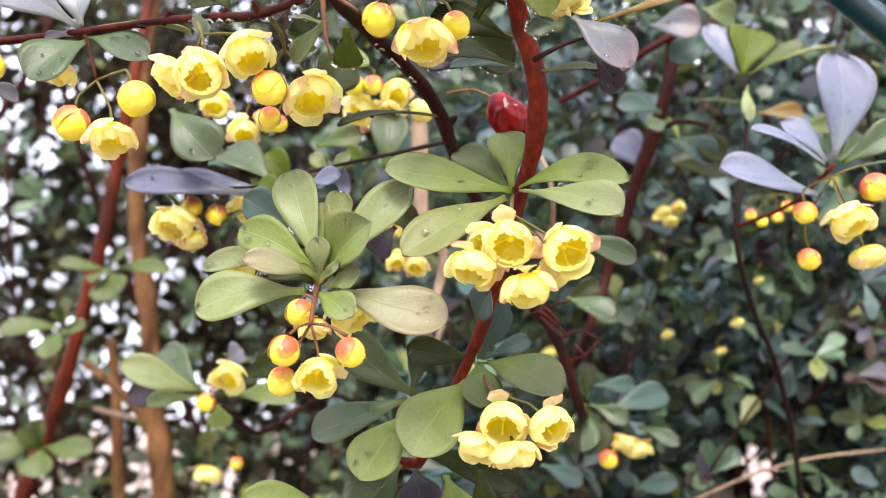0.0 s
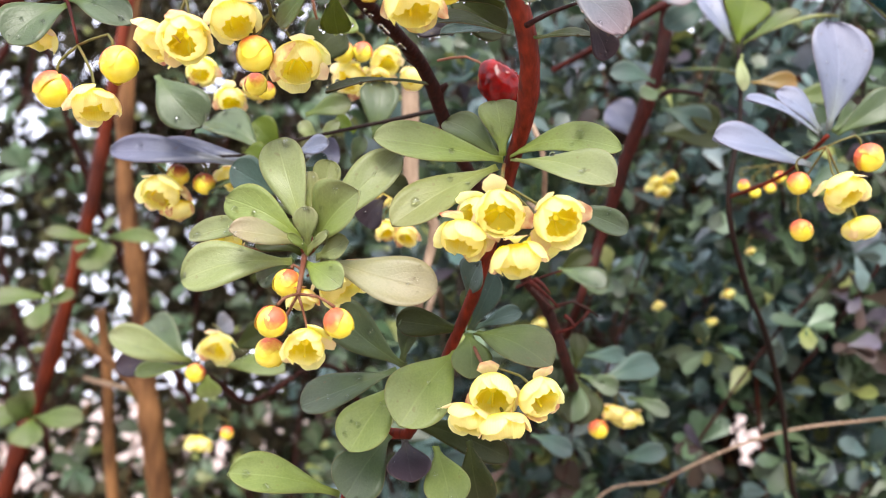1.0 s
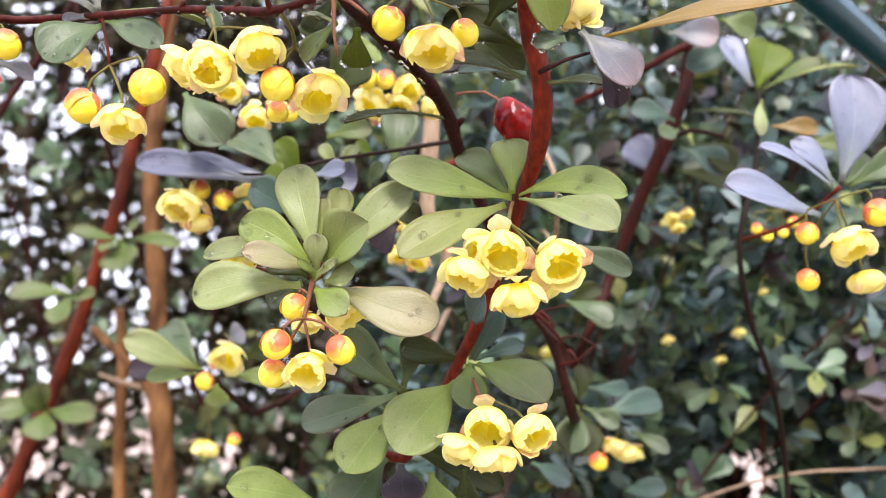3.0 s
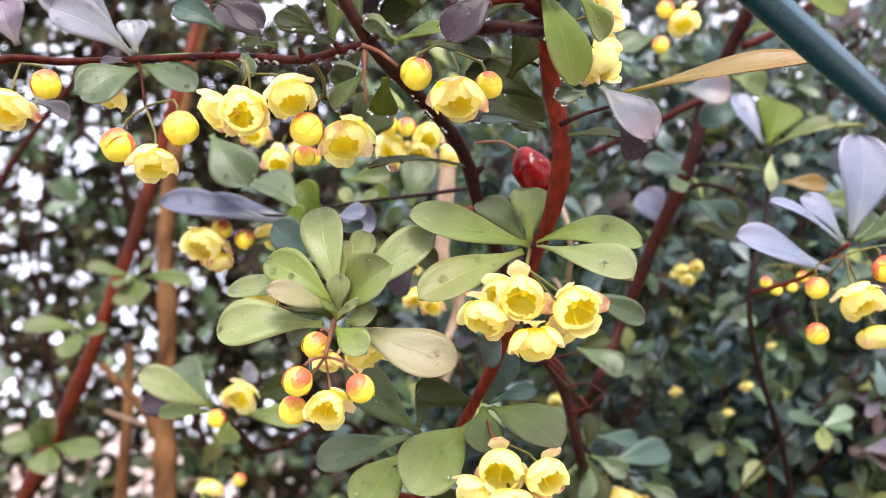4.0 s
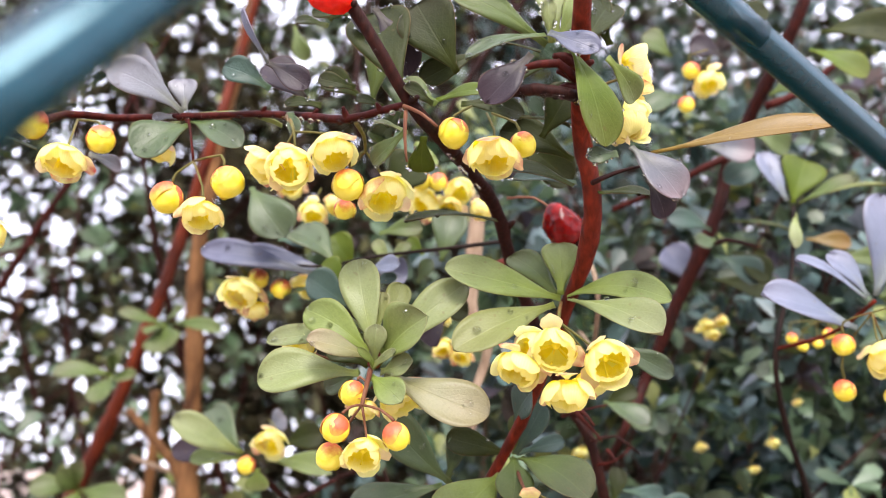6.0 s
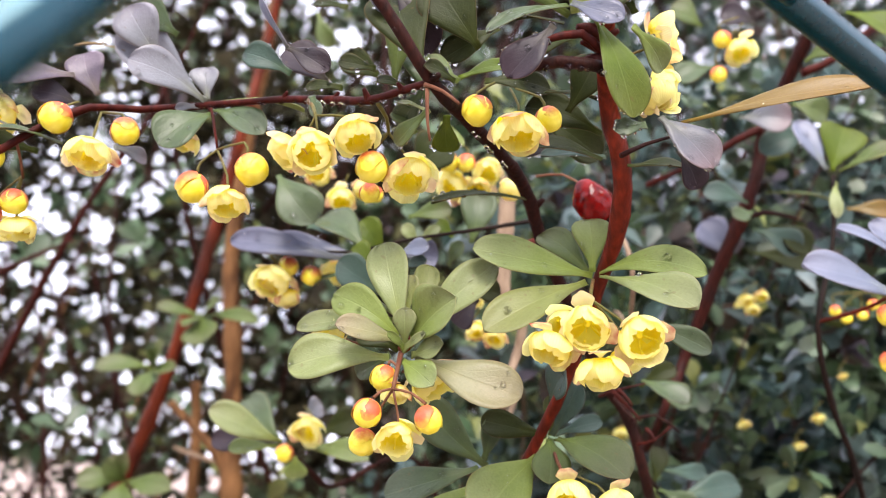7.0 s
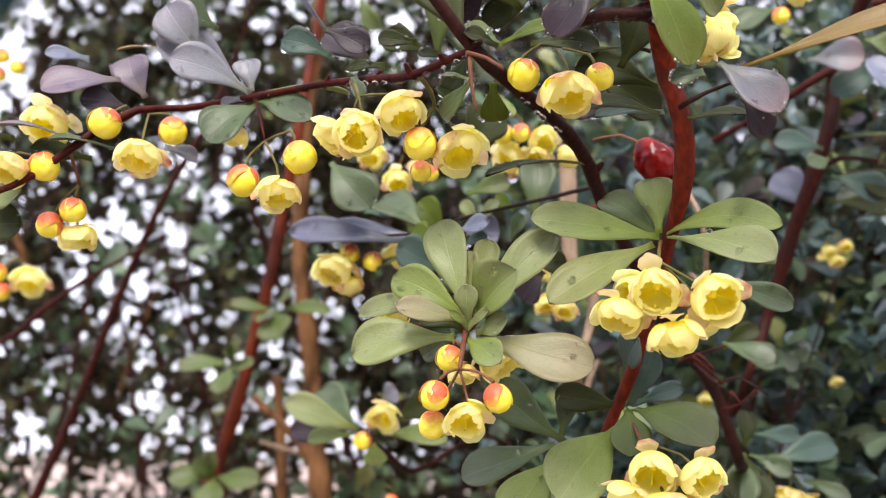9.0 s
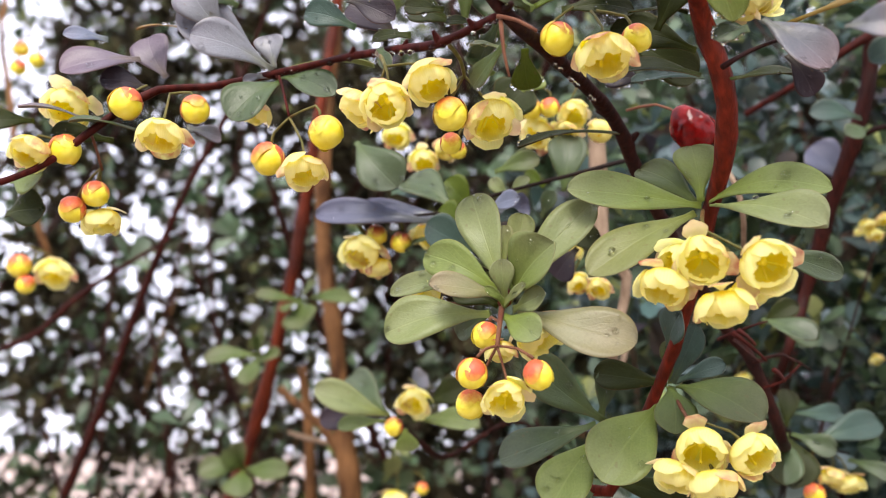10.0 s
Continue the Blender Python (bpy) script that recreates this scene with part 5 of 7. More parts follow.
twig("pedicel", behind, "stalk", (-0.00518, 0.20915, 1.28215, 0.00031), (-0.00468, 0.21046, 1.28387, 0.00024), (-0.00427, 0.20818, 1.28834, 0.00024))
flower(behind, (-0.0589, 0.2074, 1.2823), 0.00308, (0.07, -0.61, -0.79), "half", 20)
twig("pedicel", behind, "stalk", (-0.05911, 0.20891, 1.28421, 0.00031), (-0.05927, 0.21023, 1.28593, 0.00024), (-0.058, 0.20778, 1.29022, 0.00024))
flower(behind, (-0.0516, 0.2089, 1.2751), 0.00308, (0.21, -0.59, -0.78), "half", 10)
twig("pedicel", behind, "stalk", (-0.05214, 0.2104, 1.27704, 0.00031), (-0.0526, 0.2117, 1.27874, 0.00024), (-0.05064, 0.20931, 1.28302, 0.00024))
flower(behind, (-0.0458, 0.2083, 1.278), 0.00282, (-0.46, -0.54, -0.71), "shut", 50)
twig("pedicel", behind, "stalk", (-0.04478, 0.20955, 1.27958, 0.00031), (-0.04376, 0.21076, 1.28115, 0.00024), (-0.04475, 0.2087, 1.2859, 0.00024))
flower(behind, (-0.0123, 0.2158, 1.243), 0.00231, (0.28, -0.58, -0.76), "half", 40)
twig("pedicel", behind, "stalk", (-0.01277, 0.21684, 1.24443, 0.00031), (-0.01342, 0.21817, 1.24616, 0.00024), (-0.01089, 0.2162, 1.25062, 0.00024))
flower(behind, (-0.0071, 0.2161, 1.2416), 0.00257, (-0.07, -0.61, -0.79), "half", 15)
twig("pedicel", behind, "stalk", (-0.007, 0.21731, 1.24322, 0.00031), (-0.00685, 0.21861, 1.24492, 0.00024), (-0.00574, 0.21651, 1.24918, 0.00024))
flower(behind, (-0.0137, 0.214, 1.2513), 0.00231, (-0.44, -0.54, -0.71), "half", 30)
twig("pedicel", behind, "stalk", (-0.0129, 0.21501, 1.25261, 0.00031), (-0.0119, 0.21623, 1.25421, 0.00024), (-0.01237, 0.21443, 1.25897, 0.00024))
bud(behind, (-0.0225, 0.2017, 1.285), 0.00262, (0, -0.08, -1))
twig("pedicel", behind, "stalk", (-0.02252, 0.20199, 1.28813, 0.00031), (-0.02252, 0.2021, 1.28942, 0.00024), (-0.02053, 0.20049, 1.29086, 0.00024))
bud(behind, (-0.0177, 0.2017, 1.2853), 0.00236, (0, -0.08, -1), 1)
twig("pedicel", behind, "stalk", (-0.01768, 0.20191, 1.28809, 0.00031), (-0.01768, 0.20203, 1.28956, 0.00024), (-0.02053, 0.20049, 1.29086, 0.00024))
bud(behind, (-0.0387, 0.1895, 1.2705), 0.00207, (0, -0.08, -1))
twig("pedicel", behind, "stalk", (-0.03872, 0.18968, 1.27298, 0.00031), (-0.03872, 0.18977, 1.27401, 0.00024), (-0.03766, 0.18843, 1.27544, 0.00024))
# ---- branch whose leaves carry a painted lavender sheen ----
lavender = stem("barberry_branch", "umber", "thin dark barberry branch, its leaf rosettes coloured with pale lavender sheen", (0.14706, 0.51685, -0.03, 0.0013), (0.14706, 0.46685, 0.53304, 0.00108), (0.1548, 0.36685, 1.06607, 0.00087), (0.1223, 0.30201, 1.17396, 0.00087), (0.11437, 0.2862, 1.20028, 0.00093), (0.10103, 0.26145, 1.2205, 0.00086), (0.09051, 0.24795, 1.23593, 0.00083), (0.08415, 0.2386, 1.25586, 0.00081), (0.08885, 0.2383, 1.28133, 0.00066), (0.08995, 0.23885, 1.3028, 0.00068), knots=0.03)
twig("twig", lavender, "red", (0.08464, 0.23826, 1.25745, 0.00065), (0.0919, 0.21757, 1.2586, 0.00052), (0.09668, 0.20206, 1.26426, 0.00056))
leaf(lavender, "blue", (0.0967, 0.2018, 1.2656), (0.0992, 0.2, 1.2929), 0.0157, (0.1, -0.99, -0.11), 0.05, 0.12)
leaf(lavender, "blue", (0.0939, 0.201, 1.2642), (0.0739, 0.1946, 1.2707), 0.0071, (0, -0.75, 0.66), 0.08, 0.12)
leaf(lavender, "blue", (0.0949, 0.2019, 1.2652), (0.0845, 0.2017, 1.2754), 0.0076, (0, -0.94, 0.34), 0.08, 0.12)
leaf(lavender, "blue", (0.0912, 0.2007, 1.2562), (0.0647, 0.1917, 1.2601), 0.0105, (0, -0.87, 0.49), 0.08, 0.12)
leaf(lavender, "grey", (0.0977, 0.2019, 1.2651), (0.1045, 0.2024, 1.2723), 0.0056, (0, -0.99, 0.13), 0.08, 0.12)
leaf(lavender, "grey", (0.0988, 0.202, 1.2645), (0.1136, 0.1991, 1.2735), 0.0086, (0, -0.99, 0.13), 0.08, 0.12)
leaf(lavender, "grey", (0.0997, 0.2013, 1.2629), (0.1109, 0.1963, 1.2627), 0.0032, (-0, -0.48, 0.88), 0.08, 0.12)
leaf(lavender, "fresh", (0.0896, 0.2386, 1.3041), (0.0945, 0.2404, 1.3197), 0.0145, (0, -0.99, 0.13), 0.08, 0.12)
leaf(lavender, "blue", (0.0879, 0.2385, 1.3045), (0.08, 0.2401, 1.3208), 0.0081, (0, -0.99, 0.13), 0.08, 0.12)
leaf(lavender, "moss", (0.0915, 0.2386, 1.3041), (0.1063, 0.232, 1.3108), 0.0071, (0, -0.75, 0.66), 0.08, 0.12)
leaf(lavender, "olive", (0.0941, 0.2432, 1.3065), (0.1217, 0.2416, 1.3141), 0.0041, (0, -0.56, 0.83), 0.08, 0.12)
leaf(lavender, "pale", (0.0906, 0.2392, 1.3011), (0.0897, 0.2367, 1.2886), 0.0040, (0, -0.99, 0.13), 0.08, 0.12)
bud(lavender, (0.0851, 0.1944, 1.25), 0.00256, (-0.09, -0.11, -0.99))
twig("pedicel", lavender, "stalk", (0.08541, 0.19477, 1.25303, 0.00031), (0.08568, 0.1951, 1.25608, 0.00024), (0.08943, 0.18813, 1.25718, 0.00024))
flower(lavender, (0.0916, 0.1855, 1.2459), 0.00397, (0.2, -0.46, -0.87), "half", 0)
twig("pedicel", lavender, "stalk", (0.09095, 0.18693, 1.24861, 0.00031), (0.09034, 0.18833, 1.25127, 0.00024), (0.08943, 0.18813, 1.25718, 0.00024))
flower(lavender, (0.0971, 0.1911, 1.2386), 0.00355, (0.21, -0.11, -0.97), "shut", 0)
twig("pedicel", lavender, "stalk", (0.09653, 0.19143, 1.24139, 0.00031), (0.09523, 0.1921, 1.24738, 0.00024), (0.08943, 0.18813, 1.25718, 0.00024))
bud(lavender, (0.0874, 0.1998, 1.2399), 0.00259, (0.02, 0.02, -1))
twig("pedicel", lavender, "stalk", (0.08739, 0.19977, 1.24295, 0.00031), (0.08728, 0.19967, 1.24942, 0.00024), (0.08943, 0.18813, 1.25718, 0.00024))
bud(lavender, (0.0981, 0.1864, 1.2539), 0.00310, (0.31, -0.24, -0.92))
twig("pedicel", lavender, "stalk", (0.09697, 0.18725, 1.25726, 0.00031), (0.09614, 0.1879, 1.2597, 0.00024), (0.08943, 0.18813, 1.25718, 0.00024))
bud(lavender, (0.0956, 0.257, 1.2656), 0.00172, (0, -0.17, -0.99))
twig("pedicel", lavender, "stalk", (0.09559, 0.25744, 1.26825, 0.00031), (0.09559, 0.25794, 1.27111, 0.00024), (0.10297, 0.2557, 1.2716, 0.00024))
bud(lavender, (0.0991, 0.2574, 1.2635), 0.00172, (0, -0.17, -0.99))
twig("pedicel", lavender, "stalk", (0.0991, 0.25788, 1.26619, 0.00031), (0.0991, 0.2583, 1.2686, 0.00024), (0.10297, 0.2557, 1.2716, 0.00024))
bud(lavender, (0.1038, 0.2571, 1.2649), 0.00172, (0, -0.17, -0.99))
twig("pedicel", lavender, "stalk", (0.10385, 0.25759, 1.26756, 0.00031), (0.10385, 0.25786, 1.26913, 0.00024), (0.10297, 0.2557, 1.2716, 0.00024))
bud(lavender, (0.1068, 0.2564, 1.2682), 0.00172, (0, -0.17, -0.99))
twig("pedicel", lavender, "stalk", (0.10683, 0.25689, 1.27083, 0.00031), (0.10683, 0.25714, 1.27225, 0.00024), (0.10297, 0.2557, 1.2716, 0.00024))
# ---- right-hand stem ----
right = stem("barberry_branch", "wine", "thick red-brown barberry stem in the hedge", (0.0541, 0.65167, -0.03, 0.00209), (0.0541, 0.60167, 0.59683, 0.00174), (0.05695, 0.50167, 1.19365, 0.00139), (0.04695, 0.30167, 1.22365, 0.00139), (0.05692, 0.29014, 1.25387, 0.00186), (0.06461, 0.27943, 1.28023, 0.00231), (0.07011, 0.27087, 1.29641, 0.00246), (0.07521, 0.26734, 1.31305, 0.00227), (0.07861, 0.26341, 1.33153, 0.00227), (0.09009, 0.23671, 1.36598, 0.00198), (0.09391, 0.23156, 1.38272, 0.0018), knots=0.03)
twig("twig", right, "maroon", (0.07672, 0.26388, 1.32931, 0.00151), (0.06917, 0.26478, 1.32506, 0.00132), (0.05884, 0.27103, 1.31973, 0.00115), (0.04098, 0.28265, 1.31316, 0.00099))
twig("twig", right, "dark", (0.07106, 0.27056, 1.29789, 0.00132), (0.07724, 0.26516, 1.29926, 0.00093), (0.08745, 0.26543, 1.29799, 0.00074))
twig("twig", right, "maroon", (0.08351, 0.24471, 1.33986, 0.00151), (0.0925, 0.24358, 1.3445, 0.00132), (0.10651, 0.24519, 1.35766, 0.00115))
leaf(right, "mauve", (0.0655, 0.2494, 1.3255), (0.0801, 0.2447, 1.3232), 0.0117, (0, -0.99, 0.13), 0.08, 0.12)
leaf(right, "moss", (0.0816, 0.2482, 1.3307), (0.0924, 0.249, 1.3272), 0.0106, (0, -0.99, 0.13), 0.08, 0.12)
leaf(right, "teal", (0.0717, 0.2646, 1.302), (0.0558, 0.2593, 1.3028), 0.0078, (0, -0.99, 0.13), 0.08, 0.12)
leaf(right, "grey", (0.0722, 0.2604, 1.2975), (0.0646, 0.2561, 1.294), 0.0064, (0, -0.99, 0.13), 0.08, 0.12)
leaf(right, "moss", (0.0772, 0.2638, 1.3056), (0.1014, 0.2644, 1.3029), 0.0035, (0, -0.56, 0.83), 0.08, 0.12)
leaf(right, "dark", (0.0805, 0.2707, 1.2973), (0.0921, 0.2677, 1.2875), 0.0102, (0, -0.99, 0.13), 0.08, 0.12)
leaf(right, "slate", (0.0708, 0.2876, 1.2898), (0.0609, 0.2851, 1.3015), 0.0141, (0, -0.99, 0.13), 0.08, 0.12)
leaf(right, "dark", (0.0788, 0.2872, 1.2918), (0.1007, 0.2876, 1.2898), 0.0103, (0, -0.99, 0.13), 0.08, 0.12)
leaf(right, "grey", (0.0375, 0.2476, 1.2375), (0.0507, 0.2487, 1.2324), 0.0078, (0, -0.99, 0.13), 0.08, 0.12)
leaf(right, "dark", (0.0372, 0.2579, 1.2374), (0.0476, 0.2564, 1.2441), 0.0061, (0, -0.99, 0.13), 0.08, 0.12)
leaf(right, "bronze", (0.1069, 0.274, 1.3056), (0.1223, 0.274, 1.3056), 0.0068, (0, -0.99, 0.13), 0.08, 0.12)
leaf(right, "moss", (0.1165, 0.2752, 1.3), (0.1377, 0.2746, 1.3028), 0.0082, (0, -0.99, 0.13), 0.08, 0.12)
lowtwig = stem("barberry_branch", "umber", "dark barberry twig with small yellow flowers", (0.03829, 0.25312, 1.2116, 0.00149), (0.04413, 0.26414, 1.20785, 0.00086), (0.05389, 0.27504, 1.20465, 0.00054), (0.06194, 0.27542, 1.2029, 0.00036))
flower(lowtwig, (0.0565, 0.2749, 1.1959), 0.00328, (-0.2, -0.2, -0.96), "half", 0)
twig("pedicel", lowtwig, "stalk", (0.05703, 0.27538, 1.19843, 0.00031), (0.05768, 0.27605, 1.20159, 0.00024), (0.0521, 0.27467, 1.2064, 0.00024))
flower(lowtwig, (0.0623, 0.2773, 1.1941), 0.00347, (0.21, -0.33, -0.92), "half", 0)
twig("pedicel", lowtwig, "stalk", (0.06173, 0.2782, 1.19668, 0.00031), (0.0607, 0.27986, 1.20123, 0.00024), (0.0521, 0.27467, 1.2064, 0.00024))
bud(lowtwig, (0.0519, 0.2759, 1.1912), 0.00294, (0, -0.08, -1))
twig("pedicel", lowtwig, "stalk", (0.05189, 0.27614, 1.19474, 0.00031), (0.05189, 0.27648, 1.19884, 0.00024), (0.0521, 0.27467, 1.2064, 0.00024))
leaf(lowtwig, "dark", (0.0408, 0.2539, 1.208), (0.0411, 0.2468, 1.1932), 0.0138, (0, -0.99, 0.13), 0.08, 0.12)
leaf(lowtwig, "teal", (0.0501, 0.2666, 1.2058), (0.0706, 0.2735, 1.2116), 0.0092, (0, -0.95, 0.3), 0.08, 0.12)
leaf(lowtwig, "grey", (0.0612, 0.2734, 1.2011), (0.0723, 0.2682, 1.1956), 0.0053, (0, -0.95, 0.3), 0.08, 0.12)
leaf(lowtwig, "teal", (0.0456, 0.2652, 1.2137), (0.0605, 0.2732, 1.2141), 0.0060, (0, -0.95, 0.3), 0.08, 0.12)
flower(right, (0.083, 0.3101, 1.2802), 0.00225, (0, -0.48, -0.88), "half", 25)
twig("pedicel", right, "stalk", (0.08296, 0.31116, 1.28219, 0.00031), (0.08296, 0.31229, 1.28425, 0.00024), (0.08615, 0.30855, 1.28749, 0.00024))
flower(right, (0.0883, 0.3097, 1.2823), 0.00225, (0, -0.48, -0.88), "half", 0)
twig("pedicel", right, "stalk", (0.08827, 0.31072, 1.28426, 0.00031), (0.08827, 0.31146, 1.28562, 0.00024), (0.08615, 0.30855, 1.28749, 0.00024))
flower(right, (0.0851, 0.3108, 1.2771), 0.00225, (0, -0.48, -0.88), "half", 35)
twig("pedicel", right, "stalk", (0.08509, 0.31182, 1.27907, 0.00031), (0.08509, 0.31335, 1.28187, 0.00024), (0.08615, 0.30855, 1.28749, 0.00024))
bud(right, (0.0505, 0.2098, 1.3301), 0.00244, (0.11, 0.02, -0.99))
twig("pedicel", right, "stalk", (0.05014, 0.20978, 1.33301, 0.00031), (0.0499, 0.20975, 1.33511, 0.00024), (0.05475, 0.20798, 1.33648, 0.00024))
flower(right, (0.0558, 0.2108, 1.3275), 0.00350, (0.21, -0.39, -0.9), "half", 0)
twig("pedicel", right, "stalk", (0.05517, 0.21192, 1.33003, 0.00031), (0.05473, 0.21275, 1.33194, 0.00024), (0.05575, 0.20848, 1.335, 0.00024))
bud(right, (0.0502, 0.2128, 1.3207), 0.00229, (0.11, 0.02, -0.99))
twig("pedicel", right, "stalk", (0.04988, 0.21275, 1.32342, 0.00031), (0.04943, 0.21268, 1.32738, 0.00024), (0.05428, 0.20898, 1.33324, 0.00024))
# ---- low shoot on the airy side ----
lowshoot = stem("barberry_branch", "dark", "low barberry shoot with one small open flower", (-0.02524, 0.54244, -0.03, 0.00134), (-0.02524, 0.49244, 0.57717, 0.00112), (-0.02657, 0.39244, 1.15435, 0.0009), (-0.06159, 0.27597, 1.20027, 0.0009), (-0.06662, 0.25924, 1.20687, 0.00076), (-0.07018, 0.24812, 1.21105, 0.00065))
leaf(lowshoot, "pale", (-0.0695, 0.2481, 1.2111), (-0.0891, 0.2365, 1.2178), 0.0098, (-0.18, -0.86, 0.48), 0.08, 0.12)
leaf(lowshoot, "grey", (-0.0716, 0.2531, 1.2116), (-0.086, 0.2607, 1.2239), 0.0124, (0, -0.99, 0.13), 0.08, 0.12)
leaf(lowshoot, "green", (-0.0705, 0.2484, 1.2098), (-0.0837, 0.2438, 1.2072), 0.0068, (0, -0.75, 0.66), 0.08, 0.12)
leaf(lowshoot, "green", (-0.0616, 0.2484, 1.2098), (-0.0408, 0.2386, 1.2076), 0.0090, (0, -0.8, 0.6), 0.08, 0.12)
leaf(lowshoot, "plum", (-0.0719, 0.2531, 1.2116), (-0.0927, 0.2535, 1.21), 0.0078, (0, -0.99, 0.13), 0.08, 0.12)
leaf(lowshoot, "green", (-0.0635, 0.2438, 1.2072), (-0.0624, 0.2451, 1.201), 0.0075, (0, -0.99, 0.13), 0.08, 0.12)
leaf(lowshoot, "dark", (-0.061, 0.2625, 1.2154), (-0.049, 0.2615, 1.2205), 0.0094, (0, -0.99, 0.13), 0.08, 0.12)
leaf(lowshoot, "mauve", (-0.0662, 0.2615, 1.2205), (-0.061, 0.2607, 1.2239), 0.0081, (0, -0.99, 0.13), 0.08, 0.12)
flower(lowshoot, (-0.0598, 0.2383, 1.214), 0.00413, (-0.1, -0.65, -0.75), "open", 0)
twig("pedicel", lowshoot, "stalk", (-0.05945, 0.24044, 1.21648, 0.00031), (-0.05916, 0.24237, 1.21868, 0.00024), (-0.06319, 0.24586, 1.2217, 0.00024))
bud(lowshoot, (-0.0668, 0.2438, 1.2076), 0.00264, (-0.21, -0.33, -0.92))
twig("pedicel", lowshoot, "stalk", (-0.06618, 0.24481, 1.21046, 0.00031), (-0.06592, 0.24524, 1.21163, 0.00024), (-0.06482, 0.24806, 1.21137, 0.00024))
flower(lowshoot, (-0.0938, 0.3513, 1.1827), 0.00436, (-0.1, 0.01, -1), "half", 0)
twig("pedicel", lowshoot, "stalk", (-0.09345, 0.35123, 1.18616, 0.00031), (-0.09318, 0.3512, 1.18892, 0.00024), (-0.09288, 0.34893, 1.19373, 0.00024))
bud(lowshoot, (-0.0825, 0.3503, 1.1871), 0.00249, (0, 0.01, -1))
twig("pedicel", lowshoot, "stalk", (-0.08251, 0.3503, 1.19009, 0.00031), (-0.08251, 0.35028, 1.19206, 0.00024), (-0.08657, 0.34893, 1.19373, 0.00024))
# ---- orange-red stem with small rosettes ----
orange = stem("barberry_branch", "orange", "orange-red barberry stem with small leaf rosettes", (-0.27263, 0.61454, -0.03, 0.00627), (-0.27263, 0.56454, 0.51731, 0.00522), (-0.25719, 0.46454, 1.03461, 0.00418), (-0.21277, 0.43914, 1.15412, 0.00418), (-0.20163, 0.43277, 1.18408, 0.0039), (-0.1877, 0.42466, 1.22222, 0.00362), (-0.17656, 0.41655, 1.26035, 0.00334), (-0.16682, 0.40845, 1.29849, 0.00334), (-0.16069, 0.40208, 1.32846, 0.00306), (-0.1515, 0.39224, 1.37477, 0.00278), (-0.14655, 0.39209, 1.42355, 0.00257), (-0.13914, 0.38261, 1.46817, 0.002), (-0.13246, 0.37816, 1.53719, 0.00117), knots=0.05)
leaf(orange, "moss", (-0.1582, 0.3982, 1.2745), (-0.1777, 0.3857, 1.2756), 0.0075, (-0.18, -0.89, 0.41), 0.08, 0.12)
leaf(orange, "moss", (-0.1582, 0.3982, 1.2745), (-0.1535, 0.3892, 1.259), 0.0194, (-0.15, -0.9, 0.42), 0.08, 0.12)
leaf(orange, "moss", (-0.1582, 0.3982, 1.2745), (-0.1256, 0.3866, 1.2713), 0.0081, (0.15, -0.9, 0.42), 0.08, 0.12)
leaf(orange, "moss", (-0.1582, 0.3982, 1.2745), (-0.1457, 0.3846, 1.2807), 0.0069, (-0, -0.91, 0.42), 0.08, 0.12)
leaf(orange, "moss", (-0.1582, 0.3982, 1.2745), (-0.1626, 0.3876, 1.2667), 0.0094, (-0.19, -0.89, 0.41), 0.08, 0.12)
leaf(orange, "moss", (-0.181, 0.4039, 1.2477), (-0.2056, 0.3924, 1.2442), 0.0112, (-0.19, -0.89, 0.41), 0.08, 0.12)
leaf(orange, "moss", (-0.181, 0.4039, 1.2477), (-0.1835, 0.3949, 1.2323), 0.0131, (-0.18, -0.89, 0.41), 0.08, 0.12)
leaf(orange, "moss", (-0.181, 0.4039, 1.2477), (-0.1652, 0.3919, 1.2463), 0.0094, (-0.19, -0.89, 0.41), 0.08, 0.12)
leaf(orange, "moss", (-0.181, 0.4039, 1.2477), (-0.1717, 0.3892, 1.259), 0.0100, (0.11, -0.9, 0.42), 0.08, 0.12)
leaf(orange, "moss", (-0.181, 0.4039, 1.2477), (-0.1808, 0.3903, 1.2539), 0.0081, (0.15, -0.9, 0.42), 0.08, 0.12)
leaf(orange, "moss", (-0.188, 0.4105, 1.1926), (-0.2068, 0.3987, 1.1903), 0.0123, (0.15, -0.9, 0.42), 0.08, 0.12)
leaf(orange, "moss", (-0.188, 0.4105, 1.1926), (-0.185, 0.4011, 1.179), 0.0154, (-0.05, -0.91, 0.42), 0.08, 0.12)
leaf(orange, "moss", (-0.188, 0.4105, 1.1926), (-0.1593, 0.3987, 1.1903), 0.0123, (0.15, -0.9, 0.42), 0.08, 0.12)
leaf(orange, "moss", (-0.188, 0.4105, 1.1926), (-0.1824, 0.3955, 1.2054), 0.0099, (0.11, -0.9, 0.42), 0.08, 0.12)
leaf(orange, "moss", (-0.188, 0.4105, 1.1926), (-0.194, 0.3966, 1.2004), 0.0092, (-0.19, -0.89, 0.41), 0.08, 0.12)
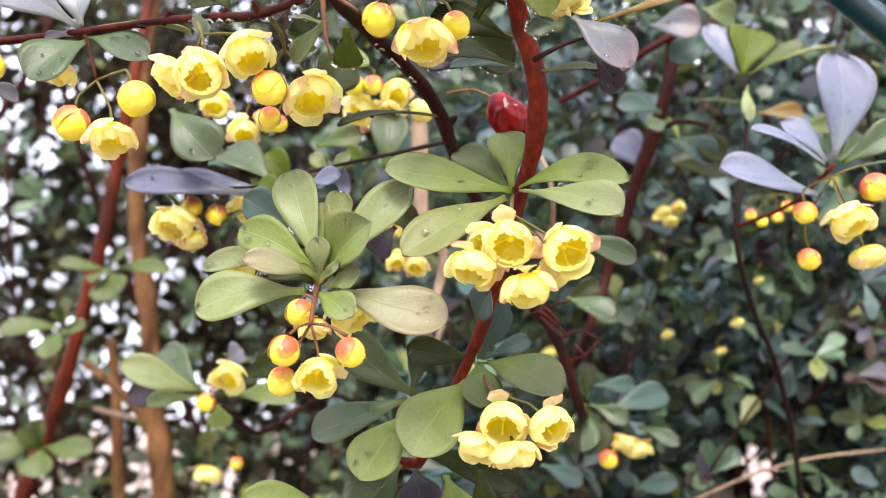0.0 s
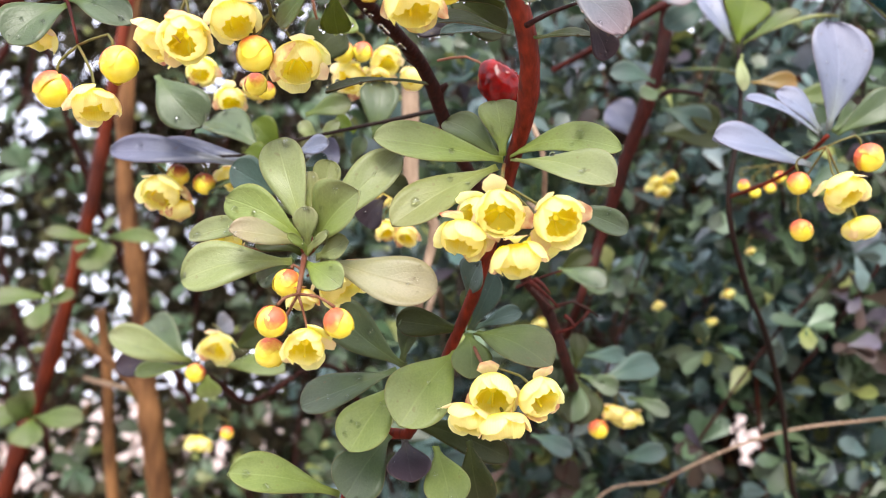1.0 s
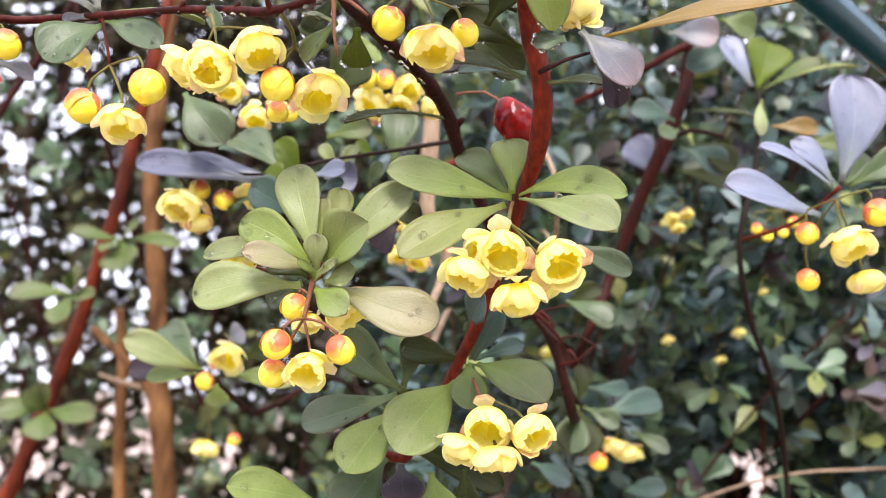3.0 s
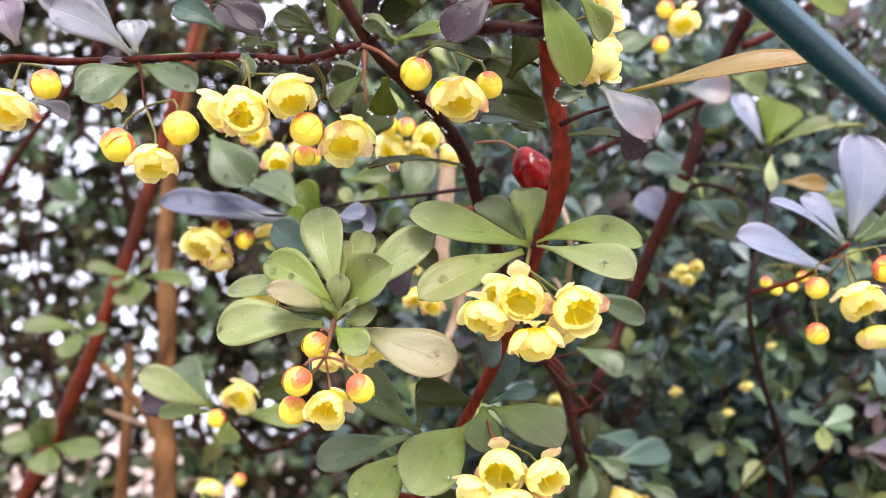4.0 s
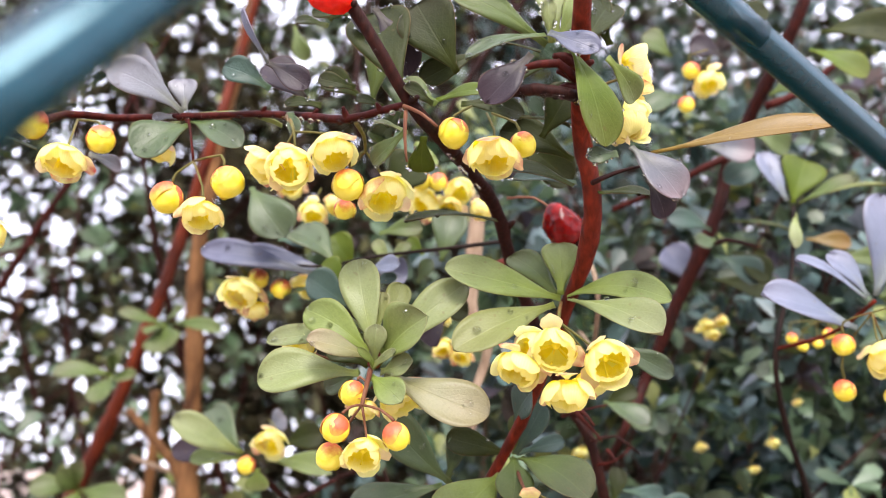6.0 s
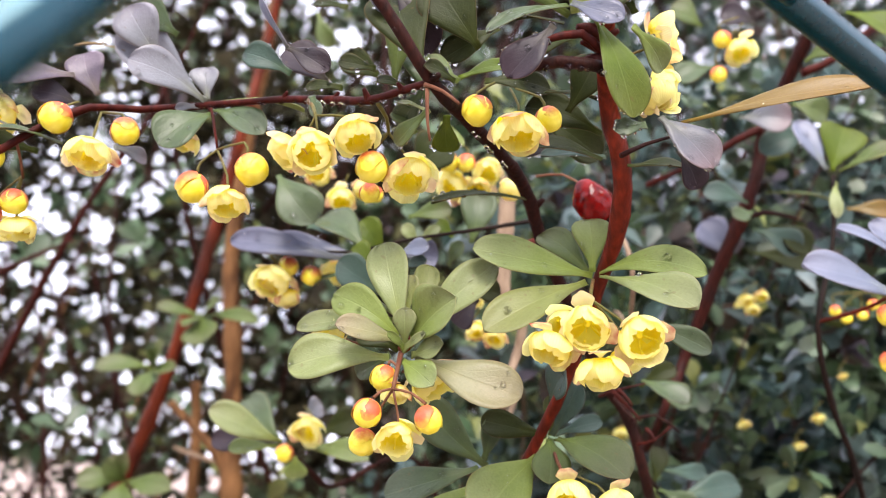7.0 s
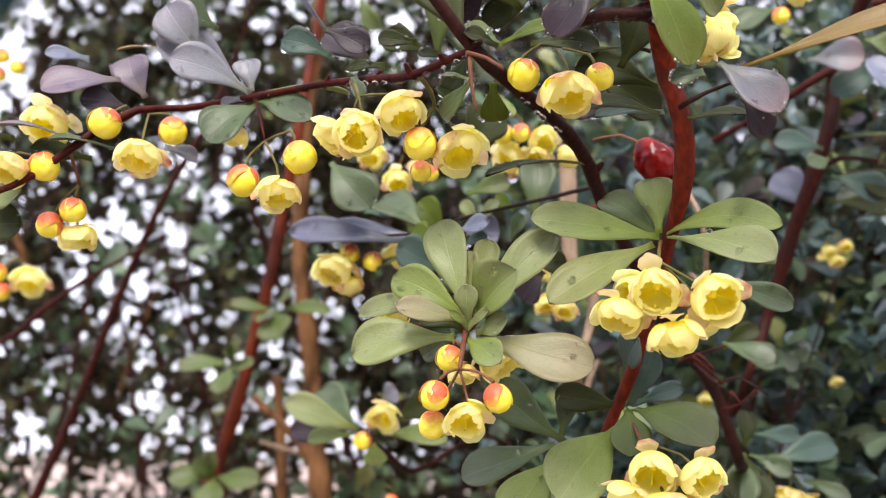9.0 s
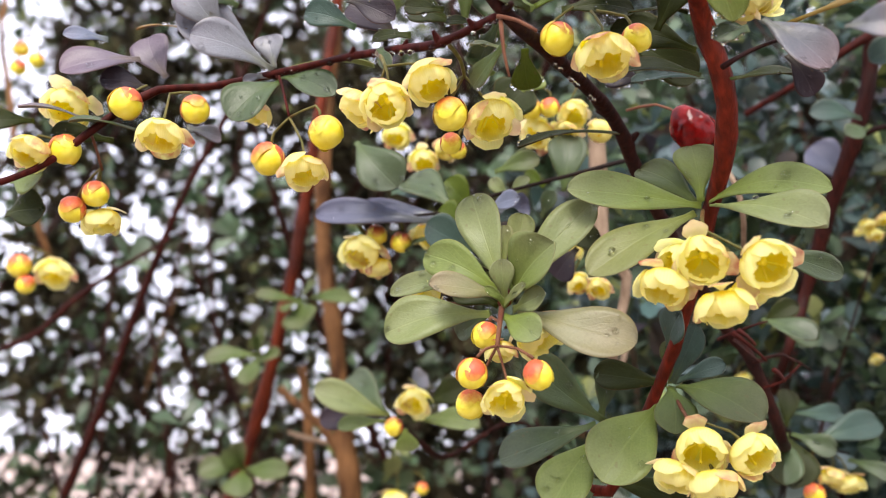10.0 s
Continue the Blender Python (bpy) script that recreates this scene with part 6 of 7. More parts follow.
# ---- brown trunks ----
trunk = stem("barberry_branch", "brown", "older brown barberry trunk with flaking bark", (-0.13827, 0.65902, -0.03, 0.00961), (-0.13827, 0.60902, 0.50887, 0.00801), (-0.13045, 0.50902, 1.01774, 0.00641), (-0.14763, 0.48223, 1.14378, 0.00641), (-0.15129, 0.47652, 1.17063, 0.0058), (-0.15617, 0.46637, 1.21837, 0.00519), (-0.15922, 0.45749, 1.26014, 0.00458), (-0.16349, 0.45052, 1.29295, 0.00488), (-0.16593, 0.44291, 1.32876, 0.00427), (-0.16135, 0.42832, 1.39738, 0.00397), (-0.15525, 0.41818, 1.44511, 0.00366), (-0.1522, 0.40803, 1.49285, 0.00275), (-0.14763, 0.39471, 1.5555, 0.00137), knots=0.08)
twig("twig", trunk, "brown", (-0.15525, 0.47145, 1.1945, 0.00305), (-0.16593, 0.46764, 1.2124, 0.00275), (-0.19338, 0.46257, 1.23627, 0.00214))
twig("twig", trunk, "straw", (-0.15739, 0.46923, 1.20494, 0.00153), (-0.17355, 0.46859, 1.20792, 0.00153), (-0.1888, 0.46777, 1.2118, 0.00107))
trunk_two = stem("barberry_branch", "brown", "thin brown barberry trunk", (-0.18394, 0.68018, -0.03, 0.00525), (-0.18394, 0.63018, 0.5072, 0.00438), (-0.17353, 0.53018, 1.01439, 0.0035), (-0.1811, 0.50319, 1.14134, 0.0035), (-0.18333, 0.49525, 1.17869, 0.0035), (-0.18428, 0.48665, 1.21917, 0.00286), (-0.18746, 0.48003, 1.2503, 0.00255))
far_left = stem("barberry_branch", "wine", "slender dark red-brown barberry stem on the airy side", (-0.40999, 0.63569, -0.03, 0.00472), (-0.40999, 0.58569, 0.51946, 0.00394), (-0.38679, 0.48569, 1.03893, 0.00315), (-0.33289, 0.46806, 1.15591, 0.00315), (-0.31196, 0.46122, 1.20135, 0.00282), (-0.29437, 0.45448, 1.24352, 0.00249), (-0.27248, 0.44544, 1.29863, 0.00232), (-0.24874, 0.43757, 1.35057, 0.00199), (-0.22466, 0.43218, 1.39284, 0.00166), (-0.20708, 0.42544, 1.43501, 0.00099), (-0.1963, 0.41968, 1.46739, 0.00066))
far_left_two = stem("barberry_branch", "wine", "slender dark red barberry stem leaning across", (-0.51151, 0.55547, -0.03, 0.00263), (-0.51151, 0.50547, 0.59793, 0.00219), (-0.48256, 0.40547, 1.19586, 0.00175), (-0.3635, 0.41808, 1.24651, 0.00175), (-0.32561, 0.42209, 1.26263, 0.00175), (-0.30319, 0.42214, 1.28157, 0.00175), (-0.28088, 0.42292, 1.29742, 0.00159), (-0.24912, 0.4249, 1.31652, 0.00095))
bud(far_left_two, (-0.195, 0.2405, 1.2579), 0.00376, (-0.07, -0.07, -1))
twig("pedicel", far_left_two, "stalk", (-0.19468, 0.24085, 1.26235, 0.00031), (-0.19452, 0.24101, 1.26469, 0.00024), (-0.18807, 0.24063, 1.26341, 0.00024))
flower(far_left_two, (-0.1838, 0.2434, 1.2557), 0.00457, (0.22, -0.48, -0.85), "half", 0)
twig("pedicel", far_left_two, "stalk", (-0.18457, 0.2452, 1.25882, 0.00031), (-0.18513, 0.24645, 1.26101, 0.00024), (-0.18807, 0.24063, 1.26341, 0.00024))
bud(far_left_two, (-0.193, 0.2424, 1.252), 0.00307, (0.03, -0.05, -1))
twig("pedicel", far_left_two, "stalk", (-0.19309, 0.24261, 1.25564, 0.00031), (-0.19318, 0.24277, 1.25894, 0.00024), (-0.18807, 0.24063, 1.26341, 0.00024))
bud(far_left_two, (-0.2332, 0.2715, 1.3547), 0.00290, (0.03, -0.05, -1))
twig("pedicel", far_left_two, "stalk", (-0.23325, 0.27172, 1.3582, 0.00031), (-0.2333, 0.27179, 1.35968, 0.00024), (-0.22967, 0.27091, 1.36027, 0.00024))
bud(far_left_two, (-0.2273, 0.2738, 1.3505), 0.00290, (0.03, -0.05, -1))
twig("pedicel", far_left_two, "stalk", (-0.22744, 0.27401, 1.35393, 0.00031), (-0.22751, 0.27413, 1.35652, 0.00024), (-0.22967, 0.27091, 1.36027, 0.00024))
bud(far_left_two, (-0.2345, 0.2731, 1.3475), 0.00290, (0.03, -0.05, -1))
twig("pedicel", far_left_two, "stalk", (-0.23459, 0.27323, 1.35096, 0.00031), (-0.2347, 0.27342, 1.35473, 0.00024), (-0.22967, 0.27091, 1.36027, 0.00024))
# ---- dry twigs ----
dry_twig = stem("dry_twig", "straw", "thin dry straw-coloured twig", (0.03099, 0.4969, -0.03, 0.00063), (0.03099, 0.4469, 0.51653, 0.00052), (0.03262, 0.3469, 1.03306, 0.00042), (0.05262, 0.3269, 1.15306, 0.00042), (0.08827, 0.33326, 1.17127, 0.00050), (0.11585, 0.33061, 1.18372, 0.00058), (0.13919, 0.32929, 1.18995, 0.00058), (0.16635, 0.32862, 1.19306, 0.00058), (0.20497, 0.32752, 1.19825, 0.00044), category='twig')
pale_stem = stem("dry_twig", "straw", "pale bare dry stem behind the rosette", (-0.00724, 0.24496, 1.29807, 0.00259), (-0.0071, 0.24447, 1.27634, 0.00271), (-0.00597, 0.24278, 1.26025, 0.00215), (0.00017, 0.24485, 1.25052, 0.00166), (-0.00199, 0.24726, 1.23917, 0.00133), (-0.00398, 0.25071, 1.22295, 0.00116), (0.00602, 0.45071, 1.19295, 0.00116), (0.00572, 0.55071, 0.59648, 0.00145), (0.00572, 0.60071, -0.03, 0.00174), category='twig')
pale_two = stem("dry_twig", "straw", "pale bare dry stem behind the berry", (0.02028, 0.22323, 1.28409, 0.00066), (0.02452, 0.225, 1.27901, 0.00075), (0.03064, 0.23303, 1.25426, 0.00066), (0.04064, 0.43303, 1.22426, 0.00066), (0.03861, 0.53303, 0.61213, 0.00083), (0.03861, 0.58303, -0.03, 0.00099), category='twig')
flower(right, (0.0893, 0.3396, 1.2374), 0.00209, (0.21, -0.47, -0.86), "half", 40)
twig("pedicel", right, "stalk", (0.08881, 0.34068, 1.23929, 0.00031), (0.08841, 0.34156, 1.24089, 0.00024), (0.09071, 0.34023, 1.24427, 0.00024))
flower(right, (0.1175, 0.3387, 1.242), 0.00209, (0.21, -0.47, -0.86), "half", 45)
twig("pedicel", right, "stalk", (0.11699, 0.3397, 1.24392, 0.00031), (0.11659, 0.34059, 1.24555, 0.00024), (0.11906, 0.33924, 1.24892, 0.00024))
flower(right, (0.1107, 0.341, 1.231), 0.00193, (0.21, -0.47, -0.86), "half", 15)
twig("pedicel", right, "stalk", (0.11026, 0.34197, 1.23276, 0.00031), (0.10985, 0.34286, 1.2344, 0.00024), (0.11225, 0.3416, 1.23783, 0.00024))
flower(right, (0.1258, 0.3351, 1.2586), 0.00148, (0.21, -0.47, -0.86), "half", 22)
twig("pedicel", right, "stalk", (0.12546, 0.33589, 1.25992, 0.00031), (0.12502, 0.33687, 1.26171, 0.00024), (0.12745, 0.33571, 1.26556, 0.00024))
flower(right, (0.0419, 0.3412, 1.2299), 0.00268, (0.21, -0.47, -0.86), "half", 10)
twig("pedicel", right, "stalk", (0.04133, 0.34257, 1.23233, 0.00031), (0.04098, 0.34335, 1.23377, 0.00024), (0.04309, 0.34183, 1.23672, 0.00024))
flower(right, (0.0866, 0.3299, 1.283), 0.00258, (0.21, -0.47, -0.86), "half", 28)
twig("pedicel", right, "stalk", (0.08614, 0.33091, 1.2848, 0.00031), (0.08571, 0.33184, 1.28651, 0.00024), (0.08799, 0.33047, 1.29018, 0.00024))
flower(right, (0.1073, 0.3424, 1.2246), 0.00179, (0.21, -0.47, -0.86), "half", 0)
twig("pedicel", right, "stalk", (0.10691, 0.34325, 1.22623, 0.00031), (0.1065, 0.34416, 1.22789, 0.00024), (0.10885, 0.34297, 1.2314, 0.00024))
leaf(right, "fresh", (0.091, 0.2271, 1.3514), (0.1064, 0.2227, 1.3407), 0.0105, (0, -0.99, 0.13), 0.08, 0.12)
leaf(right, "dark", (0.0975, 0.2343, 1.3627), (0.1227, 0.2303, 1.362), 0.0125, (0, -0.99, 0.13), 0.08, 0.12)
leaf(right, "moss", (0.0801, 0.2313, 1.3365), (0.0902, 0.2253, 1.3403), 0.0080, (0, -0.99, 0.13), 0.08, 0.12)
leaf(right, "grey", (0.0981, 0.241, 1.3414), (0.113, 0.2416, 1.3413), 0.0080, (0, -0.99, 0.13), 0.08, 0.12)
leaf(right, "dark", (0.0703, 0.2424, 1.3669), (0.0816, 0.2363, 1.3709), 0.0100, (0, -0.99, 0.13), 0.08, 0.12)
leaf(right, "plum", (0.0719, 0.2541, 1.363), (0.0596, 0.2529, 1.3654), 0.0100, (0, -0.99, 0.13), 0.08, 0.12)
leaf(right, "grey", (0.0575, 0.2493, 1.3433), (0.0437, 0.2458, 1.3357), 0.0090, (0, -0.99, 0.13), 0.08, 0.12)
leaf(right, "moss", (0.0541, 0.2541, 1.361), (0.0433, 0.2516, 1.3674), 0.0110, (0, -0.99, 0.13), 0.08, 0.12)
leaf(right, "teal", (0.0884, 0.2558, 1.3265), (0.0726, 0.2534, 1.3154), 0.0100, (0, -0.99, 0.13), 0.08, 0.12)
leaf(right, "teal", (0.0744, 0.2695, 1.2949), (0.0897, 0.2684, 1.2876), 0.0100, (0, -0.99, 0.13), 0.08, 0.12)
leaf(lowtwig, "grey", (0.0348, 0.2381, 1.2367), (0.047, 0.2331, 1.2307), 0.0085, (0.1, -0.8, 0.6), 0.08, 0.12)
leaf(lowtwig, "teal", (0.0067, 0.1656, 1.2198), (0.0089, 0.1591, 1.2258), 0.0075, (-0.3, -0.9, 0.3), 0.08, 0.12)
leaf(central, "grey", (0.004, 0.1195, 1.2818), (-0.0093, 0.1171, 1.2744), 0.0047, (-0.06, -0.81, 0.58), 0.08, 0.12)
leaf(flat, "ash", (-0.0801, 0.1485, 1.2831), (-0.0868, 0.1429, 1.2924), 0.0099, (0.13, -0.99, 0.07), 0.08, 0.12)
twig("twig", leaning, "maroon", (0.02081, 0.21383, 1.22811, 0.00043), (0.0252, 0.20842, 1.2295, 0.00035), (0.03117, 0.20601, 1.23124, 0.00021))
twig("twig", leaning, "dark", (0.0246, 0.21582, 1.22837, 0.00043), (0.02865, 0.21472, 1.22392, 0.00036), (0.03065, 0.21401, 1.22242, 0.00021))
twig("twig", leaning, "dark", (0.02932, 0.22002, 1.22305, 0.00044), (0.03556, 0.21756, 1.22496, 0.00036), (0.04168, 0.21637, 1.22095, 0.00021))
twig("twig", leaning, "maroon", (0.0318, 0.22324, 1.2175, 0.00037), (0.03589, 0.22093, 1.21877, 0.00029), (0.04026, 0.22002, 1.22305, 0.00022))
twig("spur", flat, "maroon", (-0.03051, 0.13008, 1.26739, 0.00079), (-0.03091, 0.12928, 1.26823, 0.00059), (-0.0313, 0.12848, 1.26905, 0.00031))
twig("spur", flat, "maroon", (-0.03812, 0.13538, 1.26965, 0.00071), (-0.03766, 0.1347, 1.2702, 0.00053), (-0.0372, 0.13402, 1.27075, 0.00027))
twig("spur", flat, "maroon", (-0.0496, 0.14057, 1.27182, 0.00068), (-0.04915, 0.13989, 1.27234, 0.00051), (-0.0487, 0.13922, 1.27286, 0.00028))
twig("spur", flat, "maroon", (-0.06726, 0.14698, 1.27268, 0.0007), (-0.06677, 0.14674, 1.27183, 0.00053), (-0.06628, 0.1465, 1.27099, 0.00035))
twig("spur", flat, "maroon", (-0.024, 0.12693, 1.26816, 0.00072), (-0.02441, 0.12626, 1.26857, 0.00054), (-0.02482, 0.12559, 1.26898, 0.00026))
twig("spur", leaning, "dark", (-0.02381, 0.11955, 1.27496, 0.00099), (-0.02455, 0.11891, 1.27523, 0.00069), (-0.02528, 0.11827, 1.2755, 0.00035))
twig("spur", leaning, "dark", (-0.01873, 0.12377, 1.26883, 0.00111), (-0.01788, 0.12273, 1.26889, 0.00077), (-0.01703, 0.1217, 1.26895, 0.0004))
twig("spur", leaning, "dark", (-0.01351, 0.13109, 1.2662, 0.00105), (-0.01249, 0.13049, 1.26655, 0.00073), (-0.01147, 0.1299, 1.2669, 0.00036))
twig("spur", leaning, "dark", (0.0005, 0.17138, 1.26321, 0.00129), (0.00168, 0.17063, 1.26405, 0.0009), (0.00285, 0.16989, 1.26488, 0.00045))
twig("spur", leaning, "dark", (-0.00299, 0.16286, 1.26652, 0.00125), (-0.00415, 0.16224, 1.26669, 0.00087), (-0.00531, 0.16162, 1.26686, 0.00043))

# leaves low on the stems
leaf(central, "moss", (0.0075, 0.1761, 1.2144), (0.0067, 0.1727, 1.2224), 0.0039, (0, -0.95, 0.3), 0.08, 0.12)
leaf(central, "teal", (0.0084, 0.1800, 1.2150), (0.0185, 0.1813, 1.2187), 0.0040, (0, -0.95, 0.3), 0.08, 0.12)
leaf(central, "grey", (0.0073, 0.1702, 1.2133), (0.0065, 0.1615, 1.2049), 0.0061, (0, -0.95, 0.3), 0.08, 0.12)
leaf(lowtwig, "grey", (0.0415, 0.2541, 1.2079), (0.0377, 0.2464, 1.1941), 0.0104, (0, -0.95, 0.3), 0.08, 0.12)
leaf(lowtwig, "dark", (0.0425, 0.2621, 1.2088), (0.0441, 0.2640, 1.2205), 0.0059, (0, -0.95, 0.3), 0.08, 0.12)
leaf(lowtwig, "grey", (0.0435, 0.2582, 1.2076), (0.0541, 0.2549, 1.2026), 0.0064, (0, -0.95, 0.3), 0.08, 0.12)
leaf(right, "teal", (0.0691, 0.3199, 1.1793), (0.0820, 0.3091, 1.1823), 0.0077, (0, -0.95, 0.3), 0.08, 0.12)
leaf(right, "teal", (0.0309, 0.2778, 1.1894), (0.0425, 0.2706, 1.1836), 0.0071, (0, -0.95, 0.3), 0.08, 0.12)
twig("twig", leaning, "maroon", (0.02320, 0.20490, 1.22850, 0.0006), (0.02660, 0.20440, 1.22550, 0.0005), (0.03000, 0.20400, 1.22180, 0.00025))
twig("twig", leaning, "maroon", (0.02430, 0.20480, 1.22900, 0.0006), (0.02610, 0.20410, 1.22750, 0.0005), (0.02780, 0.20340, 1.22530, 0.00025))
twig("twig", leaning, "maroon", (0.03160, 0.20630, 1.22020, 0.0006), (0.03270, 0.20550, 1.21910, 0.0005), (0.03380, 0.20480, 1.21730, 0.00025))
leaf(leaning, "moss", (-0.0290, 0.1451, 1.2783), (-0.0268, 0.1436, 1.2982), 0.0085, (0, -0.97, 0.2), 0.08, 0.12)
leaf(leaning, "dark", (-0.0250, 0.1344, 1.2725), (-0.0306, 0.1357, 1.2745), 0.0023, (0, -0.97, 0.2), 0.08, 0.12)
leaf(flat, "pale", (-0.0212, 0.1403, 1.2708), (-0.0274, 0.1416, 1.2727), 0.0024, (0, -0.7, 0.7), 0.08, 0.12)
leaf(flat, "dark", (-0.0401, 0.1432, 1.2943), (-0.0479, 0.1455, 1.2963), 0.0030, (0, -0.97, 0.2), 0.08, 0.12)
leaf(flat, "moss", (-0.0794, 0.2531, 1.3599), (-0.0739, 0.2567, 1.3481), 0.0068, (0, -0.97, 0.2), 0.08, 0.12)
leaf(behind, "blue", (-0.0306, 0.1863, 1.2547), (-0.0231, 0.1831, 1.2560), 0.0049, (0, -0.97, 0.2), 0.08, 0.12)
leaf(behind, "teal", (-0.0294, 0.1882, 1.2520), (-0.0235, 0.1849, 1.2531), 0.0035, (0, -0.97, 0.2), 0.08, 0.12)
leaf(behind, "pale", (-0.0276, 0.2002, 1.2609), (-0.0322, 0.1986, 1.2661), 0.0038, (0, -0.97, 0.2), 0.08, 0.12)
leaf(behind, "pale", (-0.0276, 0.2002, 1.2609), (-0.0228, 0.1989, 1.2662), 0.0035, (0, -0.97, 0.2), 0.08, 0.12)
leaf(behind, "fresh", (-0.0195, 0.2044, 1.2654), (-0.0241, 0.2032, 1.2690), 0.0039, (0, -0.97, 0.2), 0.08, 0.12)
leaf(behind, "grey", (-0.0208, 0.2113, 1.2594), (-0.0172, 0.2077, 1.2651), 0.0046, (0, -0.97, 0.2), 0.08, 0.12)
leaf(behind, "teal", (-0.0585, 0.2032, 1.2650), (-0.0495, 0.2034, 1.2653), 0.0060, (0, -0.97, 0.2), 0.08, 0.12)
leaf(behind, "grey", (-0.0424, 0.1922, 1.2509), (-0.0530, 0.1979, 1.2481), 0.0034, (0, -0.7, 0.7), 0.08, 0.12)
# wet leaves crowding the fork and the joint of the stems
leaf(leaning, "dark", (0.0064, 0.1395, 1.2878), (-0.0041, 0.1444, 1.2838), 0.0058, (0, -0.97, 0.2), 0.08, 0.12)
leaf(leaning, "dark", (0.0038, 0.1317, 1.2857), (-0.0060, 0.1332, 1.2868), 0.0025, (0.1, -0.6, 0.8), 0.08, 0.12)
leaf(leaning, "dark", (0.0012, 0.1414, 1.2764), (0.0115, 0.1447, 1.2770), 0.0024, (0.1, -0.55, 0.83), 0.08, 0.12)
leaf(leaning, "moss", (-0.0234, 0.1440, 1.2676), (-0.0274, 0.1465, 1.2735), 0.0049, (0, -0.97, 0.2), 0.08, 0.12)
leaf(leaning, "grey", (-0.0225, 0.1477, 1.2772), (-0.0273, 0.1485, 1.2888), 0.0069, (0, -0.97, 0.2), 0.08, 0.12)
leaf(leaning, "teal", (0.0142, 0.1515, 1.2678), (0.0012, 0.1475, 1.2657), 0.0036, (0, -0.8, 0.6), 0.08, 0.12)
twig("spur", central, "maroon", (0.01050, 0.12960, 1.27720, 0.00130), (0.00890, 0.12860, 1.27690, 0.00110), (0.00740, 0.12790, 1.27620, 0.00052))
twig("spur", central, "maroon", (0.01060, 0.12640, 1.27950, 0.00100), (0.01190, 0.12520, 1.28010, 0.00085), (0.01310, 0.12440, 1.28040, 0.00040))
twig("spur", central, "maroon", (0.00970, 0.12510, 1.28030, 0.00130), (0.00770, 0.12400, 1.28030, 0.00110), (0.00580, 0.12320, 1.28010, 0.00052))
twig("spur", central, "maroon", (0.01020, 0.12310, 1.28180, 0.00120), (0.00940, 0.12190, 1.28250, 0.00102), (0.00870, 0.12100, 1.28280, 0.00048))
twig("spur", central, "maroon", (0.00980, 0.12760, 1.27880, 0.00100), (0.00830, 0.12650, 1.27880, 0.00085), (0.00680, 0.12570, 1.27850, 0.00040))
twig("spur", central, "maroon", (0.01160, 0.13150, 1.27610, 0.00110), (0.01060, 0.13040, 1.27600, 0.00094), (0.00960, 0.12970, 1.27560, 0.00044))

# ---- rain drops ----
def hanging(pts, count, seed, thin=0.0005):
    """Beads of water along the underside of a twig."""
    rng = random.Random(seed)
    line = spline(pts, 0.003)
    out = []
    for k in range(count):
        a = rng.randrange(len(line) - 1)
        q = line[a].lerp(line[a + 1], rng.random())
        out.append((q[0], q[1] - 0.3 * q[3], q[2] - 0.95 * q[3], rng.uniform(0.5, 1.2) * thin, (0.1, -0.4, -0.9)))
    return out


SPOTS = []
for kind, place, me, length, seed in WET:
    rng = random.Random(seed * 7 + 1)
    wet = {"pale": 6, "green": 4, "olive": 4, "ash": 7, "grey": 5, "slate": 8, "blue": 6, "dark": 3, "plum": 4, "teal": 4, "mauve": 2, "lilac": 2, "pink": 4, "bronze": 3}.get(kind, 1)
    for k in range(rng.randint(wet // 2, wet)):
        at = me.vertices[rng.randrange(4, 17) * 9 + rng.randrange(1, 8)]
        face = place.to_3x3() @ at.normal
        bead = min(rng.choice((0.00022, 0.0003, 0.0003, 0.0004, 0.0005, 0.0007)), length * 0.04)
        p = place @ at.co + face * bead * 0.38
        SPOTS.append((*p, bead, face))
    # beads gather along the rims of the leaves round the fork
    if (place.translation - Vector((-0.012, 0.135, 1.277))).length < 0.036:
        for k in range(rng.randint(3, 9)):
            at = me.vertices[rng.randrange(3, 18) * 9 + rng.choice((0, 8, 8))]
            p = place @ at.co
            SPOTS.append((p.x, p.y - 0.0001, p.z - 0.0001, rng.uniform(0.00022, 0.0005), (0.1, -0.7, 0.4)))
SPOTS += hanging([(-0.0182, 0.12386, 1.2686, 0.00081), (-0.03051, 0.13008, 1.26739, 0.00079), (-0.0496, 0.14057, 1.27182, 0.00073), (-0.06784, 0.14698, 1.27261, 0.0007)], 26, 1)
SPOTS += hanging([(-0.0343, 0.11345, 1.28638, 0.00098), (-0.02381, 0.11955, 1.27496, 0.00109), (-0.01351, 0.13109, 1.2662, 0.0012), (-0.00445, 0.1593, 1.26764, 0.00141)], 16, 2, 0.0004)
SPOTS += hanging([(0.01117, 0.12276, 1.27222, 0.0011), (0.00302, 0.1214, 1.27226, 0.00109), (-0.00479, 0.12358, 1.27109, 0.00081)], 12, 3, 0.0006)
drops("rain_drops", "clear rain drops beaded on the barberry leaves", SPOTS)


# ---- the hedge behind ----
def opening(across, up):
    """1 in the widest gap of the airy side, 0 outside it."""
    return max(0.0, 1 - ((across + 0.65) / 0.11) ** 2 - ((up - 0.26 + 0.5 * (across + 0.65)) / 0.10) ** 2) ** 0.5


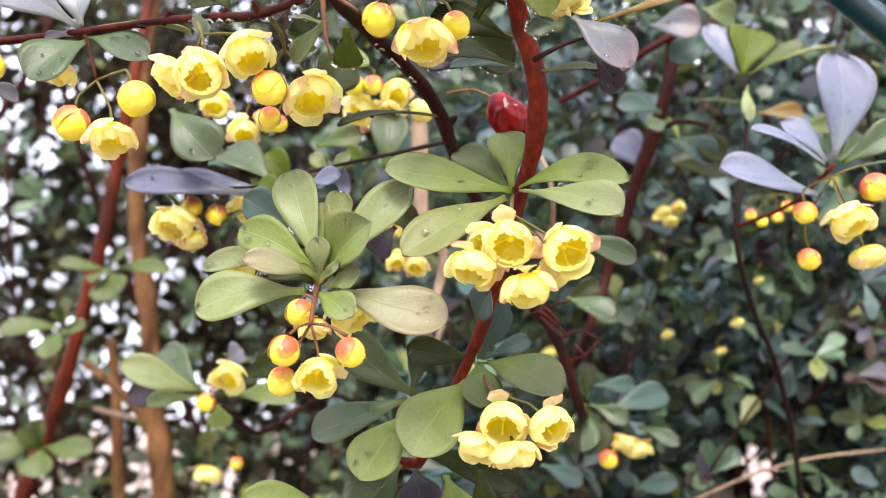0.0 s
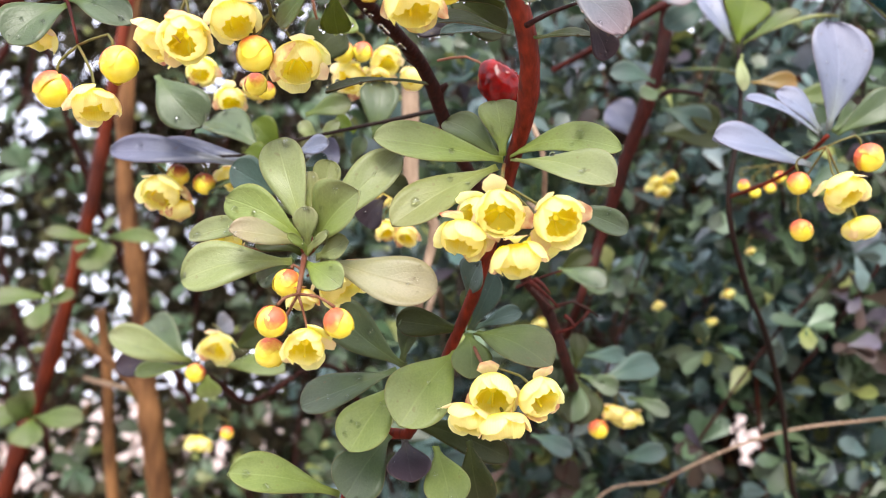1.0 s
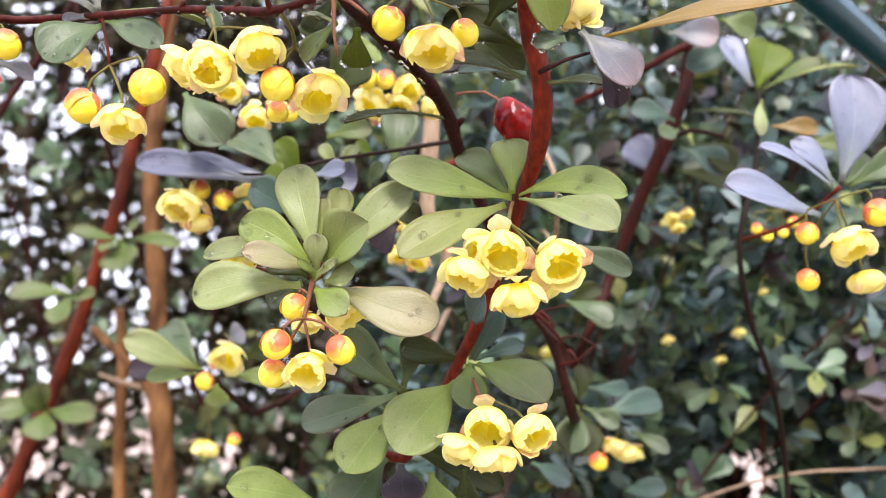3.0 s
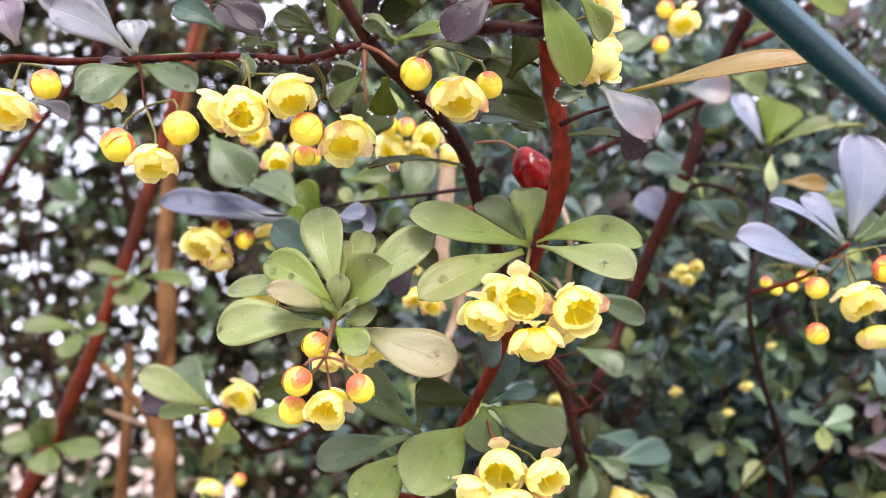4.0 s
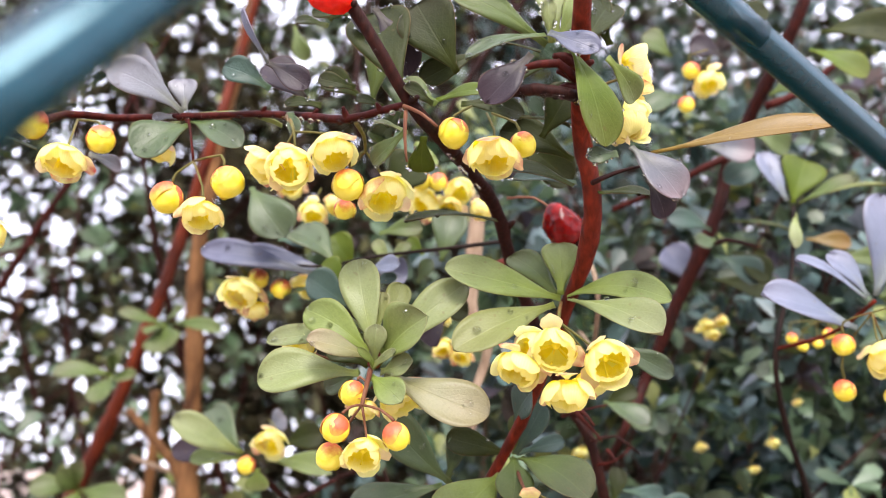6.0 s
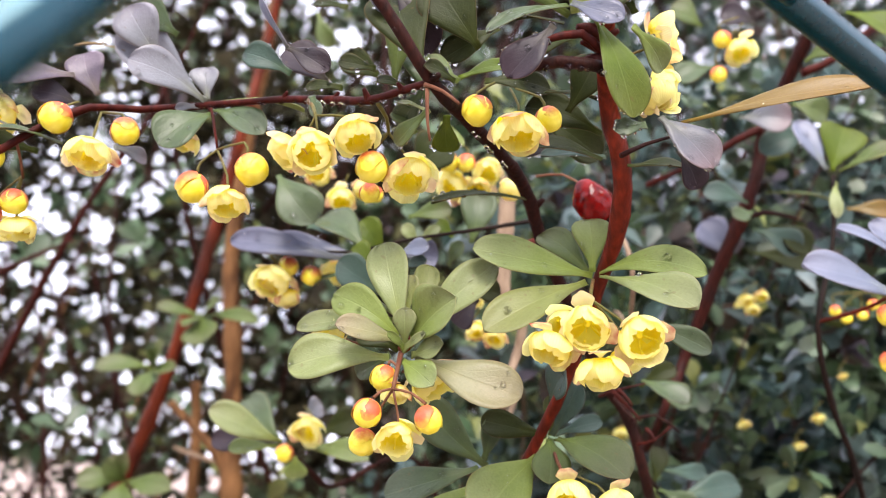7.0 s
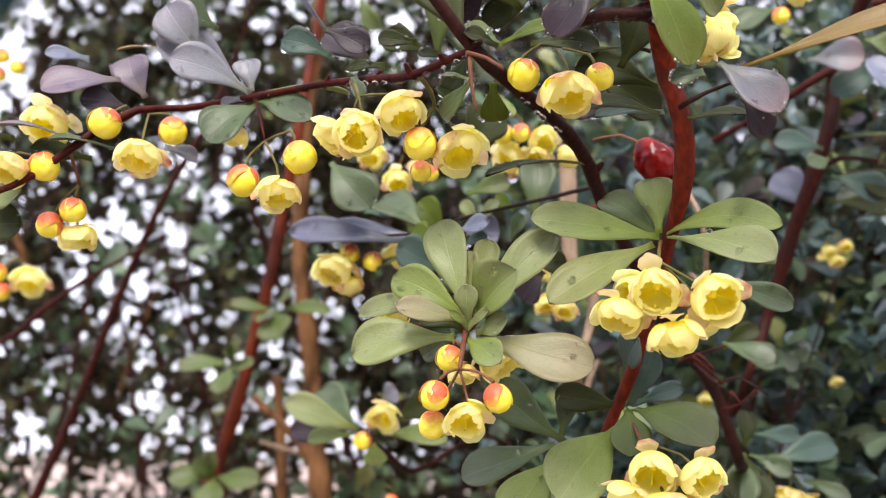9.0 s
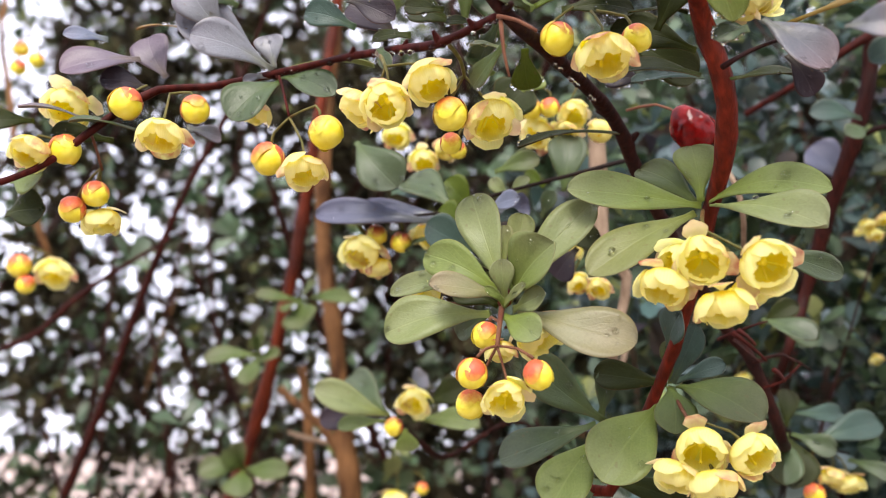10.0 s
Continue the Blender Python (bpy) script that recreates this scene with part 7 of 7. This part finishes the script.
def thick(p):
    """How leafy the hedge is at a place: airy on one side and towards the top, dense on the other."""
    across, up = p[0] / p[1], (p[2] - 1.2) / p[1]
    v = Vector(p)
    if across < -0.15 and p[1] < 0.8 or p[1] < 0.33 + 0.05 * noise.noise(v * 8.0):
        return False
    if (across - 0.352) ** 2 + (up + 0.045) ** 2 < 0.0018 + 0.0010 * noise.noise(v * 20.0):
        return False
    n = noise.noise(v * 5.0) * 1.0 + noise.noise(v * 18.0) * 0.8
    side = min(1.0, max(0.0, (across + 0.36) / 0.34))
    top = min(1.0, max(0.0, (0.60 - up) / 0.2))
    return n + 1.2 * side * top > (0.08 if across < -0.5 else 0.0) + 0.35 * opening(across, up)


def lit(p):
    """The bluish leaves, coloured with reflected sky, keep to the dense side."""
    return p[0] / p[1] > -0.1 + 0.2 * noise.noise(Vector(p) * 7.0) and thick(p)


# leaves with shade in their colour keep to the backlit, airy side
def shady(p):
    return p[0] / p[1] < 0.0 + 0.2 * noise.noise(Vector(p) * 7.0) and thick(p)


def shade_mantle(p):
    """Unseen leaves added round the hedge to shade its inside; lumpy rounded outline."""
    v = Vector(p)
    r = (v.x / 2.0) ** 4 + ((v.z - 1.1) / 1.3) ** 4 + ((v.y - 0.9) / 0.5) ** 4 + 0.5 * noise.noise(v * 2.2)
    inner = abs(v.x) < 0.8 and 0.78 < v.z < 1.95 and v.y < 1.3
    return r < 0.9 and not inner


def beyond(p):
    """The shrubs further off: small gaps on the airy side, closed on the other."""
    v = Vector(p)
    if ((v.x + 0.1) / 1.8) ** 4 + ((v.z - 1.3) / 1.6) ** 4 + ((v.y - 1.8) / 0.5) ** 4 + 0.4 * noise.noise(v * 1.8) > 1.0:
        return False
    across, up = v.x / v.y, (v.z - 1.2) / v.y
    n = noise.noise(v * 3.0) * 1.3 + noise.noise(v * 14.0) * 0.5
    if across < -0.1:
        n -= 0.48 + 0.4 * opening(across, up) + (0.25 if up < 0.07 else 0.0) if across < -0.45 else 0.68 if up < 0.05 else 0.44
    if (across - 0.352) ** 2 + (up + 0.045) ** 2 < 0.0014:
        return False
    return n + 1.4 * min(1.0, max(0.0, (across + 0.2) / 0.2)) * min(1.0, max(0.0, (0.52 - up) / 0.2)) > -0.05


FRONT, BACK = (-0.8, 0.28, 0.75), (0.85, 1.25, 2.0)
scatter("hedge_foliage", FOLIAGE["green"], "dense small dark green barberry leaves of the hedge", [(FRONT, BACK, 18000), ((-0.02, 0.30, 0.95), (0.42, 0.46, 1.42), 2300)], 3, thick, (0.009, 0.016))
scatter("hedge_foliage", FOLIAGE["grey"], "barberry leaves deep in the hedge, sky sheen in their bluish colour", [(FRONT, BACK, 18000), ((-0.02, 0.30, 0.95), (0.42, 0.46, 1.42), 1300)], 4, lit, (0.009, 0.016))
scatter("hedge_foliage", FOLIAGE["deep"], "backlit leaves on the airy side of the hedge, shade in their colour", [((-0.85, 0.85, 0.75), (0.3, 1.2, 2.0), 9500)], 11, shady, (0.016, 0.030))
scatter("hedge_foliage", FOLIAGE["plum"], "purplish brown barberry leaves scattered in the hedge", [(FRONT, BACK, 4500)], 5, thick, (0.010, 0.018))
scatter("hedge_foliage", FOLIAGE["green"], "unseen outer leaves added round the hedge to shade its inside", [((-2.1, 0.36, 0.05), (2.1, 1.45, 2.5), 15000)], 9, shade_mantle, (0.022, 0.036))
scatter("shrub_foliage", FOLIAGE["deep"], "shade-darkened leaves of the shrubs beyond the hedge", [((-2.0, 1.25, 0.05), (1.8, 2.35, 3.0), 24000)], 6, beyond, (0.026, 0.045))
scatter("shrub_foliage", FOLIAGE["deep"], "large shade-darkened leaves added to close the shrubs beyond", [((-0.05, 1.5, 0.2), (1.7, 2.2, 2.3), 5200)], 16, lambda p: p[0] / p[1] > 0.02 + 0.08 * noise.noise(Vector(p) * 6.0) and (p[2] - 1.2) / p[1] < 0.36 + 0.1 * noise.noise(Vector(p) * 5.0) and (p[0] / p[1] - 0.352) ** 2 + ((p[2] - 1.2) / p[1] + 0.045) ** 2 > 0.0014, (0.05, 0.09))
scatter("hedge_foliage", FOLIAGE["deep"], "shade-darkened leaves high on the airy side", [((-0.58, 1.0, 1.45), (-0.35, 1.25, 1.9), 480)], 12, lambda p: noise.noise(Vector(p) * 15.0) > -0.08, (0.014, 0.026))
scatter("hedge_foliage", FOLIAGE["grey"], "front-lit barberry leaves on the near face, sky sheen in their colour", [((0.08, 0.36, 1.05), (0.36, 0.5, 1.30), 620)], 13, lambda p: noise.noise(Vector(p) * 15.0) > -0.1 and (p[0] / p[1] - 0.352) ** 2 + ((p[2] - 1.2) / p[1] + 0.045) ** 2 > 0.0018, (0.009, 0.016))
scatter("hedge_foliage", FOLIAGE["green"], "sparse dull green barberry leaves on the airy side", [((-0.5, 0.55, 0.95), (-0.1, 0.85, 1.45), 110)], 15, lambda p: p[0] / p[1] < -0.17, (0.014, 0.024))
scatter("shrub_foliage", FOLIAGE["green"], "small leaves of the thin shrub beyond the airy side", [((-1.35, 1.3, 0.8), (-0.05, 1.9, 2.2), 6500)], 18, lambda p: noise.noise(Vector(p) * 22.0) > -0.04 + 0.6 * opening(p[0] / p[1], (p[2] - 1.2) / p[1]) + (0.16 if (p[2] - 1.2) / p[1] < 0.06 else 0.0), (0.014, 0.026))
scatter("hedge_foliage", FOLIAGE["grey"], "barberry leaves halfway up the dense side, sky sheen in their colour", [((0.1132, 0.3669, 1.2208), (0.1925, 0.4637, 1.2555), 190)], 20, lambda p: noise.noise(Vector(p) * 30.0) > -0.15, (0.009, 0.015))
scatter("hedge_foliage", FOLIAGE["plum"], "purple and bronze barberry leaves on the near face of the hedge", [((0.0, 0.33, 1.0), (0.42, 0.5, 1.4), 420)], 19, lambda p: noise.noise(Vector(p) * 12.0) > 0.0, (0.009, 0.016))
scatter("hedge_foliage", FOLIAGE["green"], "dull leaves high behind the flat branch", [((-0.36, 0.95, 1.66), (-0.2, 1.12, 1.86), 60)], 21, lambda p: noise.noise(Vector(p) * 24.0) > -0.2, (0.014, 0.024))
bare_twigs("hedge_twigs", BARK["dark"], "thin dark bare twigs crossing inside the hedge", 170, (-0.6, 0.5, 0.8), (0.6, 1.2, 1.5), 7)
bare_twigs("hedge_twigs", BARK["brown"], "thin brown twigs crossing inside the hedge", 35, (-0.6, 0.5, 0.8), (0.6, 1.2, 1.5), 8)
bare_twigs("hedge_twigs", BARK["dark"], "fine dark twigs among the dense leaves", 120, (0.03, 0.34, 0.98), (0.45, 0.6, 1.4), 14, 0.4)
bare_twigs("hedge_twigs", BARK["orange"], "thin red-brown twigs among the dense leaves", 28, (0.0, 0.33, 0.98), (0.42, 0.5, 1.38), 17, 0.36)
